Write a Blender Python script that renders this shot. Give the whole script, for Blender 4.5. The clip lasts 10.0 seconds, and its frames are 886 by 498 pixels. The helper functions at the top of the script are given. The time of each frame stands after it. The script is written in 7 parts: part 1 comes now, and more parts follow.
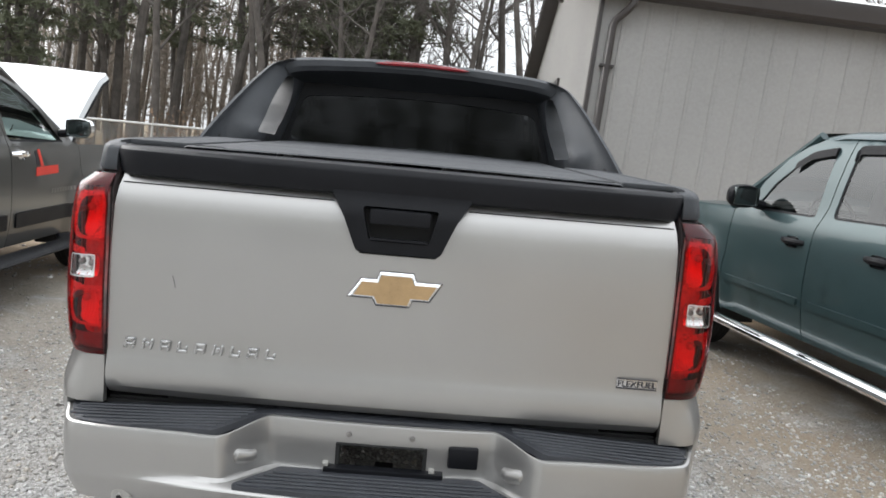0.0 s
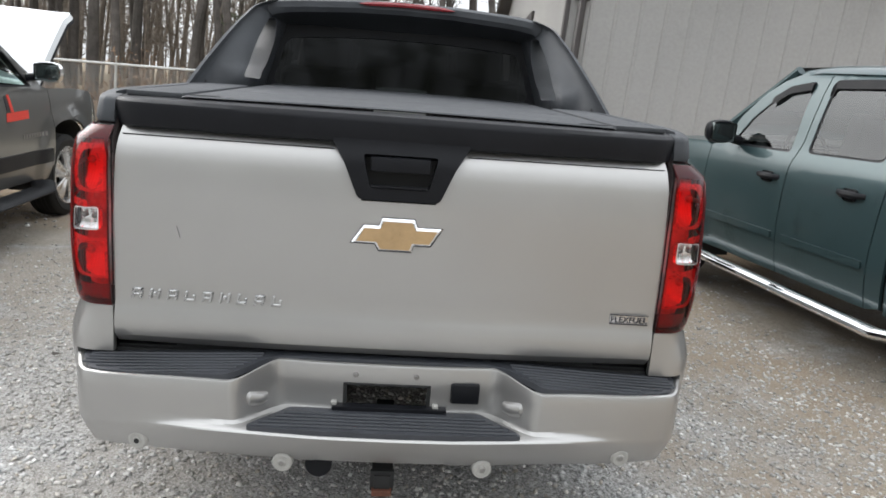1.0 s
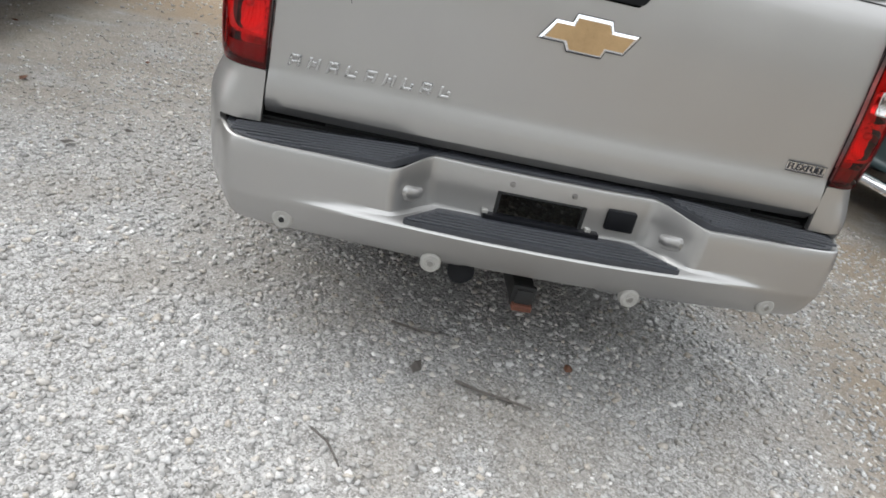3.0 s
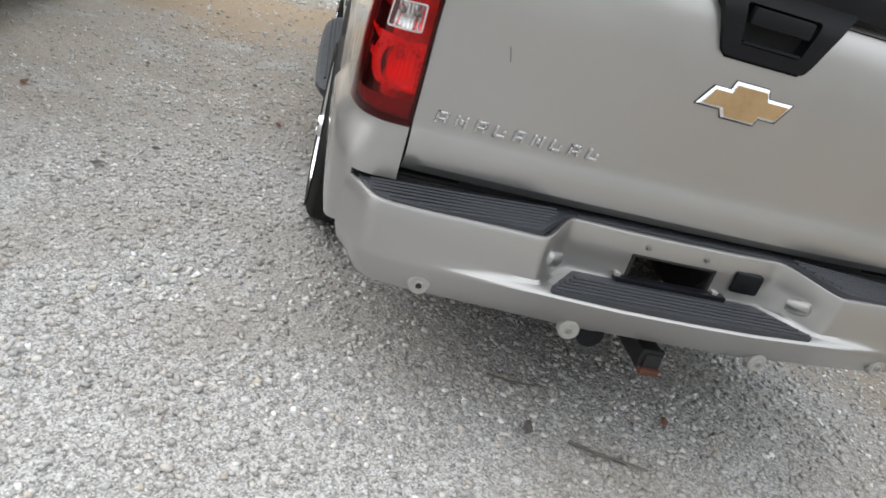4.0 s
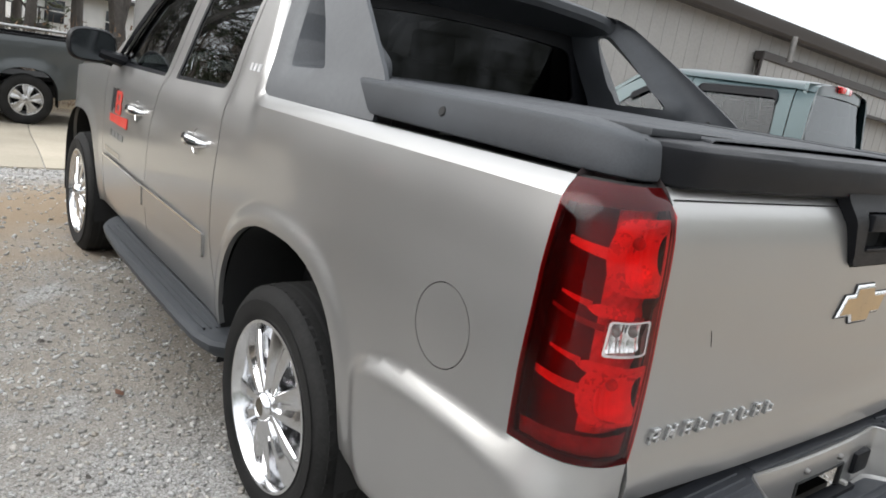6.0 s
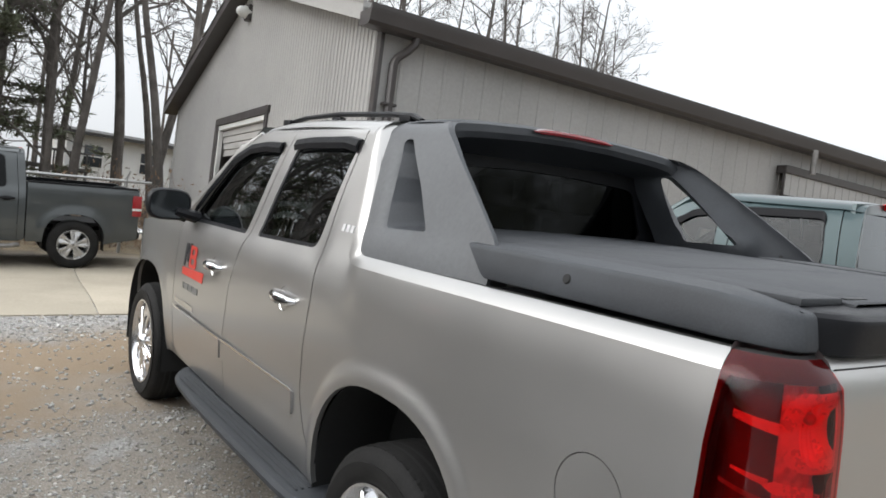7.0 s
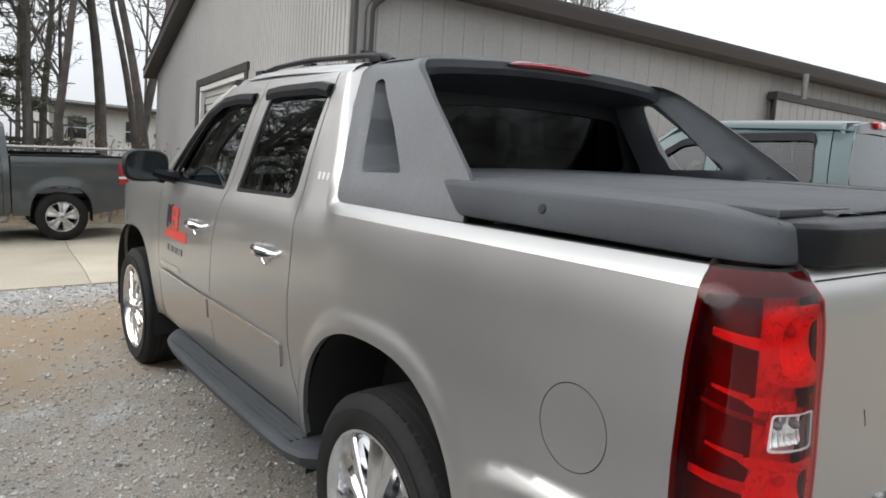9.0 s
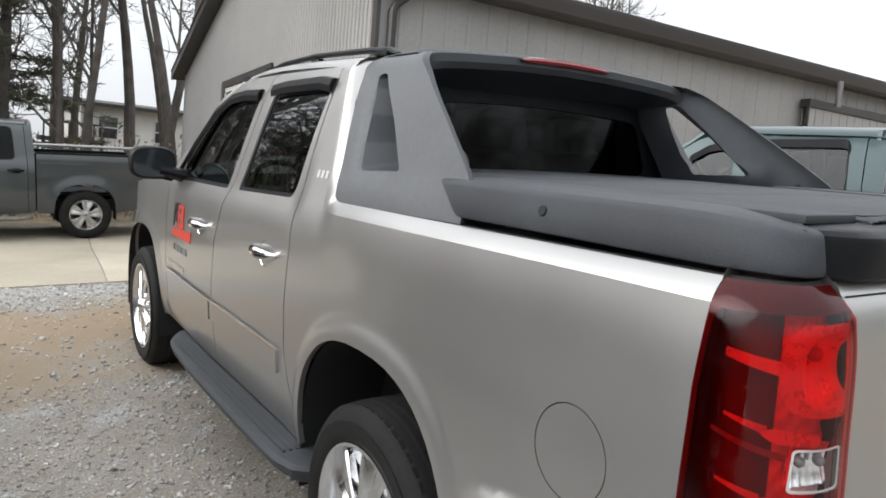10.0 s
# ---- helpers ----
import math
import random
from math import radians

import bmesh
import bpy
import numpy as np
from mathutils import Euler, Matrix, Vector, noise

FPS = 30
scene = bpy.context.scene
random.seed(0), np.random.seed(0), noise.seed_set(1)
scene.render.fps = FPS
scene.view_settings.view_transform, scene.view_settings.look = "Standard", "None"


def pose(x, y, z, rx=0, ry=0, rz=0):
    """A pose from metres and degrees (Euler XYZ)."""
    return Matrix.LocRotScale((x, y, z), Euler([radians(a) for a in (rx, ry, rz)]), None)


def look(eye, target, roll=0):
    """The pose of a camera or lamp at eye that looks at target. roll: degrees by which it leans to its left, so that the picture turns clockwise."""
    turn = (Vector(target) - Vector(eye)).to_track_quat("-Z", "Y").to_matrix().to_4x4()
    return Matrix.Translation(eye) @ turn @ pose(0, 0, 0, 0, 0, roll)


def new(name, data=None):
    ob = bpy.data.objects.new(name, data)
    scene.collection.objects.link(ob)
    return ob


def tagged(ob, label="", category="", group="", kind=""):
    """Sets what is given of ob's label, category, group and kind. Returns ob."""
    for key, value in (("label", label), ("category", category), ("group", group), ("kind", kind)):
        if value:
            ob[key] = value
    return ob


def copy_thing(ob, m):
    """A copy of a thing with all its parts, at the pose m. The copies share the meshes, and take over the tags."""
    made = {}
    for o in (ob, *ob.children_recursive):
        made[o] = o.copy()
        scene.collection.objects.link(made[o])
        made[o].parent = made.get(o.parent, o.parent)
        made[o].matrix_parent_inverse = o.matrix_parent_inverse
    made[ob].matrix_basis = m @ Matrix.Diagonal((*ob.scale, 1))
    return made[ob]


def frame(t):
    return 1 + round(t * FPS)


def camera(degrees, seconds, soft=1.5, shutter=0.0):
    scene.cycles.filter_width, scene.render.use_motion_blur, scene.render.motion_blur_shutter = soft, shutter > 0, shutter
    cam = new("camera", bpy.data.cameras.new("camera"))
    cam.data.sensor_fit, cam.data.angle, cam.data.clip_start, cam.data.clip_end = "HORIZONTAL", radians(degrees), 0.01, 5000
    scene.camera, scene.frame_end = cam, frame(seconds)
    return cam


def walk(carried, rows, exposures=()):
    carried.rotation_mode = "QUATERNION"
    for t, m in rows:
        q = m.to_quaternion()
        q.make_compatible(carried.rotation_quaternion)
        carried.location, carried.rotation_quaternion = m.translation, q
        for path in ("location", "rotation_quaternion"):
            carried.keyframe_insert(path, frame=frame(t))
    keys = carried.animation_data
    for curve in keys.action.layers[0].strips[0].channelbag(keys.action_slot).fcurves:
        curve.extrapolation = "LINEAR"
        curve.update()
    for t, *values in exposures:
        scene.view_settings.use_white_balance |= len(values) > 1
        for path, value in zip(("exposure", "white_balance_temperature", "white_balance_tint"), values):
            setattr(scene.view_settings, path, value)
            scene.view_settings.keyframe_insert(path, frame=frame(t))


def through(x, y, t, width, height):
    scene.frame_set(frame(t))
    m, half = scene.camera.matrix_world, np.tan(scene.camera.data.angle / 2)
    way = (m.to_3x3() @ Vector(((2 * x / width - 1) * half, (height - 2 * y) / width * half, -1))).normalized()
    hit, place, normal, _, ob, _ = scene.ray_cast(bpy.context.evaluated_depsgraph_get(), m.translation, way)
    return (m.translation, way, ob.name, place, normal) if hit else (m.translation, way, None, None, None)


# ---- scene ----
# the yard slopes: plumb, as the workshop shows it, leans so in the truck's own axes
PLUMB = Vector((0.0524, 0.0358, 1.0))
YARD = PLUMB.rotation_difference(Vector((0, 0, 1))).to_matrix().to_4x4()
cam = camera(63.7, 10.0, 1.7)
PATH = [
    (0, (0.063, -2.071, 1.584), (0.128, -0.097, 1.269), 5.2),
    (0.5, (-0.014, -2.138, 1.644), (0.1, -0.157, 1.395), 3.6),
    (1, (-0.023, -2.12, 1.612), (0.13, -0.185, 1.131), 4.5),
    (1.5, (-0.066, -2.13, 1.497), (0.088, -0.236, 0.874), 8.2),
    (2, (-0.136, -2.142, 1.472), (0.008, -0.304, 0.696), 11.0),
    (2.5, (-0.225, -2.147, 1.44), (-0.049, -0.307, 0.677), 11.7),
    (3, (-0.514, -1.995, 1.36), (-0.279, -0.203, 0.504), 13.6),
    (3.2, (-0.671, -1.881, 1.387), (-0.41, -0.107, 0.501), 13.7),
    (4.3, (-1.29, -1.64, 1.379), (-0.764, 0.095, 0.535), 16.6),
    (4.5, (-1.423, -1.492, 1.431), (-0.833, 0.221, 0.583), 13.6),
    (5, (-1.669, -1.254, 1.442), (-0.805, 0.409, 0.746), 14.3),
    (5.5, (-1.864, -1.016, 1.493), (-0.708, 0.51, 0.914), 12.5),
    (6, (-1.973, -0.733, 1.528), (-0.758, 0.784, 1.056), 8.9),
    (6.2, (-2.013, -0.668, 1.567), (-0.823, 0.88, 1.136), 8.1),
    (7.3, (-2.254, -0.581, 1.623), (-1.091, 1.042, 1.51), 5.5),
    (7.5, (-2.268, -0.597, 1.618), (-1.131, 1.043, 1.486), 4.7),
    (8, (-2.222, -0.601, 1.6), (-1.052, 1.004, 1.366), 3.1),
    (8.5, (-2.167, -0.593, 1.591), (-0.972, 0.989, 1.33), 2.0),
    (9, (-2.127, -0.581, 1.585), (-0.954, 1.012, 1.293), 2.5),
    (9.5, (-2.084, -0.554, 1.561), (-0.948, 1.049, 1.184), 4.5),
    (10, (-1.983, -0.514, 1.565), (-0.867, 1.122, 1.284), 3.3),
]
walk(cam, [(t, YARD @ look(eye, target, roll)) for t, eye, target, roll in PATH], [(0.0, 0.19), (3.0, 0.12), (4.5, 0.04), (5.5, 0.12), (7.5, -0.17), (9.0, -0.09), (10.0, -0.05)])
# ---- light ----
SUN_AZ, SUN_EL = -62.0, 30.0
world = bpy.data.worlds.new("overcast_sky")
scene.world = world
world.use_nodes = True
wn = world.node_tree
wn.nodes.clear()
sky = wn.nodes.new("ShaderNodeTexSky")
sky.sky_type, sky.sun_disc = "NISHITA", False
sky.sun_elevation, sky.sun_rotation = radians(SUN_EL), radians(SUN_AZ)
sky.air_density, sky.dust_density, sky.ozone_density = 1.0, 4.0, 1.0
grey = wn.nodes.new("ShaderNodeHueSaturation")
grey.inputs["Saturation"].default_value = 0.12
cloud_pos = wn.nodes.new("ShaderNodeTexCoord")
clouds = wn.nodes.new("ShaderNodeTexNoise")
clouds.inputs["Scale"].default_value, clouds.inputs["Detail"].default_value = 2.2, 6.0
cloud_mix = wn.nodes.new("ShaderNodeMix")
cloud_mix.data_type, cloud_mix.blend_type = "RGBA", "MULTIPLY"
cloud_ramp = wn.nodes.new("ShaderNodeMapRange")
cloud_ramp.inputs["From Min"].default_value, cloud_ramp.inputs["From Max"].default_value = 0.3, 0.7
cloud_ramp.inputs["To Min"].default_value, cloud_ramp.inputs["To Max"].default_value = 0.86, 1.12
layer = wn.nodes.new("ShaderNodeMix")
layer.data_type = "RGBA"
layer.inputs["Factor"].default_value = 0.62
layer.inputs["B"].default_value = (9.3, 9.7, 10.15, 1)
back = wn.nodes.new("ShaderNodeBackground")
back.inputs["Strength"].default_value = 0.125
wout = wn.nodes.new("ShaderNodeOutputWorld")
wn.links.new(sky.outputs["Color"], grey.inputs["Color"])
wn.links.new(grey.outputs["Color"], layer.inputs["A"])
wn.links.new(cloud_pos.outputs["Generated"], clouds.inputs["Vector"])
wn.links.new(clouds.outputs["Fac"], cloud_ramp.inputs["Value"])
wn.links.new(layer.outputs["Result"], cloud_mix.inputs["A"])
wn.links.new(cloud_ramp.outputs["Result"], cloud_mix.inputs["B"])
cloud_mix.inputs["Factor"].default_value = 1.0
# an overcast dome: brighter overhead than at the rim
rise = wn.nodes.new("ShaderNodeSeparateXYZ")
dome = wn.nodes.new("ShaderNodeMapRange")
for key, v in (("From Min", 0.0), ("From Max", 1.0), ("To Min", 1.0), ("To Max", 2.5)):
    dome.inputs[key].default_value = v
gain = wn.nodes.new("ShaderNodeMix")
gain.data_type, gain.blend_type = "RGBA", "MULTIPLY"
gain.inputs["Factor"].default_value = 1.0
wn.links.new(cloud_pos.outputs["Generated"], rise.inputs[0])
wn.links.new(rise.outputs["Z"], dome.inputs["Value"])
wn.links.new(cloud_mix.outputs["Result"], gain.inputs["A"])
wn.links.new(dome.outputs["Result"], gain.inputs["B"])
wn.links.new(gain.outputs["Result"], back.inputs["Color"])
wn.links.new(back.outputs["Background"], wout.inputs["Surface"])

sun_data = bpy.data.lights.new("sun", "SUN")
sun_data.energy, sun_data.angle, sun_data.color = 1.4, radians(50), (1.0, 0.98, 0.96)
sun = new("sun", sun_data)
_az, _el = radians(SUN_AZ), radians(SUN_EL)
sun.matrix_world = look((0, 0, 30), (-30 * math.sin(_az) * math.cos(_el), -30 * math.cos(_az) * math.cos(_el), 30 - 30 * math.sin(_el)))

# ---- materials ----
def mat(name, rgb, rough=0.5, metal=0.0, coat=0.0, var=0.1, scale=6.0, fine=60.0, bump=0.0, bump_scale=200.0, spec=0.5, tint=None, coat_rough=0.04, rough_var=0.08):
    """A surface with variation at two scales, in metres."""
    m = bpy.data.materials.new(name)
    m.use_nodes = True
    nt = m.node_tree
    b = nt.nodes["Principled BSDF"]
    tc = nt.nodes.new("ShaderNodeTexCoord")
    big = nt.nodes.new("ShaderNodeTexNoise")
    big.inputs["Scale"].default_value, big.inputs["Detail"].default_value = scale, 5.0
    small = nt.nodes.new("ShaderNodeTexNoise")
    small.inputs["Scale"].default_value, small.inputs["Detail"].default_value = fine, 3.0
    mixf = nt.nodes.new("ShaderNodeMath")
    mixf.operation = "MULTIPLY_ADD"
    mixf.inputs[1].default_value, mixf.inputs[2].default_value = 0.4, 0.0
    add = nt.nodes.new("ShaderNodeMath")
    add.operation = "MULTIPLY_ADD"
    add.inputs[1].default_value = 0.6
    ramp = nt.nodes.new("ShaderNodeMix")
    ramp.data_type = "RGBA"
    lo = [c * (1 - var) for c in rgb]
    hi = [min(1.0, c * (1 + var)) for c in (tint or rgb)]
    ramp.inputs["A"].default_value, ramp.inputs["B"].default_value = (*lo, 1), (*hi, 1)
    spread = nt.nodes.new("ShaderNodeMapRange")
    spread.inputs["From Min"].default_value, spread.inputs["From Max"].default_value = 0.32, 0.68
    for n in (big, small):
        nt.links.new(tc.outputs["Object"], n.inputs["Vector"])
    nt.links.new(small.outputs["Fac"], mixf.inputs[0])
    nt.links.new(big.outputs["Fac"], add.inputs[0])
    nt.links.new(mixf.outputs[0], add.inputs[2])
    nt.links.new(add.outputs[0], spread.inputs["Value"])
    nt.links.new(spread.outputs["Result"], ramp.inputs["Factor"])
    nt.links.new(ramp.outputs["Result"], b.inputs["Base Color"])
    rr = nt.nodes.new("ShaderNodeMapRange")
    rr.inputs["To Min"].default_value, rr.inputs["To Max"].default_value = max(0.0, rough - rough_var), min(1.0, rough + rough_var)
    nt.links.new(spread.outputs["Result"], rr.inputs["Value"])
    nt.links.new(rr.outputs["Result"], b.inputs["Roughness"])
    b.inputs["Metallic"].default_value = metal
    b.inputs["Coat Weight"].default_value, b.inputs["Coat Roughness"].default_value = coat, coat_rough
    b.inputs["Specular IOR Level"].default_value = spec
    if bump:
        bn = nt.nodes.new("ShaderNodeTexNoise")
        bn.inputs["Scale"].default_value, bn.inputs["Detail"].default_value = bump_scale, 4.0
        bu = nt.nodes.new("ShaderNodeBump")
        bu.inputs["Strength"].default_value, bu.inputs["Distance"].default_value = bump, 0.004
        nt.links.new(tc.outputs["Object"], bn.inputs["Vector"])
        nt.links.new(bn.outputs["Fac"], bu.inputs["Height"])
        nt.links.new(bu.outputs["Normal"], b.inputs["Normal"])
    return m


def glass(name, through, rough=0.0, gloss=(0.9, 0.93, 0.95), ior=1.5):
    """A thin tinted pane: what passes is dyed, what reflects follows Fresnel."""
    m = bpy.data.materials.new(name)
    m.use_nodes = True
    nt = m.node_tree
    nt.nodes.clear()
    out = nt.nodes.new("ShaderNodeOutputMaterial")
    tr = nt.nodes.new("ShaderNodeBsdfTransparent")
    tr.inputs["Color"].default_value = (*through, 1)
    gl = nt.nodes.new("ShaderNodeBsdfGlossy")
    gl.inputs["Roughness"].default_value = rough
    gl.inputs["Color"].default_value = (*gloss, 1)
    fr = nt.nodes.new("ShaderNodeFresnel")
    fr.inputs["IOR"].default_value = ior
    mx = nt.nodes.new("ShaderNodeMixShader")
    nt.links.new(fr.outputs["Fac"], mx.inputs["Fac"])
    nt.links.new(tr.outputs["BSDF"], mx.inputs[1])
    nt.links.new(gl.outputs["BSDF"], mx.inputs[2])
    nt.links.new(mx.outputs["Shader"], out.inputs["Surface"])
    return m


SILVER = mat("pewter_paint", (0.40, 0.393, 0.382), 0.38, 0.84, 0.9, 0.03, 3.0, 900.0, spec=0.4, rough_var=0.03, coat_rough=0.07)
TEAL = mat("teal_paint", (0.03, 0.054, 0.058), 0.3, 0.3, 0.35, 0.08, 3.0, 700.0, spec=0.3, rough_var=0.04, coat_rough=0.06)
GREY_PAINT = mat("dark_grey_paint", (0.085, 0.085, 0.082), 0.34, 0.45, 0.9, 0.08, 3.0, 700.0, rough_var=0.05)
FORD_GREY = mat("slate_grey_paint", (0.056, 0.064, 0.067), 0.36, 0.4, 0.8, 0.08, 3.0, 700.0, rough_var=0.05)
# the raised bonnet's mirrored sky is put into this pale colour
HOOD_SKY_SHEEN = mat("pale_hood_paint", (0.62, 0.64, 0.66), 0.35, 0.1, 0.8, 0.05, 2.0, 300.0)
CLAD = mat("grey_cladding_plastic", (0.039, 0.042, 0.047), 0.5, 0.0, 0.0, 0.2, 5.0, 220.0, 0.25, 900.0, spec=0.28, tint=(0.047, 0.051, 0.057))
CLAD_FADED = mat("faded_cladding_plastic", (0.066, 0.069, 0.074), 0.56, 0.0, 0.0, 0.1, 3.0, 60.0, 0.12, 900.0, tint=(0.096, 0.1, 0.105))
BLACK_PLASTIC = mat("black_plastic", (0.009, 0.0095, 0.0115), 0.42, 0.0, 0.0, 0.2, 8.0, 200.0, 0.15, 900.0, spec=0.16)
TONNEAU = mat("textured_bed_cover_plastic", (0.058, 0.061, 0.066), 0.6, 0.0, 0.0, 0.15, 4.0, 260.0, 0.4, 700.0, spec=0.22)
STEP_PAD = mat("step_pad_rubber", (0.035, 0.038, 0.045), 0.48, 0.0, 0.0, 0.2, 10.0, 150.0, 0.3, 500.0)
RUBBER = mat("tyre_rubber", (0.010, 0.0098, 0.0096), 0.75, 0.0, 0.0, 0.35, 7.0, 90.0, 0.25, 300.0, spec=0.22, tint=(0.018, 0.0175, 0.017))
CHROME = mat("chrome", (0.82, 0.82, 0.83), 0.07, 1.0, 0.0, 0.04, 5.0, 60.0, rough_var=0.03)
POLISHED = mat("polished_aluminium", (0.8, 0.8, 0.81), 0.17, 1.0, 0.0, 0.06, 6.0, 80.0, rough_var=0.05)
ALLOY = mat("painted_alloy", (0.5, 0.5, 0.5), 0.3, 0.85, 0.3, 0.1, 6.0, 80.0)
# pale and barely metallic: the chrome badge's bright reflection is put into the colour
BADGE_GLINT = mat("pale_badge_silver", (0.62, 0.62, 0.62), 0.35, 0.2, 0.3, 0.1, 60.0, 300.0)
GOLD = mat("gold_badge", (0.42, 0.28, 0.14), 0.35, 0.3, 0.3, 0.14, 30.0, 300.0)
DARK = mat("dark_underbody", (0.012, 0.012, 0.012), 0.8, 0.0, 0.0, 0.3)
RUST = mat("rusty_steel", (0.11, 0.04, 0.024), 0.85, 0.1, 0.0, 0.4, 20.0, 120.0, 0.5, 200.0)
STEEL = mat("dull_steel", (0.25, 0.24, 0.23), 0.5, 0.8, 0.0, 0.25, 12.0, 90.0)
SENSOR = mat("faded_sensor_plastic", (0.33, 0.322, 0.30), 0.55, 0.0, 0.0, 0.1, 30.0, 200.0)
CABIN = mat("cabin_trim", (0.06, 0.058, 0.055), 0.8, 0.0, 0.0, 0.2)
SEAT = mat("seat_leather", (0.11, 0.105, 0.1), 0.6, 0.0, 0.0, 0.15)
PANE_DARK = glass("privacy_glass", (0.02, 0.021, 0.022), 0.05, ior=1.3)
BADGE_CHROME = mat("badge_chrome", (0.52, 0.52, 0.53), 0.08, 1.0, 0.0, 0.1, 30.0, 120.0, 0.25, 60.0, rough_var=0.04)
PANE_SIDE = glass("tinted_side_glass", (0.09, 0.095, 0.095), ior=2.4)
PANE_GREEN = glass("green_tinted_glass", (0.5, 0.63, 0.58), ior=1.32)
PANE_SMOKE = glass("smoked_side_glass", (0.12, 0.13, 0.13), ior=1.42)
PANE_CLEAR = glass("windscreen_glass", (0.6, 0.66, 0.64))
RED_CELL = mat("red_reflector", (0.75, 0.012, 0.012), 0.22, 0.2, 0.5, 0.2, 40.0, 300.0)
WHITE_CELL = mat("clear_reflector", (0.82, 0.82, 0.81), 0.15, 0.15, 0.6, 0.2, 60.0, 300.0)
TAIL_RED = mat("tail_lamp_plastic", (0.32, 0.012, 0.018), 0.15, 0.0, 0.4, 0.15, 30.0)
RED_SIGN = mat("red_sign_vinyl", (0.62, 0.045, 0.03), 0.4, 0.0, 0.1, 0.08)
INK = mat("black_vinyl", (0.02, 0.02, 0.025), 0.4)


# ---- mesh tools ----
def link(name, me, parent=None):
    ob = new(name, me)
    ob.parent = parent
    return ob


def thing(name, label, category, group="", kind=""):
    ob = new(name)
    ob.empty_display_size = 0.2
    return tagged(ob, label, category, group, kind)


def part(name, bm, material, parent, label="", smooth=True, flip=False):
    """Links a bmesh as one mesh object under a thing or a part."""
    if flip:
        bmesh.ops.reverse_faces(bm, faces=bm.faces[:])
    me = bpy.data.meshes.new(name)
    bm.to_mesh(me)
    bm.free()
    me.materials.append(material)
    if smooth:
        for p in me.polygons:
            p.use_smooth = True
        me.set_sharp_from_angle(angle=radians(32))
    ob = link(name, me, parent)
    if label:
        ob["label"] = label
    return ob


def raw(name, verts, faces, material, parent=None, smooth=True, angle=32):
    me = bpy.data.meshes.new(name)
    me.from_pydata([tuple(v) for v in verts], [], [tuple(f) for f in faces])
    me.validate()
    me.materials.append(material)
    if smooth:
        for p in me.polygons:
            p.use_smooth = True
        me.set_sharp_from_angle(angle=radians(angle))
    return link(name, me, parent)


def box(bm, c, s, bevel=0.0, m=None, segments=2):
    """Adds a box with centre c and size s."""
    r = bmesh.ops.create_cube(bm, size=1.0, matrix=(m or Matrix()) @ Matrix.Translation(c) @ Matrix.Diagonal((*s, 1)))
    if bevel:
        edges = list({e for v in r["verts"] for e in v.link_edges})
        bmesh.ops.bevel(bm, geom=edges, offset=bevel, segments=segments, affect="EDGES", profile=0.6)
    return bm


def boxed(c, s, bevel=0.004, m=None, segments=2):
    return box(bmesh.new(), c, s, bevel, m, segments)


def tube(bm, pts, radii, sides=8, cap=True, squash=None):
    """A tube through points; radii one number or one a point."""
    pts = [Vector(p) for p in pts]
    if not hasattr(radii, "__len__"):
        radii = [radii] * len(pts)
    rings = []
    up = None
    for i, p in enumerate(pts):
        d = (pts[min(i + 1, len(pts) - 1)] - pts[max(i - 1, 0)]).normalized()
        if up is None:
            up = Vector((0, 0, 1)) if abs(d.z) < 0.9 else Vector((1, 0, 0))
        a = d.cross(up).normalized()
        b = a.cross(d).normalized()
        up = b
        ring = []
        for k in range(sides):
            t = 2 * math.pi * k / sides
            ca, sa = math.cos(t), math.sin(t)
            if squash:
                ca, sa = ca * squash[0], sa * squash[1]
            ring.append(bm.verts.new(p + (a * ca + b * sa) * radii[i]))
        rings.append(ring)
    for r0, r1 in zip(rings, rings[1:]):
        for k in range(sides):
            bm.faces.new((r0[k], r0[(k + 1) % sides], r1[(k + 1) % sides], r1[k]))
    if cap:
        bm.faces.new(rings[0][::-1])
        bm.faces.new(rings[-1])
    return bm


def loft(rows, close_u=False, close_v=False, caps=False):
    """A skin over rows of points."""
    bm = bmesh.new()
    vs = [[bm.verts.new(p) for p in row] for row in rows]
    n, k = len(vs), len(vs[0])
    for i in range(n if close_v else n - 1):
        for j in range(k if close_u else k - 1):
            q = (vs[i][j], vs[i][(j + 1) % k], vs[(i + 1) % n][(j + 1) % k], vs[(i + 1) % n][j])
            try:
                bm.faces.new(q)
            except ValueError:
                pass
    if caps:
        bm.faces.new(vs[0][::-1])
        bm.faces.new(vs[-1])
    bmesh.ops.recalc_face_normals(bm, faces=bm.faces[:])
    return bm


def lathe(profile, axis="x", steps=48):
    """Turns a profile of (along, radius) round an axis; closed where the radius is 0."""
    rows = []
    for a, r in profile:
        row = []
        for k in range(steps):
            t = 2 * math.pi * k / steps
            c, s = r * math.cos(t), r * math.sin(t)
            row.append((a, c, s) if axis == "x" else ((c, a, s) if axis == "y" else (c, s, a)))
        rows.append(row)
    bm = loft(rows, close_u=True)
    bmesh.ops.remove_doubles(bm, verts=bm.verts[:], dist=1e-5)
    return bm


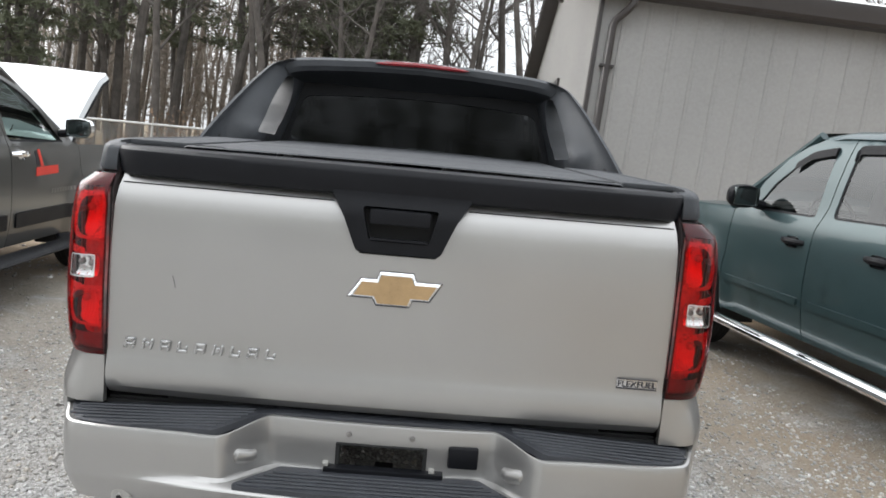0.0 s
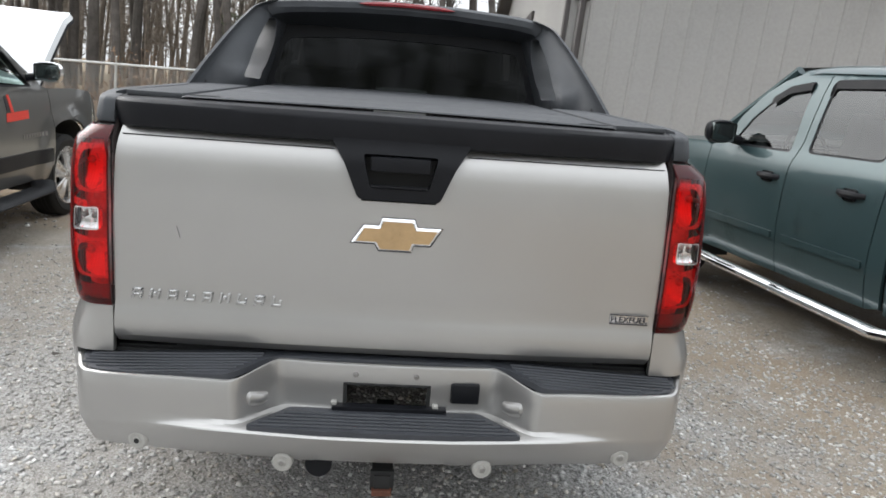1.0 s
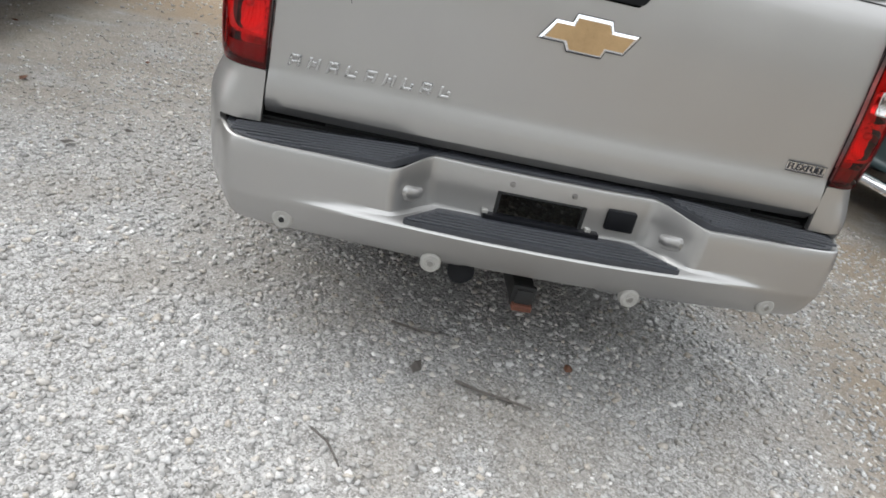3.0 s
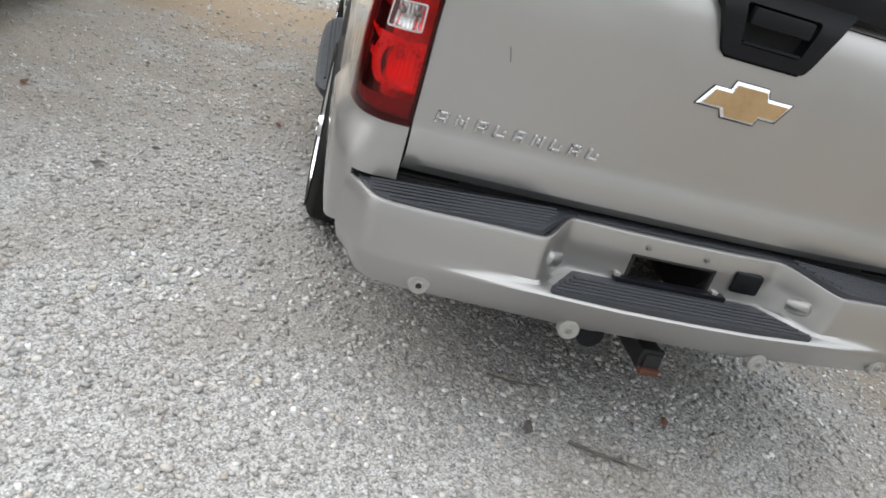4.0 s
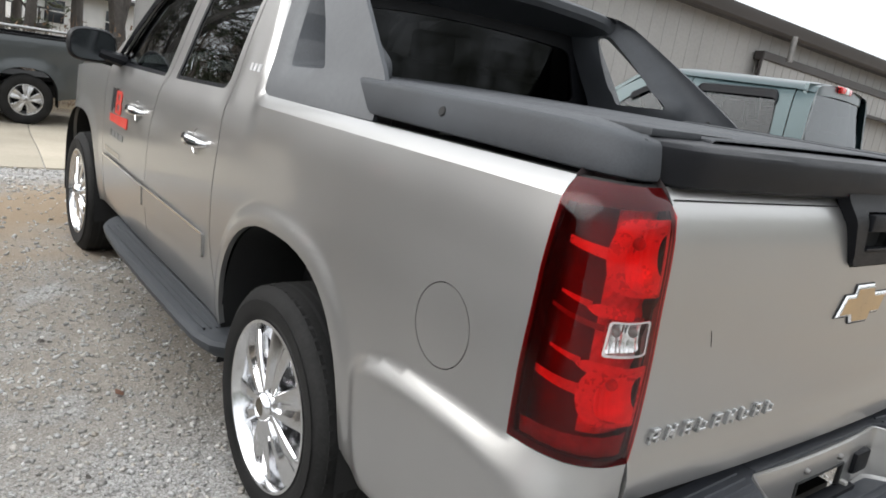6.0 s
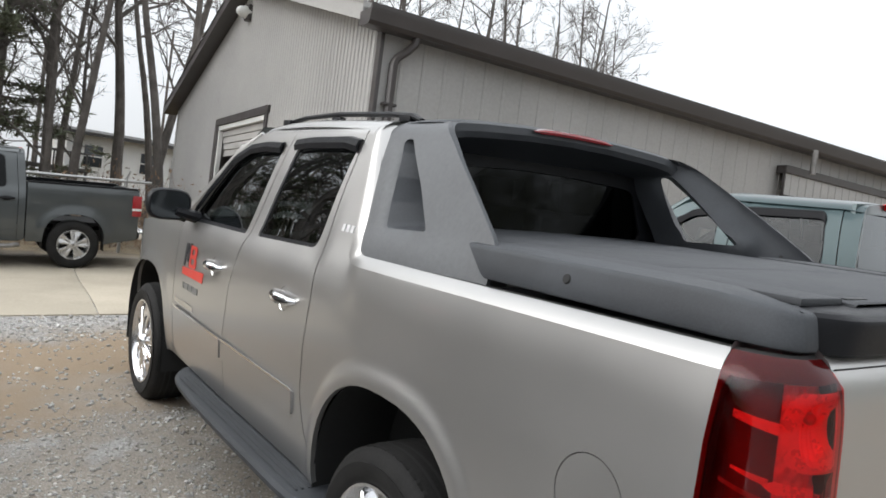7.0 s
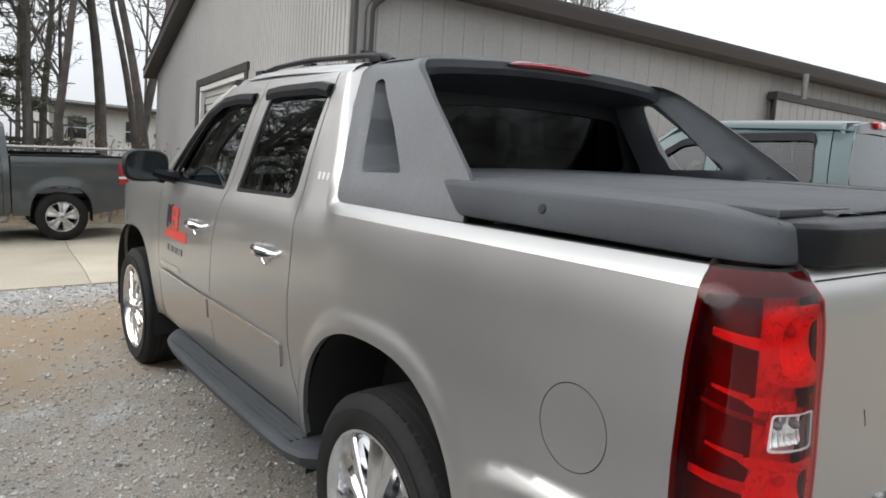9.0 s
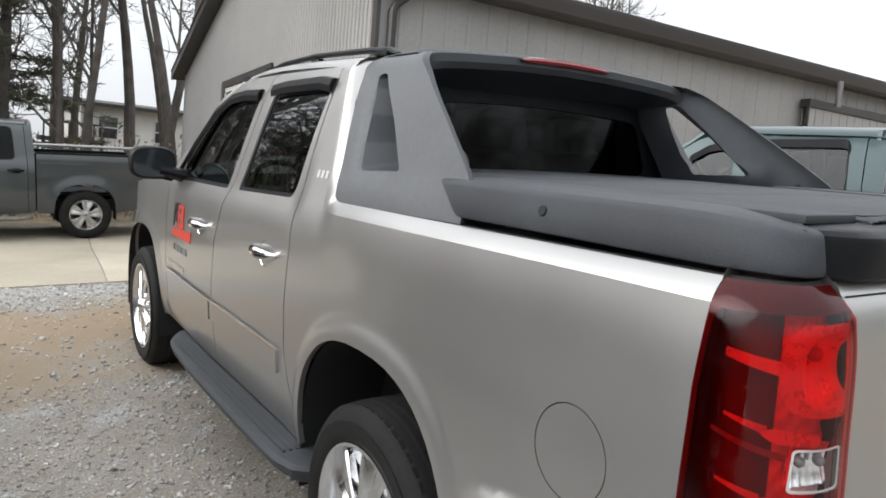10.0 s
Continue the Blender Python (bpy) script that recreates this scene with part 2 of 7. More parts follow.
def curve_at(keys, t):
    """Smooth value at t through (t, value) keys."""
    if t <= keys[0][0]:
        return keys[0][1]
    if t >= keys[-1][0]:
        return keys[-1][1]
    for i in range(len(keys) - 1):
        (t0, v0), (t1, v1) = keys[i], keys[i + 1]
        if t <= t1:
            tm, vm = keys[i - 1] if i else (2 * t0 - t1, 2 * v0 - v1)
            tp, vp = keys[i + 2] if i + 2 < len(keys) else (2 * t1 - t0, 2 * v1 - v0)
            h = t1 - t0
            u = (t - t0) / h
            m0 = ((v1 - v0) / h + (v0 - vm) / max(t0 - tm, 1e-6)) / 2
            m1 = ((vp - v1) / max(tp - t1, 1e-6) + (v1 - v0) / h) / 2
            s = (v1 - v0) / h
            if s == 0:
                m0 = m1 = 0
            else:
                m0 = max(0.0, min(m0 / s, 3.0)) * s
                m1 = max(0.0, min(m1 / s, 3.0)) * s
            return (2 * u**3 - 3 * u**2 + 1) * v0 + (u**3 - 2 * u**2 + u) * h * m0 + (-2 * u**3 + 3 * u**2) * v1 + (u**3 - u**2) * h * m1
    return keys[-1][1]


def ease(a, b, t):
    u = max(0.0, min(1.0, (t - a) / (b - a)))
    return u * u * (3 - 2 * u)


def rounded(pts, r, n=5):
    """A polygon with its corners rounded; r one number or one a corner."""
    out = []
    k = len(pts)
    for i in range(k):
        p, a, b = Vector(pts[i]), Vector(pts[i - 1]), Vector(pts[(i + 1) % k])
        rr = r[i] if hasattr(r, "__len__") else r
        da, db = (a - p), (b - p)
        q = min(rr, da.length * 0.48, db.length * 0.48)
        if q < 1e-4:
            out.append(tuple(p))
            continue
        s, e = p + da.normalized() * q, p + db.normalized() * q
        for j in range(n + 1):
            t = j / n
            out.append(tuple((1 - t) ** 2 * s + 2 * t * (1 - t) * p + t * t * e))
    return out


def spaced(pts, step):
    """A closed polygon with no edge longer than step."""
    out = []
    for i in range(len(pts)):
        a, b = pts[i], pts[(i + 1) % len(pts)]
        d = math.hypot(b[0] - a[0], b[1] - a[1])
        n = max(1, math.ceil(d / step))
        for j in range(n):
            out.append((a[0] + (b[0] - a[0]) * j / n, a[1] + (b[1] - a[1]) * j / n))
    return out


def inside(px, py, poly):
    """Which of many points lie in a polygon."""
    res = np.zeros(len(px), bool)
    n = len(poly)
    for i in range(n):
        x0, y0 = poly[i]
        x1, y1 = poly[(i + 1) % n]
        if y0 == y1:
            continue
        c = ((y0 > py) != (y1 > py)) & (px < (x1 - x0) * (py - y0) / (y1 - y0) + x0)
        res ^= c
    return res


def sheet(outline, fn, holes=(), step=0.03, thick=0.012, inner=None, depth=None, fold=()):
    """A curved panel: a flat outline with holes, laid over the surface fn(u, v), with a flange turned in along its edges.
    inner: a second surface, which makes it a solid shell. fold: a line inside the outline that stays a sharp crease."""
    loops = [spaced(outline, step)] + [spaced(h, step) for h in holes]
    pts, edges = [], []
    for lp in loops:
        s = len(pts)
        pts += lp
        edges += [(s + i, s + (i + 1) % len(lp)) for i in range(len(lp))]
    if fold:
        fold = spaced(list(fold), step)
        fold = fold[:fold.index(max(fold, key=lambda p: p[0])) + 1]
        s = len(pts)
        pts += fold
        edges += [(s + i, s + i + 1) for i in range(len(fold) - 1)]
    P = np.array(pts)
    u0, v0 = P.min(0)
    u1, v1 = P.max(0)
    gu, gv = np.meshgrid(np.arange(u0, u1, step), np.arange(v0, v1, step))
    gu, gv = gu.ravel(), gv.ravel()
    keep = inside(gu, gv, loops[0])
    for h in loops[1:]:
        keep &= ~inside(gu, gv, h)
    gu, gv = gu[keep], gv[keep]
    if len(gu):
        far = np.ones(len(gu), bool)
        for i in range(0, len(gu), 4000):
            d = np.hypot(gu[i:i + 4000, None] - P[None, :, 0], gv[i:i + 4000, None] - P[None, :, 1]).min(1)
            far[i:i + 4000] = d > step * 0.55
        pts = pts + list(zip(gu[far].tolist(), gv[far].tolist()))
    from mathutils.geometry import delaunay_2d_cdt
    vo, _, fo, _, _, _ = delaunay_2d_cdt([Vector(p) for p in pts], edges, [], 0, 1e-7)
    V = np.array([(v.x, v.y) for v in vo])
    F = np.array(fo)
    c = V[F].mean(1)
    ok = inside(c[:, 0], c[:, 1], loops[0])
    for h in loops[1:]:
        ok &= ~inside(c[:, 0], c[:, 1], h)
    F = F[ok]
    bm = bmesh.new()
    top = [bm.verts.new(fn(*v)) for v in V]
    for f in F:
        try:
            bm.faces.new([top[i] for i in f])
        except ValueError:
            pass
    for (a0, a1), (b0, b1) in zip(fold, fold[1:]):
        ia = int(np.hypot(V[:, 0] - a0, V[:, 1] - a1).argmin())
        ib = int(np.hypot(V[:, 0] - b0, V[:, 1] - b1).argmin())
        e = bm.edges.get((top[ia], top[ib])) if ia != ib else None
        if e:
            e.smooth = False
    bm.normal_update()
    mean = sum((f.normal * f.calc_area() for f in bm.faces), Vector())
    if abs(mean.x) > 0.7 * mean.length and mean.x * sum(v.co.x for v in top) < 0:
        bmesh.ops.reverse_faces(bm, faces=bm.faces[:])
        bm.normal_update()
    rim = [e for e in bm.edges if e.is_boundary]
    if inner:
        low = [bm.verts.new(inner(*v)) for v in V]
        for f in F:
            bm.faces.new([low[i] for i in f[::-1]])
        idx = {v: i for i, v in enumerate(top)}
        for e in rim:
            f = e.link_faces[0]
            a, b = e.verts
            lv = f.verts[:]
            if lv[(lv.index(a) + 1) % 3] is not b:
                a, b = b, a
            try:
                bm.faces.new((b, a, low[idx[a]], low[idx[b]]))
            except ValueError:
                pass
    elif thick:
        made = {}
        sgn = depth or 1.0
        for e in rim:
            f = e.link_faces[0]
            a, b = e.verts
            lv = f.verts[:]
            if lv[(lv.index(a) + 1) % 3] is not b:
                a, b = b, a
            for v in (a, b):
                if v not in made:
                    made[v] = bm.verts.new(v.co - v.normal * thick * sgn)
            try:
                bm.faces.new((b, a, made[a], made[b]))
            except ValueError:
                pass
    loose = [v for v in bm.verts if not v.link_faces]
    bmesh.ops.delete(bm, geom=loose, context="VERTS")
    return bm


def outward(bm, way):
    """Turns the faces so that the mean normal agrees with way."""
    s = Vector()
    bm.normal_update()
    for f in bm.faces:
        s += f.normal * f.calc_area()
    if s.dot(Vector(way)) < 0:
        bmesh.ops.reverse_faces(bm, faces=bm.faces[:])
    return bm


def mirror_x(ob, name=None):
    """A copy of a part on the other side of its thing, with its own mirrored mesh."""
    me = ob.data.copy()
    me.transform(Matrix.Diagonal((-1, 1, 1, 1)))
    me.flip_normals()
    o = link(name or ob.name.split(".")[0], me, ob.parent)
    if "label" in ob:
        o["label"] = ob["label"]
    for ch in ob.children:
        c = mirror_x(ch)
        c.parent = o
    return o


def lettering(text, size, depth, material, m, parent, name="lettering"):
    """Raised letters in the built-in font."""
    cu = bpy.data.curves.new(name, "FONT")
    cu.body, cu.size, cu.extrude, cu.align_x = text, size, depth, "CENTER"
    tmp = bpy.data.objects.new(name, cu)
    scene.collection.objects.link(tmp)
    me = bpy.data.meshes.new_from_object(tmp.evaluated_get(bpy.context.evaluated_depsgraph_get()))
    bpy.data.objects.remove(tmp)
    me.transform(m)
    me.materials.clear()
    me.materials.append(material)
    return link(name, me, parent)

# ---- the silver pickup ----
PLAN_X = [(-0.083, -0.848), (-0.02, -0.912), (0.036, -0.955), (0.099, -0.985), (0.176, -0.999), (0.30, -1.004), (1.3, -1.006), (2.2, -1.0), (3.0, -0.998), (3.6, -0.988), (4.3, -0.974), (4.8, -0.952), (5.0, -0.93), (5.25, -0.87), (5.42, -0.78), (5.56, -0.6)]
PLAN_Y = [(-0.083, 0.0), (-0.02, 0.012), (0.036, 0.045), (0.099, 0.10), (0.176, 0.176), (0.3, 0.3), (6.0, 6.0)]
DOOR_D = [(0.36, 0.085), (0.42, 0.05), (0.5, 0.026), (0.6, 0.012), (0.75, 0.002), (0.9, 0.0), (1.05, 0.003), (1.17, 0.009), (1.265, 0.02), (1.295, 0.032), (1.325, 0.05), (1.36, 0.062), (1.6, 0.132), (1.8, 0.205), (1.85, 0.232), (1.885, 0.285)]
BED_D = [(0.36, 0.085), (0.42, 0.05), (0.5, 0.026), (0.6, 0.012), (0.75, 0.002), (0.9, 0.0), (1.05, 0.003), (1.17, 0.009), (1.27, 0.012), (1.335, 0.0175), (1.352, 0.0196), (1.353, 0.0201), (1.365, 0.032), (1.387, 0.056), (1.40, 0.07)]
PILLAR_D = [(0.36, 0.085), (0.42, 0.05), (0.5, 0.026), (0.6, 0.012), (0.75, 0.002), (0.9, 0.0), (1.05, 0.003), (1.17, 0.009), (1.265, 0.018), (1.333, 0.032), (1.40, 0.057), (1.5, 0.097), (1.6, 0.132), (1.8, 0.205), (1.85, 0.232), (1.885, 0.285)]
SAIL_X = [(1.37, -0.944), (1.40, -0.937), (1.44, -0.921), (1.48, -0.902), (1.6, -0.855), (1.8, -0.76), (1.86, -0.715), (1.895, -0.64)]
ARCHES = ((1.315, 0.45, 0.485, 0.506), (4.52, 0.45, 0.5, 0.5))


def fall(s, z):
    """The bed's shoulder runs down a little towards the cab."""
    return (0.006 + 0.016 * max(0.0, min(1.0, (s - 0.18) / 1.35))) * (1 - ease(1.38, 1.5, z))


def fallen(pts):
    return [(y, z - fall(y, z)) for y, z in pts]


def plan(s):
    y = s if s > 0.3 else curve_at(PLAN_Y, s)
    return curve_at(PLAN_X, s), y


def plan_in(s, d):
    """A place d metres inside the plan's outline."""
    x0, y0 = plan(s - 0.012)
    x1, y1 = plan(s + 0.012)
    x, y = plan(s)
    tx, ty = x1 - x0, y1 - y0
    q = math.hypot(tx, ty)
    return x + ty / q * d, y - tx / q * d


def arch_r(a, y, z):
    cy, cz, ay, az = a
    return (abs((y - cy) / ay) ** 2.5 + abs((max(z, cz) - cz) / az) ** 2.5) ** 0.4


def arch_line(a, z0, n=26, front_first=True):
    """The wheel arch's edge from one foot to the other."""
    cy, cz, ay, az = a
    pts = [(cy + ay * 1.0, z0)]
    for i in range(n + 1):
        t = math.pi * i / n
        c, s = math.cos(t), math.sin(t)
        pts.append((cy + ay * math.copysign(abs(c) ** 0.8, c), cz + az * abs(s) ** 0.8))
    pts.append((cy - ay * 1.0, z0))
    return pts


BULGE = [(-0.083, 0.80), (0.0, 0.825), (0.17, 0.846), (0.4, 0.846), (0.62, 0.826), (0.75, 0.785), (0.86, 0.70)]


def swell(s, z):
    """The lower corner stands proud of the side, with a crisp upper fold that softens round the corner."""
    t = max(0.0, min(1.0, (curve_at(BULGE, s) - z) / (0.068 + 0.06 * (1 - ease(0.05, 0.3, s)))))
    return 0.032 * (t * 1.25 if t < 0.6 else 0.75 + 0.25 * (1 - ((1 - t) / 0.4) ** 2)) * (1 - ease(0.69, 0.84, s)) * (0.25 + 0.75 * ease(-0.083, 0.05, s))


def side(s, z, extra=0.0):
    w, k = ease(1.88, 2.02, s), ease(1.58, 1.72, s)
    d = curve_at(DOOR_D, z)
    if w < 1:
        zf = z + fall(s, z)
        p = curve_at(PILLAR_D, zf)
        if k < 1 and zf < 1.40:
            p = curve_at(BED_D, zf) * (1 - k) + p * k
        d = p * (1 - w) + d * w
    for a in ARCHES:
        r = arch_r(a, s, z)
        if r < 1.2:
            d -= 0.012 * (1 - ease(1.05, 1.17, r))
    if s < 0.95:
        d -= swell(s, z)
    x, y = plan_in(s, d + extra)
    return Vector((x, y, z))


def off(extra, fn=side):
    return lambda u, v: fn(u, v, extra)


truck = thing("pickup_truck", "silver crew cab pickup with grey cladding parked on gravel", "pickup truck")
truck.matrix_world = YARD

REAR_SEAM = [(1.985, 1.862), (1.975, 1.7), (1.97, 1.5), (1.945, 1.3), (1.94, 1.15), (1.955, 0.97), (1.945, 0.78), (1.90, 0.66), (1.835, 0.55), (1.825, 0.46)]
MID_SEAM = [(2.69, 1.862), (2.695, 1.75), (2.72, 1.5), (2.765, 1.284), (2.865, 1.06), (2.9, 0.77), (2.865, 0.56), (2.86, 0.46)]
FRONT_SEAM = [(3.86, 0.46), (3.86, 0.56), (3.88, 0.8), (3.87, 1.1), (3.84, 1.28)]
SAIL_FRONT = fallen([(1.645, 1.388), (1.664, 1.398), (1.698, 1.45), (1.745, 1.561), (1.802, 1.69), (1.856, 1.805), (1.893, 1.868)])
GAP = 0.0035

CREASE = fallen([(0.4, 1.351), (1.2, 1.352), (1.6, 1.352), (1.66, 1.353), (1.70, 1.36), (1.73, 1.375), (1.755, 1.43), (1.80, 1.545), (1.852, 1.675), (1.90, 1.79), (1.938, 1.866)])
quarter_edge = [(-0.083, 0.70), (-0.083, 0.846), (0.05, 0.843), (0.186, 0.846), (0.19, 1.0), (0.188, 1.2), (0.176, 1.343)] + CREASE + [(y - GAP, z) for y, z in REAR_SEAM]
quarter_edge += [p for p in arch_line(ARCHES[0], 0.46)][0:]
quarter_edge += [(0.78, 0.44), (0.70, 0.405), (0.395, 0.427), (0.2, 0.475), (0.02, 0.538), (0.022, 0.62), (0.026, 0.70)]
quarter_edge = [p for i, p in enumerate(quarter_edge) if i == 0 or math.hypot(p[0] - quarter_edge[i - 1][0], p[1] - quarter_edge[i - 1][1]) > 0.002]
FUEL = (0.442, 0.982)


def ring(c, r, n=40):
    return [(c[0] + r * math.cos(2 * math.pi * i / n), c[1] + r * math.sin(2 * math.pi * i / n)) for i in range(n)]


LEFT = (-1, 0, 0)
BULGE_FOLD = [(s, curve_at(BULGE, s)) for s in [0.195 + 0.0117 * i for i in range(51)]]
quarter = part("quarter_panel", outward(sheet(quarter_edge, side, [ring(FUEL, 0.1)], 0.017, 0.02, fold=BULGE_FOLD), LEFT), SILVER, truck)
shoulder_rows = []
fold = spaced([(0.176, 1.343)] + CREASE, 0.03)
fold = fold[:fold.index(CREASE[-1]) + 1]
lip = fallen([(0.177, 1.3885), (0.6, 1.3885), (1.2, 1.3885), (1.60, 1.3885)]) + SAIL_FRONT
inner_line = []
for i, (fu, fv) in enumerate(fold):
    # nearest place of the inner edge
    best = None
    for (a0, a1), (b0, b1) in zip(lip, lip[1:]):
        k = max(0.0, min(1.0, ((fu - a0) * (b0 - a0) + (fv - a1) * (b1 - a1)) / ((b0 - a0) ** 2 + (b1 - a1) ** 2)))
        q = (a0 + (b0 - a0) * k, a1 + (b1 - a1) * k)
        e = math.hypot(q[0] - fu, q[1] - fv)
        if best is None or e < best[0]:
            best = (e, q)
    inner_line.append(best[1])
inner_line[0] = lip[0]
for k in range(3):
    inner_line = inner_line[:1] + [tuple((a[j] + 2 * b[j] + c[j]) / 4 for j in (0, 1)) for a, b, c in zip(inner_line, inner_line[1:], inner_line[2:])] + inner_line[-1:]
for (fu, fv), (iu, iv) in zip(fold, inner_line):
    p, q = side(fu, fv), side(iu, iv)
    tuck = ease(1.389, 1.45, iv)
    dx = (curve_at(SAIL_X, iv) + 0.004 - q.x) * tuck
    row = [p + Vector((0.006, 0, -0.004)), p]
    for f in (0.12, 0.3, 0.5, 0.68, 0.82, 0.93, 1.0):
        flat = p.lerp(q, f) + Vector((-0.003 * math.sin(math.pi * f), 0, 0.001 * math.sin(math.pi * f)))
        on = side(fu + (iu - fu) * f, fv + (iv - fv) * f)
        at = flat.lerp(on, tuck)
        at.x += dx * f ** (1 + 2.2 * tuck)
        row.append(at)
    shoulder_rows.append(row + [row[-1] + Vector((0.03, 0.004, 0.0))])
part("shoulder", outward(loft(shoulder_rows), LEFT), SILVER, quarter)
part("fuel_door", outward(sheet(ring(FUEL, 0.0973), off(0.0005), (), 0.03, 0.01), LEFT), SILVER, quarter, "round silver fuel filler door")

win_rear = rounded([(2.03, 1.345), (2.66, 1.325), (2.615, 1.55), (2.585, 1.775), (2.0, 1.795), (2.02, 1.55)], [0.05, 0.02, 0.3, 0.05, 0.05, 0.2], 4)
win_front = rounded([(2.815, 1.32), (3.74, 1.305), (3.56, 1.5), (3.33, 1.70), (3.12, 1.765), (2.755, 1.775), (2.775, 1.55)], [0.02, 0.02, 0.1, 0.15, 0.1, 0.05, 0.3], 4)
rear_edge = [(y + GAP, z) for y, z in REAR_SEAM] + [(y - GAP, z) for y, z in reversed(MID_SEAM)]
front_edge = [(y + GAP, z) for y, z in MID_SEAM] + [(y - GAP, z) for y, z in FRONT_SEAM] + [(3.76, 1.33), (3.58, 1.53), (3.36, 1.745), (3.14, 1.825), (2.95, 1.862)]
doors = []
for nm, edge, hole, hy in (("rear_door", rear_edge, win_rear, 2.185), ("front_door", front_edge, win_front, 3.11)):
    d = part(nm, outward(sheet(edge, side, [hole], 0.03, 0.02), LEFT), SILVER, truck)
    doors.append(d)
    # rubber seal, pane
    cy = sum(p[0] for p in hole) / len(hole)
    cz = sum(p[1] for p in hole) / len(hole)
    grow = [(cy + (p[0] - cy) * 1.02, cz + (p[1] - cz) * 1.03) for p in hole]
    shrink = [(cy + (p[0] - cy) * 0.955, cz + (p[1] - cz) * 0.93) for p in hole]
    part("window_seal", outward(sheet(grow, off(0.007), [shrink], 0.03, 0.006), LEFT), BLACK_PLASTIC, d)
    pane = part("side_window", outward(sheet(grow, off(0.010), (), 0.05, 0), LEFT), PANE_SIDE, d)
    pane.visible_shadow = False
    # chrome handle on a cup
    x = side(hy, 1.116).x
    part("handle_cup", outward(sheet(ring((hy, 1.112), 0.052, 20), lambda u, v, c=hy: side(u, v, 0.022 * (1 - ((u - c) ** 2 + (v - 1.112) ** 2) / 0.052**2) - 0.002), (), 0.012, 0), LEFT), CHROME, d, "chrome cup behind the handle")
    bar = bmesh.new()
    pts = [(x + 0.004 - 0.045 * math.sin(math.pi * t) ** 0.6, hy - 0.105 + 0.21 * t, 1.12 + 0.012 * (t - 0.5)) for t in [i / 14 for i in range(15)]]
    tube(bar, pts, [0.011 + 0.012 * math.sin(math.pi * i / 14) ** 0.7 for i in range(15)], 10, True, (0.75, 1.0))
    part("door_handle", bar, CHROME, d, "chrome pull handle")
    # moulding along the door
    y0, y1 = (2.005, 2.885) if nm == "rear_door" else (2.915, 3.80)
    part("door_moulding", outward(sheet(rounded([(y0, 0.672), (y1, 0.678), (y1, 0.772), (y0, 0.768)], 0.012, 3), off(-0.011), (), 0.03, 0.012), LEFT), SILVER, d)
    part("chrome_strip", outward(sheet([(y0, 0.768), (y1, 0.772), (y1, 0.781), (y0, 0.777)], off(-0.0145), (), 0.03, 0.01), LEFT), CHROME, d)
    # rain visor
    top = [(1.985, 1.80), (2.1, 1.815), (2.45, 1.812), (2.60, 1.80)] if nm == "rear_door" else [(2.755, 1.785), (2.95, 1.79), (3.15, 1.775), (3.35, 1.705), (3.55, 1.53), (3.68, 1.40)]
    rows = []
    for u, v in top:
        a = side(u, v, -0.004)
        rows.append([a, a + Vector((-0.022, 0, -0.004)), a + Vector((-0.034, 0, -0.03)), a + Vector((-0.03, 0, -0.055)), a + Vector((-0.022, 0, -0.05)), a + Vector((-0.024, 0, -0.028)), a + Vector((-0.012, 0, -0.01))])
    part("rain_visor", loft(rows, close_u=True, caps=True), BLACK_PLASTIC, d, "smoked plastic rain visor")

# magnetic sign on the front door
def decal(pts, parent, m, name, extra=-0.003):
    return part(name, outward(sheet(pts, off(extra), (), 0.04, 0.002), LEFT), m, parent)


fd = doors[1]
for pts in ([(3.67, 1.175), (3.638, 1.175), (3.662, 1.043), (3.694, 1.043)], [(3.642, 1.175), (3.616, 1.175), (3.604, 1.07), (3.632, 1.07)], [(3.588, 1.178), (3.562, 1.178), (3.606, 1.07), (3.63, 1.07)], [(3.582, 1.18), (3.552, 1.182), (3.571, 1.043), (3.601, 1.043)]):
    decal(pts, fd, INK, "sign_bar")
block = [(3.563, 1.17), (3.46, 1.172), (3.437, 1.157), (3.443, 1.117), (3.458, 1.108), (3.437, 1.09), (3.443, 1.056), (3.46, 1.044), (3.58, 1.042)]
part("sign_block", outward(sheet(block, off(-0.004), [[(3.53, 1.152), (3.482, 1.152), (3.486, 1.121), (3.535, 1.121)], [(3.54, 1.096), (3.482, 1.096), (3.486, 1.064), (3.545, 1.064)]], 0.03, 0.002), LEFT), RED_SIGN, fd)
decal([(3.70, 1.03), (3.28, 1.047), (3.293, 0.99), (3.70, 0.988)], fd, RED_SIGN, "sign_bar", -0.004)
faded = mat("faded_sign_ink", (0.16, 0.16, 0.155), 0.5)
for u0, u1 in ((3.68, 3.645), (3.625, 3.56), (3.545, 3.48), (3.465, 3.37)):
    decal([(u0, 0.943), (u1, 0.945), (u1, 0.91), (u0, 0.906)], fd, faded, "sign_bar")
for i in range(9):
    u = 3.81 - i * 0.043
    decal([(u, 0.833), (u - 0.028, 0.833), (u - 0.032, 0.803), (u - 0.004, 0.803)], fd, CHROME, "badge_bar", -0.004)
for u in (1.858, 1.823, 1.788):
    part("badge_bar", outward(sheet([(u, 1.463), (u - 0.022, 1.463), (u - 0.024, 1.436), (u - 0.002, 1.436)], off(-0.004), (), 0.03, 0.004), LEFT), BADGE_GLINT, quarter)

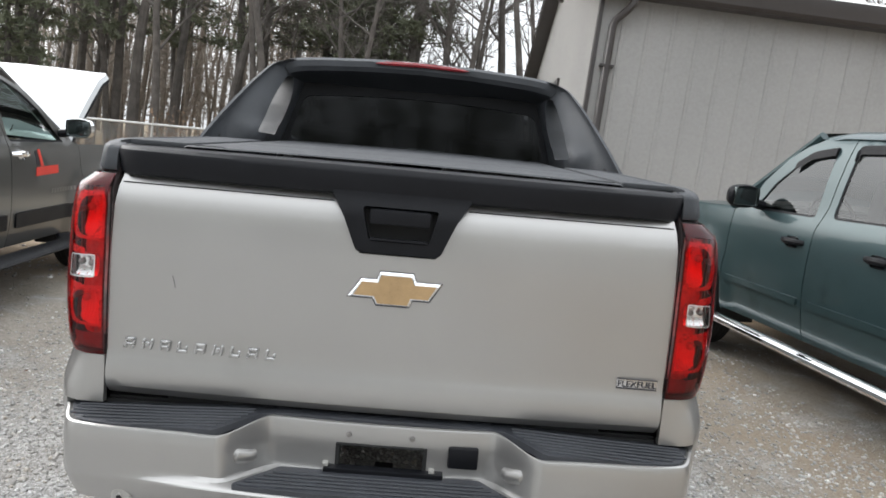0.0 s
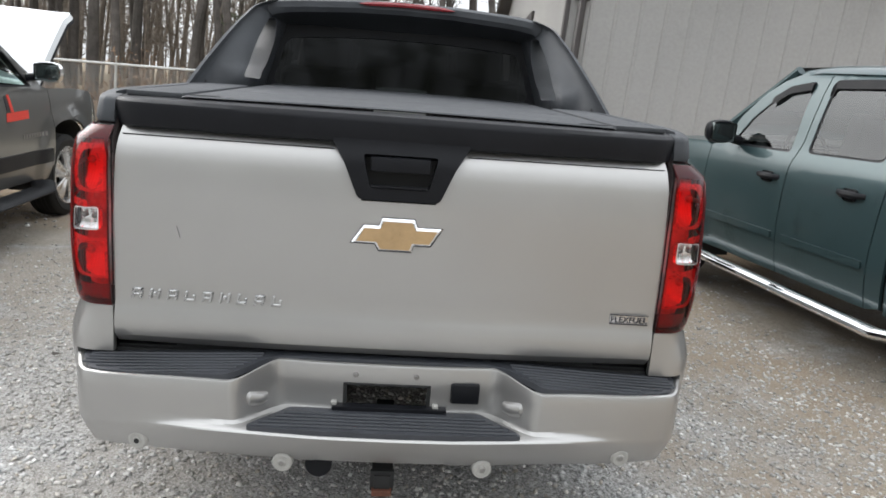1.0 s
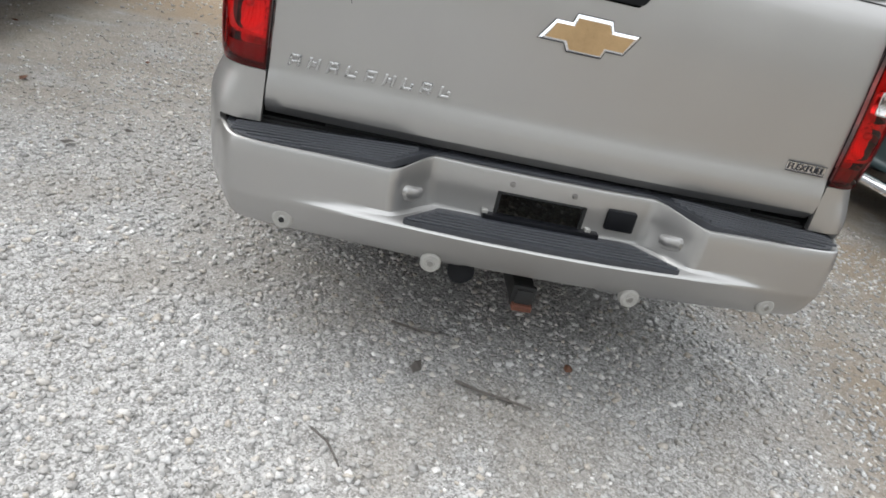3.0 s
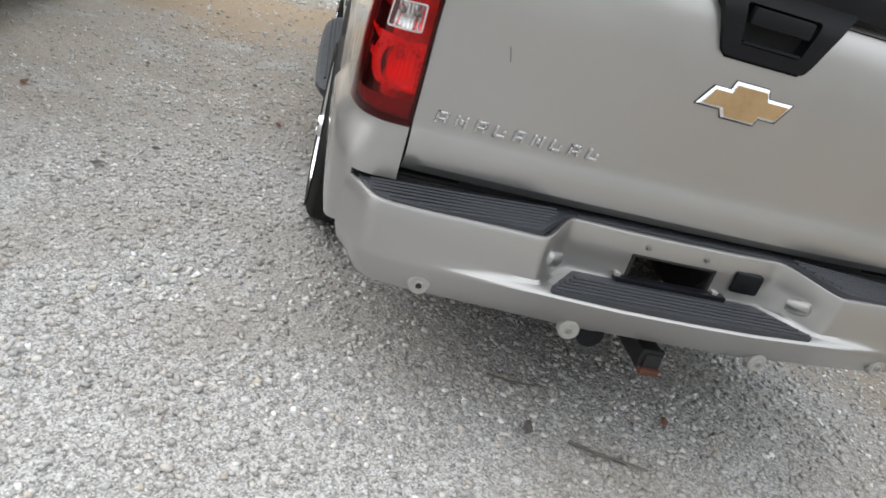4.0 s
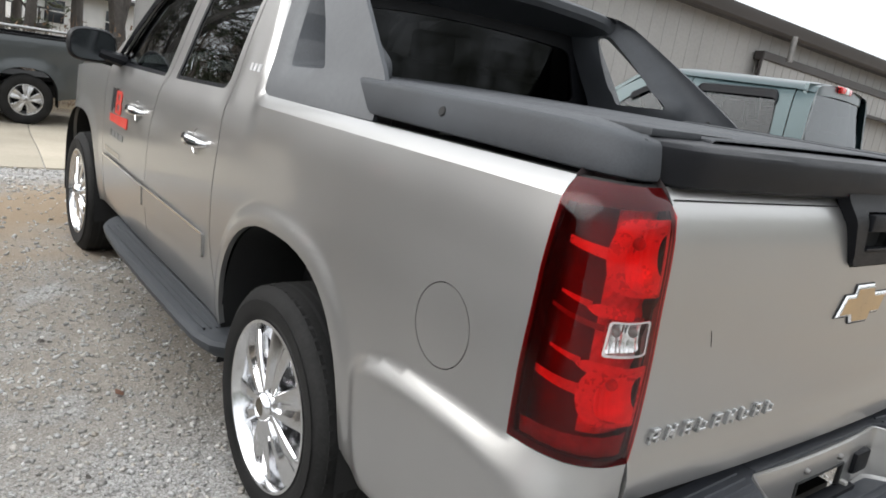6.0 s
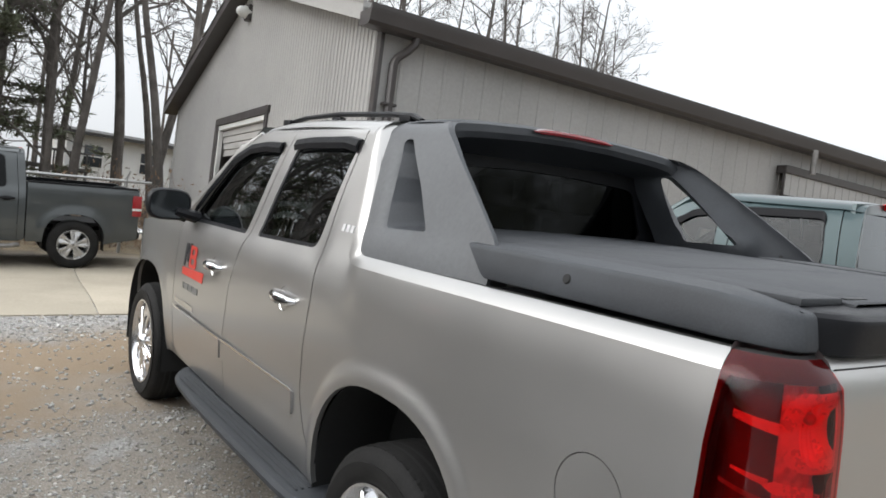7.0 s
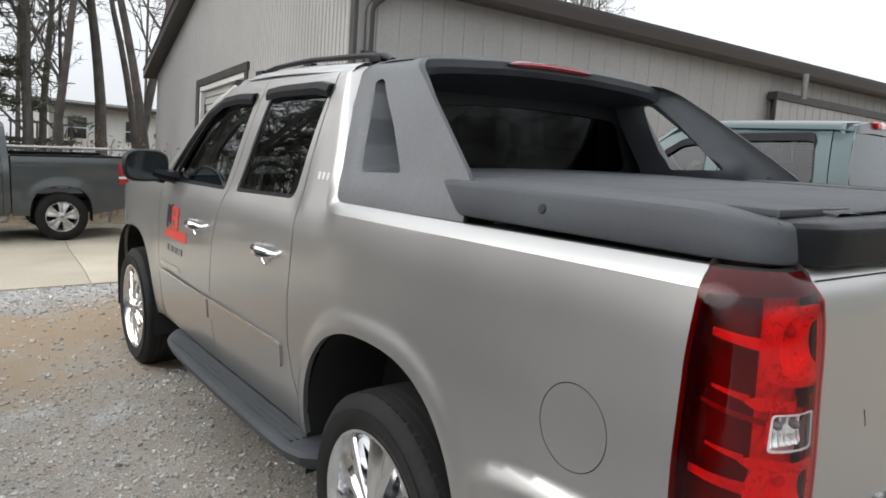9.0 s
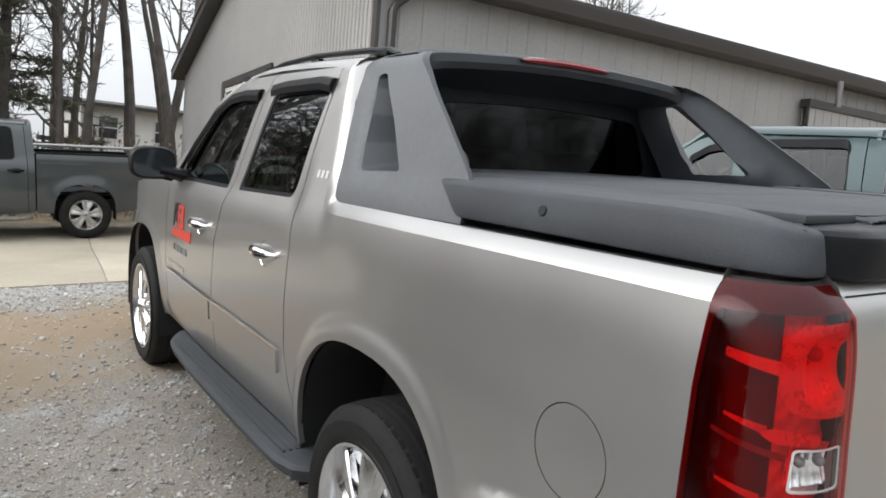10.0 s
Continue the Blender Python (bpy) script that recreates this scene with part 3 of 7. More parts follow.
fender_edge = [(3.86 + GAP, 0.46), (3.88 + GAP, 0.8), (3.87 + GAP, 1.1), (3.84 + GAP, 1.28), (4.1, 1.275), (4.5, 1.25), (5.0, 1.2), (5.3, 1.13), (5.42, 1.05), (5.44, 0.8), (5.44, 0.55), (5.3, 0.42), (5.06, 0.42)] + arch_line(ARCHES[1], 0.46)
fender_edge = [p for i, p in enumerate(fender_edge) if i == 0 or math.hypot(p[0] - fender_edge[i - 1][0], p[1] - fender_edge[i - 1][1]) > 0.002]
fender = part("front_fender", outward(sheet(fender_edge, side, (), 0.035, 0.02), LEFT), SILVER, truck)

# dark shell behind the seams
shell_edge = [(0.2, 0.55), (0.2, 1.34), (1.58, 1.34), (1.9, 1.85), (2.95, 1.85), (3.3, 1.72), (3.72, 1.33), (3.9, 1.24), (5.3, 1.1), (5.3, 0.5), (5.05, 0.5)] + [(y, z) for y, z in arch_line((4.52, 0.45, 0.515, 0.515), 0.46)] + [(3.9, 0.44), (1.9, 0.44)] + arch_line((1.315, 0.45, 0.5, 0.52), 0.46) + [(0.6, 0.44), (0.25, 0.51)]
part("inner_shell", outward(sheet(shell_edge, off(0.024), [rounded([(2.05, 1.36), (2.64, 1.34), (2.57, 1.76), (2.02, 1.78)], 0.03), rounded([(2.83, 1.335), (3.66, 1.32), (3.32, 1.68), (3.1, 1.745), (2.77, 1.76)], 0.03)], 0.06, 0.0), LEFT), DARK, truck)

# wheel arch liners
for a in ARCHES:
    rows = []
    for u, v in arch_line(a, 0.3):
        rows.append([(-0.985, u, v), (-0.93, u, v + 0.004), (-0.66, u, v)])
    lin = part("arch_liner", loft(rows), DARK, truck)
    bm = bmesh.new()
    f = [bm.verts.new((-0.66, u, v)) for u, v in arch_line(a, 0.3)]
    bm.faces.new(f)
    part("arch_liner", bm, DARK, truck, smooth=False)

# running board
rows = []
for y in [1.64, 1.66, 1.70, 1.80, 1.95, 2.5, 3.0, 3.3, 3.45, 3.53, 3.58, 3.60]:
    o = curve_at([(1.64, -0.99), (1.70, -1.06), (1.85, -1.09), (2.5, -1.095), (3.3, -1.075), (3.5, -1.04), (3.6, -0.98)], y)
    rows.append([(-0.90, y, 0.452), (o + 0.045, y, 0.446), (o + 0.015, y, 0.44), (o, y, 0.424), (o + 0.004, y, 0.40), (o + 0.03, y, 0.375), (-0.90, y, 0.36)])
board = part("running_board", loft(rows, close_u=True, caps=True), CLAD, truck, "grey plastic running board")
for i in range(4):
    bm = bmesh.new()
    tube(bm, [(-1.045 + 0.025 * i, 1.80, 0.449), (-1.045 + 0.025 * i, 3.38, 0.449)], 0.005, 6)
    part("tread_rib", bm, CLAD, board)


# wheels
def spoke_shape(r0, r1, w0, w1, face, deep):
    rows = []
    for t in [i / 6 for i in range(7)]:
        r = r0 + (r1 - r0) * t
        w = w0 + (w1 - w0) * t
        x = face + 0.022 * t * t - 0.004
        rows.append([(x + deep, -w, r), (x + 0.006, -w, r), (x, -w * 0.9, r), (x - 0.001, -w * 0.42, r), (x + 0.012, -w * 0.12, r), (x + 0.012, w * 0.12, r), (x - 0.001, w * 0.42, r), (x, w * 0.9, r), (x + 0.006, w, r), (x + deep, w, r)])
    return loft(rows, caps=True)


GOLD_DIM = mat("dull_badge", (0.1, 0.085, 0.06), 0.4, 0.5, 0.2, 0.3, 60.0, 300.0)


def wheel(parent, at, flip, radius=0.402, rim=0.262, width=0.27, spokes=6, metal=POLISHED, dressing=True):
    """One wheel, its outer face at x = 0, turned to the left."""
    w = new("wheel")
    w.parent = parent
    w.matrix_local = Matrix.Translation(at) @ (pose(0, 0, 0, 0, 0, 180) if flip else Matrix())
    k = radius / 0.402
    prof = [(0.02, rim - 0.004), (0.006, rim + 0.006), (-0.004, rim + 0.03 * k), (-0.006, rim + 0.07 * k), (0.0, radius - 0.05 * k), (0.012, radius - 0.02 * k), (0.03, radius - 0.004), (0.05, radius), (width / 2, radius + 0.002), (width - 0.05, radius), (width - 0.03, radius - 0.004), (width, radius - 0.05), (width, rim), (width - 0.03, rim - 0.01)]
    tyre = part("tyre", lathe(prof, "x", 64), RUBBER, w)
    groove = bmesh.new()
    for gx in (0.075, 0.11, 0.16, 0.195):
        g = lathe([(gx - 0.006, radius + 0.0035), (gx, radius + 0.0035), (gx + 0.006, radius + 0.0035)], "x", 48)
        me = bpy.data.meshes.new("tmp")
        g.to_mesh(me)
        g.free()
        groove.from_mesh(me)
        bpy.data.meshes.remove(me)
    part("tread_groove", groove, DARK, tyre)
    n = 56
    lug = bmesh.new()
    for i in range(n):
        t = 2 * math.pi * i / n
        for x0 in (0.05, width - 0.05):
            box(lug, (x0, 0, radius - 0.0045), (0.042, 0.030, 0.005), 0, pose(0, 0, 0, math.degrees(t), 0, 0))
    part("tread", lug, RUBBER, tyre, smooth=False)["kind"] = "stuff"
    rim_ob = part("rim", lathe([(0.012, rim + 0.004), (0.001, rim + 0.002), (0.0, rim - 0.008), (0.012, rim - 0.016), (0.03, rim - 0.022), (0.10, rim - 0.05), (0.16, rim - 0.055)], "x", 64), metal, w)
    part("brake_disc", lathe([(0.10, 0.0), (0.10, 0.16), (0.12, 0.16), (0.12, rim - 0.05)], "x", 32), STEEL if dressing else DARK, rim_ob)
    for i in range(spokes):
        sp = part("spoke", spoke_shape(0.045, rim - 0.012, 0.03, (0.082 if dressing else 0.088) * (6 / spokes) * rim / 0.262, 0.012, 0.03), metal, rim_ob)
        sp.matrix_local = pose(0, 0, 0, 360 * i / spokes + 8, 0, 0)
    if dressing:
        part("rim_well", lathe([(0.052, 0.05), (0.058, rim * 0.55), (0.05, rim - 0.03)], "x", 48), metal, rim_ob)
    part("hub", lathe([(0.004, 0.0), (0.004, 0.034), (0.008, 0.042), (0.016, 0.06), (0.03, 0.085), (0.05, 0.09)], "x", 32), metal, rim_ob)
    if dressing:
        cap = part("centre_cap", lathe([(-0.012, 0.0), (-0.012, 0.03), (-0.017, 0.034), (-0.017, 0.04), (-0.01, 0.047), (0.004, 0.051), (0.016, 0.052)], "x", 32), CHROME, rim_ob)
        part("badge", lathe([(-0.0135, 0.0), (-0.0132, 0.029)], "x", 24), GOLD_DIM, rim_ob, "small dark badge on the hub")
    else:
        part("centre_cap", lathe([(0.0, 0.0), (0.0005, 0.02), (0.004, 0.023)], "x", 24), STEEL, rim_ob)
    for i in range(0 if dressing else spokes):
        t = math.radians(360 * (i + 0.5) / spokes + 8)
        nut = lathe([(0.010, 0.0), (0.010, 0.009), (0.03, 0.010)], "x", 6)
        nut.transform(Matrix.Translation((0, 0.062 * math.sin(t), 0.062 * math.cos(t))))
        part("wheel_nut", nut, CHROME, rim_ob)
    return w


for x, y in ((1.03, 1.256), (0.995, 4.535)):
    wheel(truck, (-x, y - 0.004, 0.388), False, 0.402, 0.283)
    wheel(truck, (x, y - 0.004, 0.388), True, 0.402, 0.283)

# tail light
LIGHT_EDGE = [(-0.082, 0.849), (0.05, 0.846), (0.184, 0.849), (0.188, 1.0), (0.186, 1.2), (0.174, 1.34), (0.175, 1.381), (-0.075, 1.386), (-0.082, 1.3), (-0.082, 1.1)]
WHITE_EDGE = rounded([(-0.056, 1.082), (0.028, 1.077), (0.025, 1.146), (-0.056, 1.151)], 0.008, 3)


def lamp_skin(s, z, extra=0.0):
    puff = 0.022 * math.sin(math.pi * max(0, min(1, (z - 0.85) / 0.535))) ** 0.5 * math.sin(math.pi * max(0.0, min(1.0, (s + 0.12) / 0.312)))
    return side(s, z, extra - 0.003 - puff + swell(s, z))


LAMP_GLASS = glass("red_lamp_glass", (0.95, 0.022, 0.022), 0.02, ior=1.36)
CLEAR_GLASS = glass("clear_lamp_glass", (0.92, 0.92, 0.92), 0.02)
HOUSING = mat("lamp_housing", (0.075, 0.06, 0.06), 0.6, 0.0, 0.0, 0.3, 14.0, spec=0.2)
MAROON = mat("maroon_lamp_border", (0.05, 0.036, 0.036), 0.5, 0.0, 0.0, 0.25, 14.0, spec=0.2)
RED_FIELD = mat("red_field_reflector", (0.58, 0.54, 0.53), 0.35, 0.2, 0.2, 0.3, 16.0, 90.0)
CELL = mat("faceted_reflector", (0.66, 0.64, 0.63), 0.3, 0.35, 0.3, 0.18, 26.0, 120.0, 0.1, 130.0)
CELL_DIM = mat("smoked_reflector", (0.17, 0.165, 0.16), 0.35, 0.2, 0.2, 0.35, 20.0, 120.0)
BOWL = mat("fluted_bowl", (0.88, 0.86, 0.85), 0.3, 0.3, 0.1, 0.12, 14.0, 60.0)
SILVERED = mat("silvered_reflector", (0.86, 0.86, 0.86), 0.14, 0.92, 0.0, 0.1, 40.0, 200.0)
tail = part("tail_light", outward(sheet(LIGHT_EDGE, off(0.056, lamp_skin), [], 0.03, -0.04), LEFT), HOUSING, truck, "tall red tail light wrapping the corner")
lens = part("red_lens", outward(sheet(LIGHT_EDGE, off(0.0, lamp_skin), [WHITE_EDGE], 0.022, 0.0), LEFT), LAMP_GLASS, tail, "glossy red plastic lens")
lens.visible_shadow = False
cl = part("clear_lens", outward(sheet(WHITE_EDGE, off(-0.002, lamp_skin), [], 0.02, 0.0), LEFT), CLEAR_GLASS, tail, "clear reversing light lens")
cl.visible_shadow = False


def hollow(uc, vc, ru, rv, deep, flutes=0.0):
    """A bowl sunk into the lamp, with fine flutes."""
    def fn(u, v):
        k = max(0.0, 1 - ((u - uc) / ru) ** 2 - ((v - vc) / rv) ** 2)
        return lamp_skin(u, v, 0.008 + deep * k ** 0.6 + flutes * math.sin((u - uc) * 420))
    return fn


part("reversing_reflector", outward(sheet(WHITE_EDGE, hollow(-0.012, 1.114, 0.062, 0.055, 0.026, 0.0022), [], 0.0035, 0.0), LEFT), SILVERED, tail)
white_in = [(-0.015 + (u + 0.015) * 0.9, 1.114 + (v - 1.114) * 0.88) for u, v in WHITE_EDGE]
part("reversing_rim", outward(sheet(WHITE_EDGE, off(0.002, lamp_skin), [white_in], 0.01, 0.0), LEFT), WHITE_CELL, tail)
for k in (-0.034, 0.006):
    bulb = bmesh.new()
    bmesh.ops.create_uvsphere(bulb, u_segments=10, v_segments=6, radius=0.009, matrix=Matrix.Translation(lamp_skin(k, 1.12, 0.022)))
    part("bulb", bulb, STEEL, tail)
for top, low, reach in ((1.336, 1.19, 0.058), (1.058, 0.932, 0.062)):
    mid, half_z = (top + low) / 2, (top - low) / 2
    edge = rounded([(-0.074, low), (reach - 0.022, low + 0.004), (reach, mid), (reach - 0.02, top - 0.004), (-0.074, top)], [0.004, 0.03, 0.03, 0.03, 0.004], 4)
    mouth = rounded([(-0.066, low + 0.008), (reach - 0.05, low + 0.014), (reach - 0.034, mid), (reach - 0.052, top - 0.022), (-0.066, top - 0.012)], [0.004, 0.03, 0.03, 0.03, 0.004], 4)
    part("reflector", outward(sheet(edge, off(0.008, lamp_skin), [mouth], 0.008, 0.0), LEFT), CELL, tail)
    part("reflector_bowl", outward(sheet([(-0.015 + (u + 0.015) * 1.03, mid + (v - mid) * 1.03) for u, v in mouth], hollow(-0.014, mid + 0.006, 0.062, half_z * 1.02, 0.036, 0.0012), [], 0.0045, 0.0), LEFT), BOWL, tail)
    bulb = bmesh.new()
    bmesh.ops.create_uvsphere(bulb, u_segments=12, v_segments=8, radius=0.012, matrix=Matrix.Translation(lamp_skin(-0.012, mid + half_z * 0.3, 0.03)))
    part("bulb", bulb, RED_FIELD, tail)
# bars that run forward from the cells, and the ridges above them
for z0, z1, u0, u1, h, m in ((1.262, 1.268, 0.05, 0.145, 0.011, CELL), (1.126, 1.136, 0.03, 0.158, 0.006, CELL_DIM), (1.0, 0.998, 0.04, 0.167, 0.012, RED_FIELD)):
    part("reflector_bar", outward(sheet([(u0, z0 - h), (u1, z1 - h * 0.7), (u1, z1 + h * 0.7), (u0, z0 + h)], lambda u, v, u0=u0: lamp_skin(u, v, 0.012 + 0.16 * max(0.0, u - u0)), [], 0.02, 0.0), LEFT), m, tail)
for z0 in (1.158, 1.05):
    part("reflector_bar", outward(sheet(rounded([(-0.02, z0 - 0.011), (0.05, z0 - 0.011), (0.072, z0 + 0.002), (0.05, z0 + 0.013), (-0.02, z0 + 0.008)], 0.008), off(0.010, lamp_skin), [], 0.01, 0.0), LEFT), CELL, tail)
    part("reflector_bar", outward(sheet([(0.06, z0 + 0.0), (0.13, z0 + 0.012), (0.13, z0 + 0.018), (0.06, z0 + 0.014)], lambda u, v: lamp_skin(u, v, 0.010 + 0.1 * (u - 0.06)), [], 0.02, 0.0), LEFT), RED_FIELD, tail)
part("red_field", outward(sheet([(-0.078, 0.9), (0.045, 0.9), (0.05, 1.34), (-0.078, 1.345)], lambda u, v: lamp_skin(u, v, 0.046 + 0.003 * math.sin(u * 180) * math.sin(v * 150)), [], 0.008, 0.0), LEFT), RED_FIELD, tail)
part("red_field", outward(sheet([(-0.074, 0.862), (0.168, 0.862), (0.172, 0.895), (-0.074, 0.912)], lambda u, v: lamp_skin(u, v, 0.018 + 0.002 * math.sin(u * 150)), [], 0.01, 0.0), LEFT), CELL_DIM, tail)
rim_in = [(-0.076, 0.862), (0.05, 0.862), (0.172, 0.863), (0.177, 1.0), (0.176, 1.2), (0.166, 1.315), (0.155, 1.338), (-0.066, 1.352), (-0.076, 1.3), (-0.076, 1.1)]
part("lamp_border", outward(sheet(LIGHT_EDGE, off(0.003, lamp_skin), [rim_in], 0.02, 0.0), LEFT), MAROON, tail)
part("lamp_gasket", outward(sheet([(-0.086, 0.846), (0.05, 0.843), (0.186, 0.846), (0.19, 1.0), (0.188, 1.2), (0.176, 1.34), (0.177, 1.384), (-0.08, 1.389), (-0.086, 1.3)], lambda u, v: side(u, v, 0.012 + swell(u, v)), [[(-0.078, 0.858), (0.05, 0.855), (0.176, 0.858), (0.18, 1.0), (0.178, 1.2), (0.166, 1.33), (0.166, 1.376), (-0.071, 1.38), (-0.078, 1.3)]], 0.03, 0.0), LEFT), DARK, tail)

# tailgate
GATE_Y = [(0.70, 0.03), (0.727, 0.004), (0.745, -0.018), (0.775, -0.03), (0.80, -0.031), (0.845, -0.02), (0.87, -0.014), (0.95, -0.014), (1.1, -0.01), (1.25, 0.0), (1.34, 0.014), (1.372, 0.03), (1.40, 0.06)]


def gate(x, z, extra=0.0):
    return Vector((x, curve_at(GATE_Y, z) + 0.022 * (x / 0.85) ** 2 + extra, z))


BACK = (0, -1, 0)
notch = [(-0.188, 1.388), (-0.185, 1.362), (-0.165, 1.33), (-0.128, 1.235), (-0.11, 1.22), (0.11, 1.22), (0.128, 1.235), (0.165, 1.33), (0.185, 1.362), (0.188, 1.388)]
gate_edge = [(-0.842, 0.727), (0.842, 0.727), (0.842, 1.1), (0.836, 1.3), (0.825, 1.388)] + notch[::-1] + [(-0.825, 1.388), (-0.836, 1.3), (-0.842, 1.1)]
tailgate = part("tailgate", outward(sheet(gate_edge, gate, (), 0.03, 0.03), BACK), SILVER, truck, "silver tailgate with a bottom crease")
pocket = rounded([(-0.088, 1.262), (0.088, 1.262), (0.112, 1.362), (-0.112, 1.362)], 0.012, 4)
bezel = part("handle_bezel", outward(sheet(rounded([(-0.21, 1.402), (-0.182, 1.36), (-0.165, 1.33), (-0.122, 1.226), (0.122, 1.226), (0.165, 1.33), (0.182, 1.36), (0.21, 1.402)], 0.015, 3), lambda u, v: Vector((u, -0.016 + 0.02 * ease(1.33, 1.40, v) + 0.004 * ease(1.26, 1.23, v), v)), [pocket], 0.015, 0.03), BACK), BLACK_PLASTIC, tailgate, "black plastic handle surround")
part("pocket", outward(sheet(pocket, lambda u, v: Vector((u, 0.03, v)), (), 0.03, -0.03), BACK), DARK, bezel)
part("pull_handle", boxed((0, -0.008, 1.334), (0.178, 0.026, 0.044), 0.008), BLACK_PLASTIC, bezel, "black pull handle")
part("pocket_lip", boxed((0, -0.014, 1.268), (0.17, 0.012, 0.008), 0.003), BLACK_PLASTIC, bezel)

# badge on the gate
def flat(poly, fn, a, b, m, name, parent, label=""):
    return part(name, outward(sheet(poly, lambda u, v: fn(u, v, a), (), 0.03, 0.0, lambda u, v: fn(u, v, b)), BACK), m, parent, label)


tie = [(-0.138, 1.092), (-0.064, 1.092), (-0.052, 1.072), (0.046, 1.072), (0.053, 1.092), (0.103, 1.092), (0.138, 1.148), (0.062, 1.148), (0.052, 1.172), (-0.046, 1.172), (-0.054, 1.148), (-0.100, 1.148)]
tie_in = [(-0.116, 1.101), (-0.058, 1.101), (-0.046, 1.081), (0.039, 1.081), (0.046, 1.101), (0.097, 1.101), (0.118, 1.139), (0.055, 1.139), (0.044, 1.160), (-0.040, 1.160), (-0.047, 1.139), (-0.094, 1.139)]


def from_edge(u, v, poly):
    """Distance of a place to a polygon's outline."""
    best = 9.0
    for (a0, a1), (b0, b1) in zip(poly, poly[1:] + poly[:1]):
        k = max(0.0, min(1.0, ((u - a0) * (b0 - a0) + (v - a1) * (b1 - a1)) / max(1e-9, (b0 - a0) ** 2 + (b1 - a1) ** 2)))
        best = min(best, math.hypot(a0 + (b0 - a0) * k - u, a1 + (b1 - a1) * k - v))
    return best


emblem = part("emblem", outward(sheet(tie, lambda u, v: gate(u, v, -0.004 - 0.8 * min(0.006, from_edge(u, v, tie))), [tie_in], 0.004, 0.0, lambda u, v: gate(u, v, -0.001)), BACK), CHROME, tailgate, "chrome-edged gold emblem")
# slightly larger dark sheet draws the shadow gap round the emblem
flat([(x * 1.02, 1.122 + (z - 1.122) * 1.045) for x, z in tie], gate, -0.004, 0.0, DARK, "emblem_base", emblem)
flat([(x * 1.035, 1.122 + (z - 1.122) * 1.07) for x, z in tie_in], gate, -0.009, -0.004, GOLD, "emblem_face", emblem, "gold emblem face")
# nine raised letter blocks
for i in range(9):
    x0 = -0.792 + i * 0.0525
    w = 0.031
    bm = bmesh.new()
    sk = 0.006
    z0, z1 = 0.876, 0.908
    y = gate(x0, 0.89).y
    kinds = ((0, 1), (0, 2), (0, 1), (0, 3), (0, 1), (0, 2), (0, 3), (0, 1), (0, 3))[i][1]
    bars = [((x0 + 0.004, 0.892), (0.008, 0.032)), ((x0 + w - 0.004, 0.892), (0.008, 0.032 if kinds != 3 else 0.010))]
    bars += [((x0 + w / 2, 0.904), (w, 0.008))] if kinds == 1 else ([((x0 + w / 2, 0.880), (w, 0.008))] if kinds == 3 else [((x0 + w / 2, 0.892), (0.012, 0.014))])
    if kinds == 1:
        bars.append(((x0 + w / 2, 0.889), (w, 0.006)))
    for (cx, cz), (sx, sz) in bars:
        box(bm, (cx, y - 0.004, cz), (sx, 0.010, sz), 0.0015, None, 1)
    for v in bm.verts:
        v.co.x += (v.co.z - 0.876) / 0.032 * sk
    part("letter_block", bm, ALLOY, tailgate)
plate = part("badge_plate", boxed((0.757, gate(0.757, 0.888).y - 0.003, 0.888), (0.125, 0.006, 0.03), 0.002), BADGE_CHROME, tailgate)
lettering("FLEXFUEL", 0.028, 0.002, INK, Matrix.Translation((0.757, gate(0.757, 0.888).y - 0.007, 0.879)) @ pose(0, 0, 0, 90), plate, "lettering")
bm = bmesh.new()
box(bm, (0.757, gate(0.757, 0.888).y - 0.007, 0.9035), (0.125, 0.004, 0.0025), 0)
box(bm, (0.757, gate(0.757, 0.888).y - 0.007, 0.8735), (0.125, 0.004, 0.0025), 0)
part("badge_edge", bm, INK, plate)
# scratch and ding
tube_bm = bmesh.new()
tube(tube_bm, [gate(-0.655, 1.105, -0.0005), gate(-0.65, 1.09, -0.0005), gate(-0.645, 1.07, -0.0002)], 0.0008, 5)
part("scratch", tube_bm, DARK, tailgate)

# black line laid on the gate stands for the shadow gap under the cap
for sx in (-1, 1):
    bm = bmesh.new()
    tube(bm, [gate(sx * (0.20 + 0.62 * i / 12), 1.3665, -0.0002) for i in range(13)], 0.0016, 5)
    part("gate_joint", bm, DARK, tailgate)

# cap along the gate's top
rows = []
for i in range(41):
    x = -0.848 + 1.696 * i / 40
    b = 0.035 * (x / 0.83) ** 2 + 0.045 * max(0.0, (abs(x) - 0.78) / 0.068) ** 2
    dip = 0.004 * (1 - (x / 0.83) ** 2)
    rows.append([(x, 0.10 + b, 1.44), (x, 0.095 + b, 1.474 + dip), (x, 0.05 + b, 1.472 + dip), (x, 0.012 + b, 1.469 + dip), (x, -0.001 + b, 1.461), (x, -0.004 + b, 1.452), (x, 0.004 + b, 1.41), (x, 0.006 + b, 1.394), (x, 0.014 + b, 1.387), (x, 0.05 + b, 1.385)])
part("gate_cap", loft(rows, close_u=True, caps=True), BLACK_PLASTIC, truck, "black plastic tailgate spoiler cap")

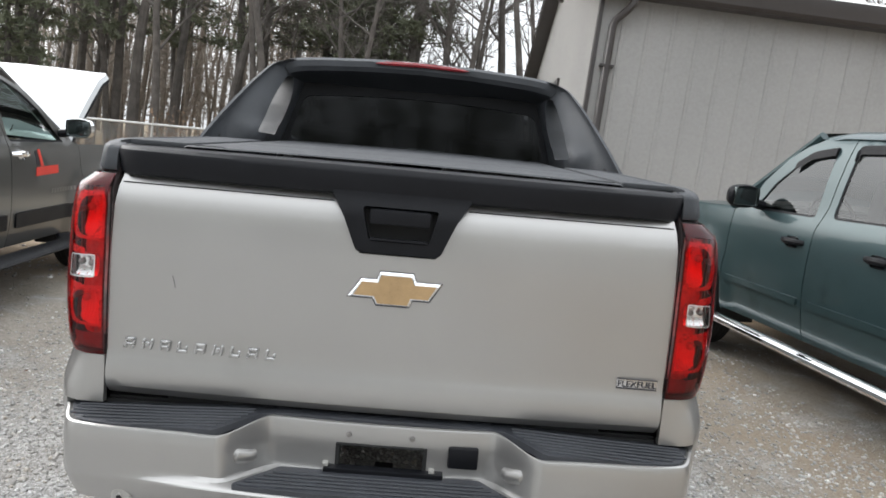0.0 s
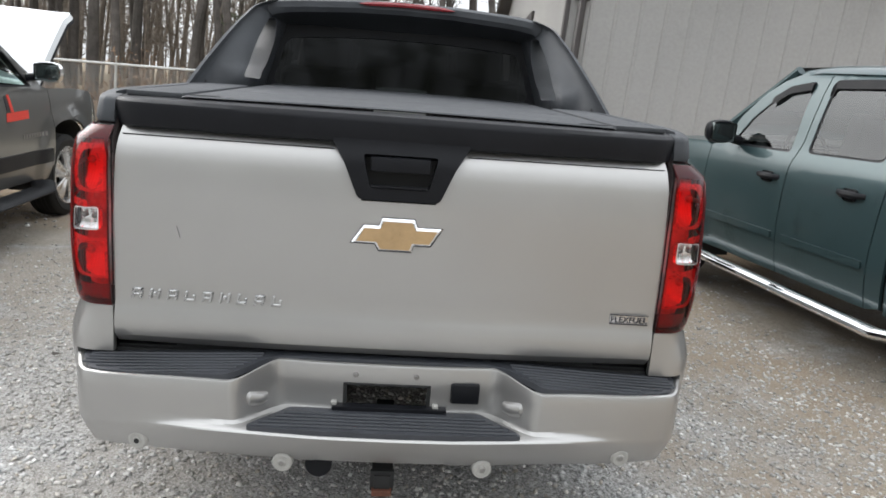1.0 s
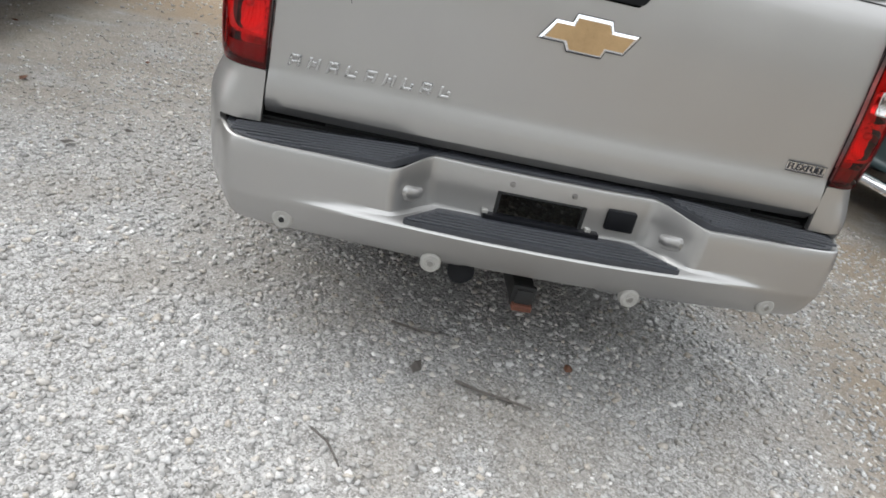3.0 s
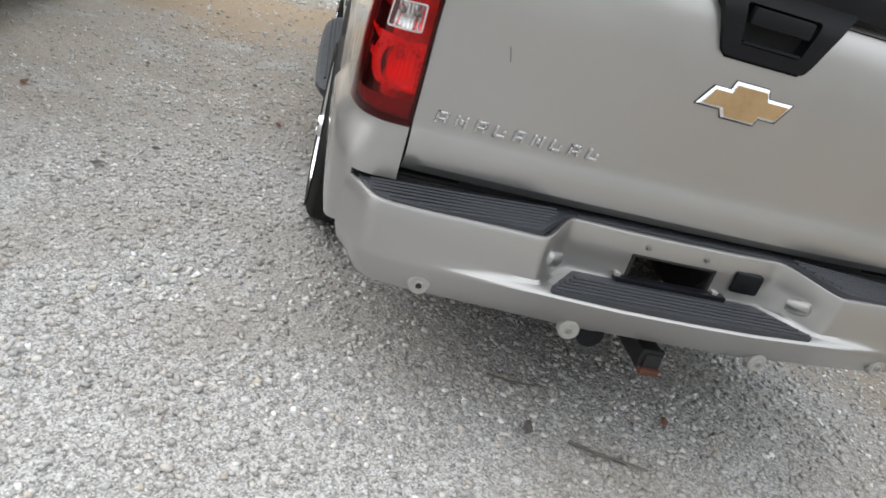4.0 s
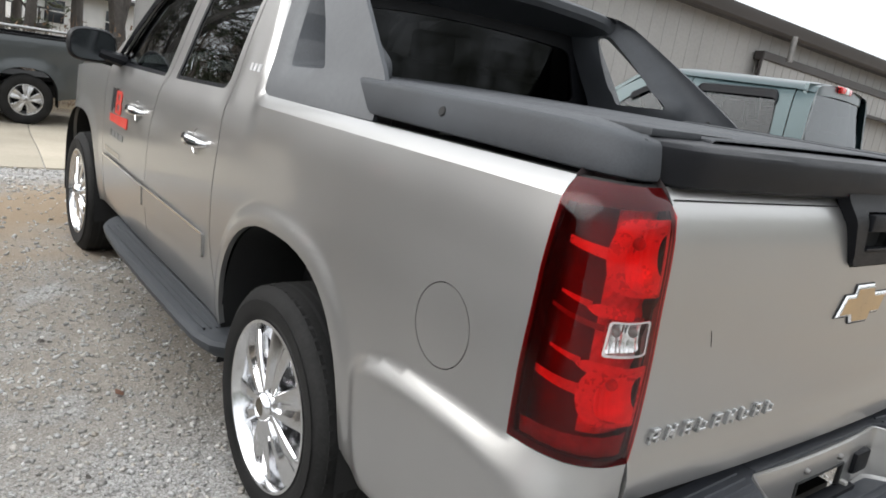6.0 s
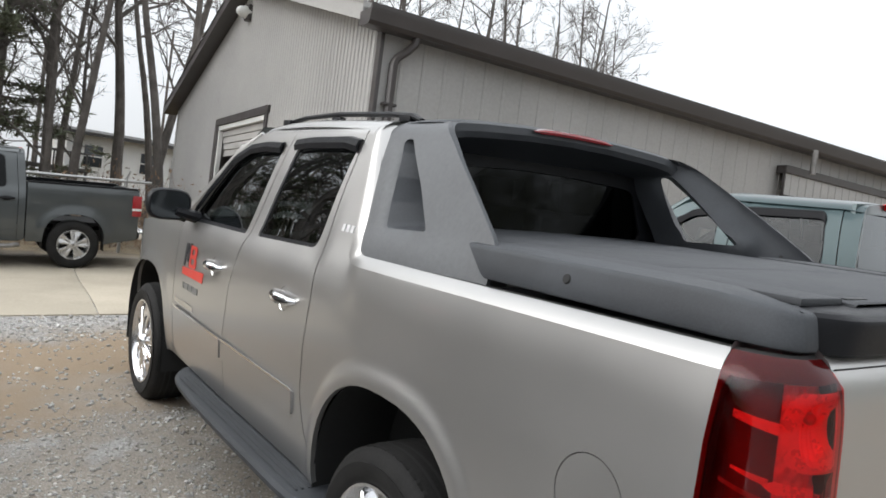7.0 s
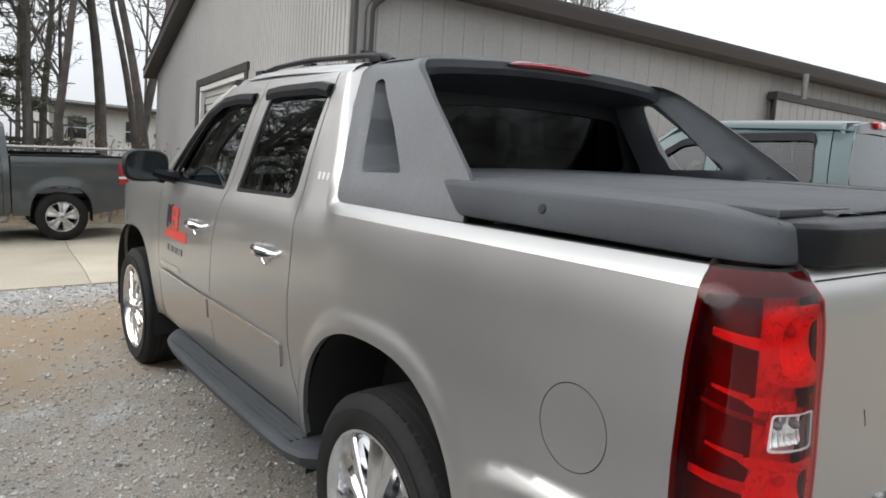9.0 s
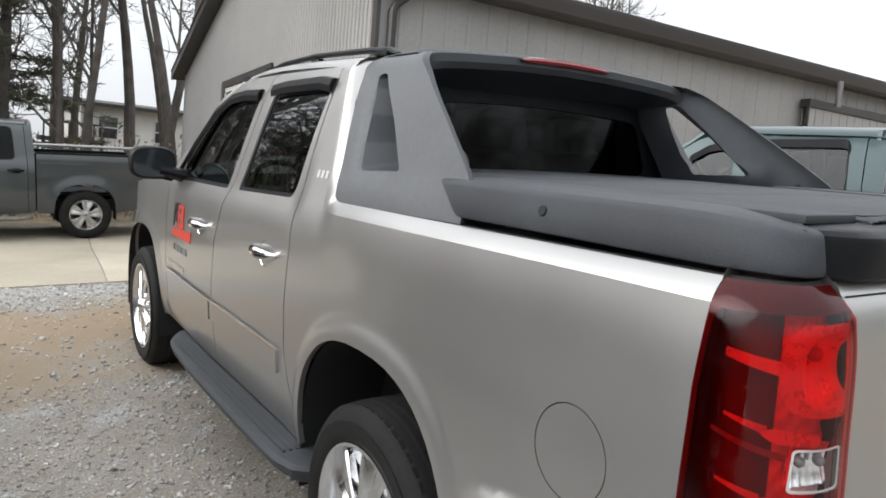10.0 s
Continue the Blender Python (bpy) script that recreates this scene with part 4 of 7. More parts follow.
# bed rail
rows = []
for s in [-0.072, -0.06, -0.04, -0.02, 0.0, 0.03, 0.06, 0.1, 0.14, 0.18, 0.25, 0.4, 0.6, 0.8, 0.9, 0.97, 1.02]:
    e = ease(0.08, 0.3, s)
    rows.append([(*plan_in(s if s < 0.8 else 0.8 + (s - 0.8) * (0.145 + 0.125 * (z - 1.388) / 0.088) / 0.22, d - 0.006 * ease(0.7, 0.95, s)), z + 0.016 * ease(0.0, 0.3, s) * ease(1.40, 1.45, z)) for d, z in ((0.11, 1.391), (0.078, 1.392), (0.069, 1.396), (0.066, 1.405), (0.0705, 1.43), (0.0755, 1.4535), (0.0785, 1.4615), (0.086, 1.4675), (0.115 + 0.03 * e, 1.473), (0.12 + 0.06 * e, 1.476), (0.12 + 0.06 * e, 1.40))])
rail = part("bed_rail", loft(rows, close_u=True, caps=True), CLAD, truck, "grey plastic bed rail")
h = lathe([(0.0, 0.0), (0.0, 0.011), (0.003, 0.013), (0.02, 0.013)], "x", 20)
h.transform(Matrix.Translation((-0.9385, 0.646, 1.443)) @ pose(0, 0, 0, 0, 14, 0))
part("tie_down_hole", h, DARK, rail)
part("rail_lid", boxed((-0.75, 0.61, 1.482), (0.165, 0.98, 0.016), 0.005), TONNEAU, rail)

# sail panel with its opening
SAIL_EDGE = [(0.942, 1.376), (0.946, 1.462), (1.0, 1.51), (1.09, 1.576), (1.21, 1.66), (1.385, 1.776), (1.515, 1.855), (1.575, 1.882), (1.66, 1.892), (1.892, 1.89)] + SAIL_FRONT[::-1] + [(1.6, 1.366)]
sail_hole = rounded([(1.738, 1.803), (1.668, 1.64), (1.598, 1.475), (1.33, 1.487), (1.464, 1.63), (1.685, 1.81)], [0.03, 0.2, 0.025, 0.02, 0.3, 0.03], 5)


def to_hole(u, v):
    """Distance of a place on the sail to the opening's edge."""
    near = 9.0
    for (a0, a1), (b0, b1) in zip(sail_hole, sail_hole[1:] + sail_hole[:1]):
        k = max(0.0, min(1.0, ((u - a0) * (b0 - a0) + (v - a1) * (b1 - a1)) / max(1e-9, (b0 - a0) ** 2 + (b1 - a1) ** 2)))
        near = min(near, math.hypot(a0 + (b0 - a0) * k - u, a1 + (b1 - a1) * k - v))
    return near


def scoop(u, v):
    """The skin rolls in towards the opening along its front edge."""
    return 0.02 * (1 - ease(-0.02, 0.045, to_hole(u, v))) * ease(0.05, 0.12, u - 1.33 - max(0.0, v - 1.487) * 1.1)


def sail_out(u, v, extra=0.0):
    return Vector((curve_at(SAIL_X, v) + extra + scoop(u, v), u, v))


SAIL_BACK = [(1.38, 0.942), (1.462, 0.946), (1.51, 1.0), (1.576, 1.09), (1.66, 1.21), (1.776, 1.385), (1.855, 1.515), (1.89, 1.60)]


def sail_back(v):
    return float(np.interp(v, [a for a, b in SAIL_BACK], [b for a, b in SAIL_BACK]))


def sail_in(u, v):
    """The inner face: thin at the rear edge, thick where the sail meets the cab; the opening runs slantwise to the rear."""
    e = u - sail_back(v)
    w = 1 - ease(0.0, 0.2, to_hole(u, v))
    deep = 0.014 + float(np.interp(v, (1.45, 1.86), (0.2, 0.13))) * ease(0.0, 0.46, e)
    return Vector((curve_at(SAIL_X, v) + deep, u - 0.1 * w, v + 0.035 * w * (1 - ease(1.5, 1.6, v)) * ease(1.38, 1.46, v)))


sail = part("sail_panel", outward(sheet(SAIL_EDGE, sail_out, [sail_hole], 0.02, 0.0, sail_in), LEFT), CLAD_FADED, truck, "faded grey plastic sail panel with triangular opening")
# inner faces and opening walls take the darker plastic: unfaded, and shade painted in
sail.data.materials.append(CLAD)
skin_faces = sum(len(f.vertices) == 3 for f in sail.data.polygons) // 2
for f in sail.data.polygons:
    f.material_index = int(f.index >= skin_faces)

mirrored = [quarter, fender, tail, rail, sail, board] + doors
for ob in list(truck.children):
    if ob.name.startswith(("inner_shell", "arch_liner")):
        mirrored.append(ob)
for ob in mirrored:
    mirror_x(ob)

# roof, header with the raised brake light
ROOF_Z = [(-0.768, 1.845), (-0.755, 1.862), (-0.725, 1.878), (-0.68, 1.89), (-0.6, 1.9), (-0.4, 1.912), (-0.2, 1.922), (0.0, 1.926)]
half = ROOF_Z + [(-x, z) for x, z in reversed(ROOF_Z[:-1])]
rows = []
for y in [1.896, 2.0, 2.3, 2.6, 2.9, 3.1, 3.25, 3.36]:
    dz = curve_at([(1.896, 0.0), (2.6, 0.018), (3.1, 0.0), (3.36, -0.035)], y)
    k = curve_at([(1.896, 1.0), (3.0, 1.0), (3.36, 0.94)], y)
    rows.append([(x * k, y, z + dz) for x, z in half])
roof = part("roof", loft(rows), SILVER, truck, flip=False)
for sx in (-1, 1):
    bm = bmesh.new()
    tube(bm, [(sx * 0.61, 1.86, 1.90), (sx * 0.61, 1.92, 1.92), (sx * 0.61, 2.1, 1.932), (sx * 0.61, 2.6, 1.946), (sx * 0.60, 3.0, 1.938), (sx * 0.59, 3.25, 1.915), (sx * 0.59, 3.3, 1.89)], [0.012, 0.016, 0.016, 0.015, 0.015, 0.015, 0.013], 8, True, (1.3, 0.8))
    rr = part("roof_rail", bm, BLACK_PLASTIC, truck, "black roof rail")
    for y in (1.97, 2.6, 3.2):
        part("rail_foot", boxed((sx * 0.61, y, 1.912), (0.04, 0.09, 0.04), 0.012), BLACK_PLASTIC, rr)

# header: the roof's plastic rear end over the window
HEAD = [(-0.685, 1.878, 1.575), (-0.66, 1.889, 1.58), (-0.60, 1.90, 1.585), (-0.5, 1.91, 1.594), (-0.25, 1.926, 1.61), (0.0, 1.931, 1.618)]
HEAD = HEAD + [(-x, z, y) for x, z, y in reversed(HEAD[:-1])]
rows = []
for t in range(8):
    row = []
    for x, z, y in HEAD:
        if t == 0:
            row.append((x * 0.985, 1.893, z - 0.008 * (abs(x) > 0.7)))
        elif t == 1:
            row.append((x, max(1.75, y + 0.1), z + 0.004))
        elif t == 2:
            row.append((x, y + 0.03, z + 0.002))
        elif t == 3:
            row.append((x * 0.995, y + 0.004, z - 0.012))
        elif t == 4:
            row.append((x * 0.985, y + 0.0, z - 0.04))
        elif t == 5:
            row.append((x * 0.96, y + 0.012, z - 0.062))
        elif t == 6:
            row.append((x * 0.92, y + 0.10, z - 0.085))
        else:
            row.append((x * 0.93, 1.84, min(z - 0.11, 1.785)))
    rows.append(row)
header = part("rear_header", loft(rows), CLAD, truck, "dark grey header over the rear window")
rows = []
for i in range(17):
    x = -0.235 + 0.47 * i / 16
    y = 1.612 + 0.006 * (1 - (x / 0.25) ** 2) - 0.006
    z = 1.915 - 0.010 * (x / 0.25) ** 2
    hh = 0.013 * (1 - abs(x / 0.24) ** 6) + 0.001
    rows.append([(x, y + 0.012, z + hh), (x, y - 0.006, z + hh * 0.7), (x, y - 0.01, z), (x, y - 0.006, z - hh * 0.7), (x, y + 0.012, z - hh)])
part("brake_light", loft(rows), mat("brake_lens", (0.24, 0.014, 0.02), 0.2, 0.0, 0.8, 0.2, 40.0, 300.0), header, "long red high brake light")
# bolts down each buttress
for sx in (-1, 1):
    for y, z in ((1.103, 1.491), (1.258, 1.613), (1.422, 1.736), (1.59, 1.846)):
        b = lathe([(-0.004, 0.0), (-0.004, 0.007), (0.0, 0.011), (0.012, 0.011)], "x", 12)
        if sx < 0:
            b.transform(Matrix.Diagonal((-1, 1, 1, 1)))
        b.transform(Matrix.Translation((sx * (0.001 - sail_in(y, z).x), y, z)))
        part("bolt", b, DARK, header)

# rear window
WIN = rounded([(-0.70, 1.462), (0.70, 1.462), (0.63, 1.745), (-0.63, 1.745)], 0.05, 5)


def win_at(x, z, extra=0.0):
    return Vector((x, 1.80 + 0.10 * (z - 1.46) + extra - 0.05 * (x / 0.65) ** 2, z + 0.03 * (1 - (x / 0.6) ** 2) * ease(1.5, 1.74, z)))


rw = part("rear_window", outward(sheet(WIN, win_at, (), 0.06, 0.0), BACK), PANE_DARK, truck, "dark privacy glass rear window")
rw.visible_shadow = False
part("window_frame", outward(sheet([(-0.78, 1.43), (0.78, 1.43), (0.70, 1.82), (-0.70, 1.82)], lambda u, v: win_at(u, v, -0.012), [rounded([(-0.675, 1.487), (0.675, 1.487), (0.61, 1.725), (-0.61, 1.725)], 0.05, 5)], 0.05, 0.03), BACK), BLACK_PLASTIC, rw)

# bed cover: three boards
for y0, y1 in ((0.095, 0.60), (0.605, 1.13), (1.135, 1.79)):
    rows = []
    for y in (y0, y0 + 0.006, (y0 + y1) / 2, y1 - 0.006, y1):
        e = 0.004 if y in (y0, y1) else 0.0
        rows.append([(x, y, z - e) for x, z in ((-0.665, 1.455), (-0.665, 1.480), (-0.655, 1.485), (-0.3, 1.489), (0.0, 1.491), (0.3, 1.489), (0.655, 1.485), (0.665, 1.480), (0.665, 1.455))])
    bc = part("bed_cover", loft(rows), TONNEAU, truck, "textured grey bed cover board")
    if y0 < 0.5:
        for sx in (-1, 1):
            part("latch", boxed((sx * 0.60, y0 + 0.035, 1.485), (0.09, 0.018, 0.006), 0.002), BLACK_PLASTIC, bc)

# screen, bonnet, nose
rows = []
for t in [0, 0.25, 0.5, 0.75, 1.0]:
    y, z, w = 3.36 + 0.80 * t, 1.885 - 0.60 * t - 0.03 * math.sin(math.pi * t) * -1, 0.69 + 0.12 * t
    rows.append([(x * w, y + 0.10 * (1 - x * x) * (0.3 + 0.7 * t), z + 0.03 * (1 - x * x)) for x in (-1, -0.7, -0.35, 0, 0.35, 0.7, 1)])
ws = part("windscreen", loft(rows), PANE_CLEAR, truck)
ws.visible_shadow = False
for sx in (-1, 1):
    bm = bmesh.new()
    tube(bm, [(sx * 0.70, 3.34, 1.845), (sx * 0.738, 3.5, 1.745), (sx * 0.80, 3.75, 1.54), (sx * 0.86, 4.05, 1.31)], [0.012, 0.036, 0.042, 0.05], 8, True, (0.8, 1.1))
    part("windscreen_pillar", bm, SILVER, truck)
rows = []
for y in [4.12, 4.3, 4.7, 5.1, 5.35, 5.48]:
    dz = curve_at([(4.12, 1.30), (4.6, 1.275), (5.1, 1.215), (5.35, 1.15), (5.48, 1.07)], y)
    w = curve_at([(4.12, 0.90), (5.0, 0.88), (5.48, 0.8)], y)
    rows.append([(x * w, y, dz + 0.03 * (1 - x * x)) for x in (-1, -0.8, -0.5, -0.2, 0, 0.2, 0.5, 0.8, 1)])
part("bonnet", loft(rows), SILVER, truck)
part("grille", boxed((0, 5.46, 0.98), (1.5, 0.08, 0.26), 0.03), BLACK_PLASTIC, truck)
part("front_bumper", boxed((0, 5.42, 0.62), (1.56, 0.22, 0.36), 0.07, None, 4), SILVER, truck)
for sx in (-1, 1):
    part("headlight", boxed((sx * 0.66, 5.38, 1.0), (0.26, 0.14, 0.24), 0.04), WHITE_CELL, truck)

# door mirrors
for sx in (-1, 1):
    arm = bmesh.new()
    tube(arm, [(sx * 0.93, 3.66, 1.325), (sx * 1.0, 3.66, 1.34), (sx * 1.06, 3.67, 1.355)], [0.05, 0.045, 0.04], 10, True, (1.2, 0.8))
    mi = part("door_mirror", arm, BLACK_PLASTIC, truck, "black plastic door mirror")
    bm = bmesh.new()
    rows = []
    for t, k in ((0.0, 0.90), (0.015, 0.98), (0.04, 1.0), (0.07, 0.92), (0.095, 0.7), (0.11, 0.4)):
        row = []
        for i in range(28):
            a = 2 * math.pi * i / 28
            c, s_ = math.cos(a), math.sin(a)
            row.append((sx * (1.10 + 0.125 * k * math.copysign(abs(c) ** 0.65, c)), 3.64 + t, 1.392 + 0.092 * k * math.copysign(abs(s_) ** 0.65, s_)))
        rows.append(row)
    part("mirror_housing", loft(rows, close_u=True, caps=True), BLACK_PLASTIC, mi)
    pts = [(sx * (1.10 + 0.108 * math.copysign(abs(math.cos(a)) ** 0.65, math.cos(a))), 3.6385, 1.392 + 0.077 * math.copysign(abs(math.sin(a)) ** 0.65, math.sin(a))) for a in [2 * math.pi * i / 28 for i in range(28)]]
    bm = bmesh.new()
    bm.faces.new([bm.verts.new(p) for p in pts])
    part("mirror_glass", outward(bm, BACK), mat("mirror_pane", (0.10, 0.11, 0.12), 0.05, 0.9, 0, 0.02), mi)

# rear bumper
BUMP = [(0.0, 0.0, -0.2), (0.2, 0.2, -0.196), (0.46, 0.46, -0.174), (0.62, 0.62, -0.159), (0.76, 0.76, -0.143), (0.86, 0.86, -0.124), (0.90, 0.898, -0.11), (0.93, 0.918, -0.088), (0.98, 0.940, -0.045), (1.03, 0.960, 0.003), (1.06, 0.974, 0.03)]
BX, BY = [(u, x) for u, x, y in BUMP], [(u, y) for u, x, y in BUMP]


def bump_at(u, d, z):
    a = abs(u)
    x, y = curve_at(BX, a), curve_at(BY, a)
    x0, y0 = curve_at(BX, a - 0.01 if a > 0.01 else 0.0), curve_at(BY, a - 0.01 if a > 0.01 else 0.0)
    x1, y1 = curve_at(BX, a + 0.01), curve_at(BY, a + 0.01)
    tx, ty = x1 - x0, y1 - y0
    q = math.hypot(tx, ty) or 1.0
    return Vector((math.copysign(1, u) * (x - ty / q * d), y + tx / q * d, z))


us = sorted({round(s * v, 4) for s in (-1, 1) for v in [i * 0.02 for i in range(0, 54)] + [0.30, 0.33, 0.355, 0.36, 0.37, 0.43, 0.45, 0.465, 1.055]})
rows = []
for u in us:
    a = abs(u)
    c = 1 - ease(0.345, 0.465, a)
    cl_ = 1 - ease(0.325, 0.455, a)
    k = 1 - ease(0.44, 0.78, a)
    endr = ease(0.97, 1.06, a)
    zt = 0.708 - 0.013 * ease(0.34, 0.47, a) - 0.012 * ease(0.5, 0.95, a)
    dt, db = 0.16 * c, 0.16 * cl_
    zl = 0.566
    rows.append([bump_at(u, dt + 0.05, zt - 0.012), bump_at(u, dt + 0.010, zt), bump_at(u, dt + 0.003, zt - 0.002), bump_at(u, dt, zt - 0.009), bump_at(u, dt - 0.004 * (1 - c), zt - 0.04 - 0.024 * c), bump_at(u, dt * 0.95 + db * 0.05 - 0.004 * (1 - c), 0.62), bump_at(u, db - 0.004 * (1 - cl_), zl + 0.016 - 0.014 * cl_), bump_at(u, db - 0.004, zl + 0.008 - 0.016 * cl_),
                 bump_at(u, db * 0.9 - 0.012 * k - 0.004 * (1 - k), zl - 0.002 - 0.006 * (1 - k) - 0.012 * cl_), bump_at(u, -0.004 - 0.014 * k + db * 0.05, zl - 0.004 - 0.012 * (1 - k)), bump_at(u, -0.004 - 0.0265 * k, zl - 0.0095 - 0.0125 * (1 - k)), bump_at(u, -0.004 - 0.0285 * k, zl - 0.011 - 0.012 * (1 - k)), bump_at(u, -0.004 - 0.0305 * k, zl - 0.0145 - 0.016 * (1 - k)), bump_at(u, -0.003 - 0.029 * k, zl - 0.020 - 0.018 * (1 - k)), bump_at(u, 0.0 - 0.022 * k, zl - 0.04 - 0.008 * (1 - k)), bump_at(u, 0.012 - 0.01 * k, 0.485), bump_at(u, 0.03, 0.447 + 0.02 * endr), bump_at(u, 0.05, 0.432 + 0.03 * endr + 0.018 * (1 - ease(0.15, 0.22, a))), bump_at(u, 0.12, 0.435 + 0.03 * endr + 0.018 * (1 - ease(0.15, 0.22, a)))])
skin_b = loft(rows)
cut = [f for f in skin_b.faces if abs(f.calc_center_median().x) < 0.13 and 0.566 < f.calc_center_median().z < 0.644 and f.calc_center_median().y > -0.08]
bmesh.ops.delete(skin_b, geom=cut, context="FACES")
bumper = part("rear_bumper", skin_b, SILVER, truck, "silver step bumper with a licence plate recess")
# upper and lower step pads
for sx in (-1, 1):
    edge = [(0.33, -0.012), (0.372, -0.03), (0.466, -0.152), (0.482, -0.159), (0.62, -0.146), (0.76, -0.13), (0.852, -0.112), (0.884, -0.096), (0.902, -0.074), (0.922, -0.036), (0.94, 0.004), (0.942, 0.03), (0.33, 0.03)]
    pad = part("step_pad", outward(sheet([(sx * x, y) for x, y in edge], lambda u, v: Vector((u, v, 0.712 - 0.024 * ease(0.36, 0.9, abs(u)))), (), 0.04, 0.02), (0, 0, 1)), STEP_PAD, bumper, "dark ribbed rubber step pad")
    for i in range(7):
        y = 0.0 - 0.022 * i
        x0 = 0.392 + 0.77 * max(0.0, -0.03 - y)
        x1 = max(x0 + 0.12, min(0.915, 0.945 - 0.5 * max(0.0, -y - 0.01) - 3.0 * max(0.0, -y - 0.075)))
        bm = bmesh.new()
        tube(bm, [(sx * x0, y, 0.7135 - 0.024 * ease(0.36, 0.9, x0)), (sx * (x0 + x1) / 2, y, 0.7135 - 0.024 * ease(0.36, 0.9, (x0 + x1) / 2)), (sx * x1, y, 0.7135 - 0.024 * ease(0.36, 0.9, x1))], 0.0042, 6)
        part("pad_rib", bm, STEP_PAD, pad)
part("step_pad", boxed((0, 0.008, 0.709), (0.66, 0.05, 0.012), 0.003), STEP_PAD, bumper)
low = part("step_pad", outward(sheet(rounded([(-0.30, -0.05), (0.30, -0.05), (0.405, -0.19), (0.405, -0.205), (0.2, -0.222), (0.0, -0.226), (-0.2, -0.222), (-0.405, -0.205), (-0.405, -0.19)], 0.008, 2), lambda u, v: Vector((u, v, 0.572 - 0.07 * (v + 0.21))), (), 0.03, 0.015), (0, 0, 1)), STEP_PAD, bumper, "dark ribbed rubber step pad")
for i in range(5):
    y = -0.10 - 0.024 * i
    w = 0.31 + 0.085 * i / 4
    bm = bmesh.new()
    tube(bm, [(-w, y, 0.574 - 0.07 * (y + 0.21)), (w, y, 0.574 - 0.07 * (y + 0.21))], 0.0045, 6)
    part("pad_rib", bm, STEP_PAD, low)
# plate recess, socket, lamps, bolts
bm = bmesh.new()
for cx, cz, sx_, sz_ in ((-0.132, 0.605, 0.012, 0.078), (0.132, 0.605, 0.012, 0.078), (0.0, 0.642, 0.276, 0.008), (0.0, 0.566, 0.276, 0.012)):
    box(bm, (cx, -0.036, cz), (sx_, 0.012, sz_), 0.002, None, 1)
part("plate_opening", bm, DARK, bumper, "black-edged empty licence plate opening")
part("plate_bracket", boxed((0.01, -0.05, 0.568), (0.36, 0.034, 0.015), 0.003), BLACK_PLASTIC, bumper, "bent black plate bracket")
for x in (-0.165, 0.155):
    part("bracket_clip", boxed((x, -0.048, 0.579), (0.018, 0.02, 0.012), 0.003), SENSOR, bumper)
part("trailer_socket", boxed((0.248, -0.036, 0.624), (0.092, 0.026, 0.066), 0.008), BLACK_PLASTIC, bumper, "black square trailer socket cover")
for x in (-0.1, 0.09):
    b = lathe([(-0.008, 0.0), (-0.008, 0.006), (0.0, 0.009), (0.01, 0.009)], "y", 10)
    b.transform(Matrix.Translation((x, -0.042, 0.674)))
    part("plate_bolt", b, STEEL, bumper)
for sx in (-1, 1):
    bm = bmesh.new()
    tube(bm, [(sx * 0.432, -0.115, 0.622), (sx * 0.41, -0.122, 0.617), (sx * 0.385, -0.108, 0.612), (sx * 0.37, -0.088, 0.61)], [0.022, 0.025, 0.025, 0.02], 12, True, (0.7, 0.95))
    part("plate_lamp", bm, SILVER, bumper, "small silver plate lamp")
for x, z in ((-0.735, 0.474), (-0.302, 0.441), (0.302, 0.441), (0.742, 0.474)):
    u = abs(x) * 1.005
    p = bump_at(math.copysign(u, x), 0.02, z)
    q = bump_at(math.copysign(u, x), -0.02, z) - p
    m = Matrix.Translation(p) @ q.to_track_quat("-Y", "Z").to_matrix().to_4x4()
    s1 = lathe([(-0.017, 0.0), (-0.017, 0.011), (-0.013, 0.013), (-0.014, 0.024), (-0.009, 0.03), (0.012, 0.031)], "y", 24)
    s1.transform(m)
    se = part("parking_sensor", s1, SENSOR, bumper, "round faded parking sensor")
    s2 = lathe([(-0.0185, 0.0), (-0.0185, 0.0075), (-0.017, 0.0085)], "y", 16)
    s2.transform(m)
    part("sensor_eye", s2, DARK if x < -0.5 else STEEL, se)

# underside
fill = bmesh.new()
box(fill, (0, 0.085, 0.69), (1.70, 0.07, 0.03), 0)
for sx in (-1, 1):
    box(fill, (sx * 0.52, 0.07, 0.64), (0.66, 0.08, 0.12), 0)
for sx in (-1, 1):
    box(fill, (sx * 0.85, 0.10, 0.63), (0.16, 0.14, 0.12), 0)
part("bumper_filler", fill, DARK, truck, smooth=False)
under = bmesh.new()
box(under, (0, 0.62, 1.02), (1.34, 1.16, 0.62), 0)
box(under, (0, 2.85, 0.62), (1.78, 2.0, 0.34), 0)
box(under, (0, 4.5, 0.8), (1.25, 1.7, 0.6), 0)
part("underbody", under, DARK, truck, smooth=False)
bm = bmesh.new()
for sx in (-1, 1):
    box(bm, (sx * 0.45, 3.1, 0.46), (0.09, 4.4, 0.15), 0.01)
part("frame_rail", bm, DARK, truck, smooth=False)
bm = bmesh.new()
tube(bm, [(-0.72, 1.233, 0.402), (-0.2, 1.233, 0.402), (-0.1, 1.233, 0.40), (0.1, 1.233, 0.40), (0.2, 1.233, 0.402), (0.72, 1.233, 0.402)], [0.05, 0.05, 0.14, 0.14, 0.05, 0.05], 12)
part("rear_axle", bm, DARK, truck)
hitch = part("hitch_receiver", boxed((0.0, 0.12, 0.362), (0.066, 0.50, 0.066), 0.006), DARK, truck, "black hitch receiver with a rusty mouth")
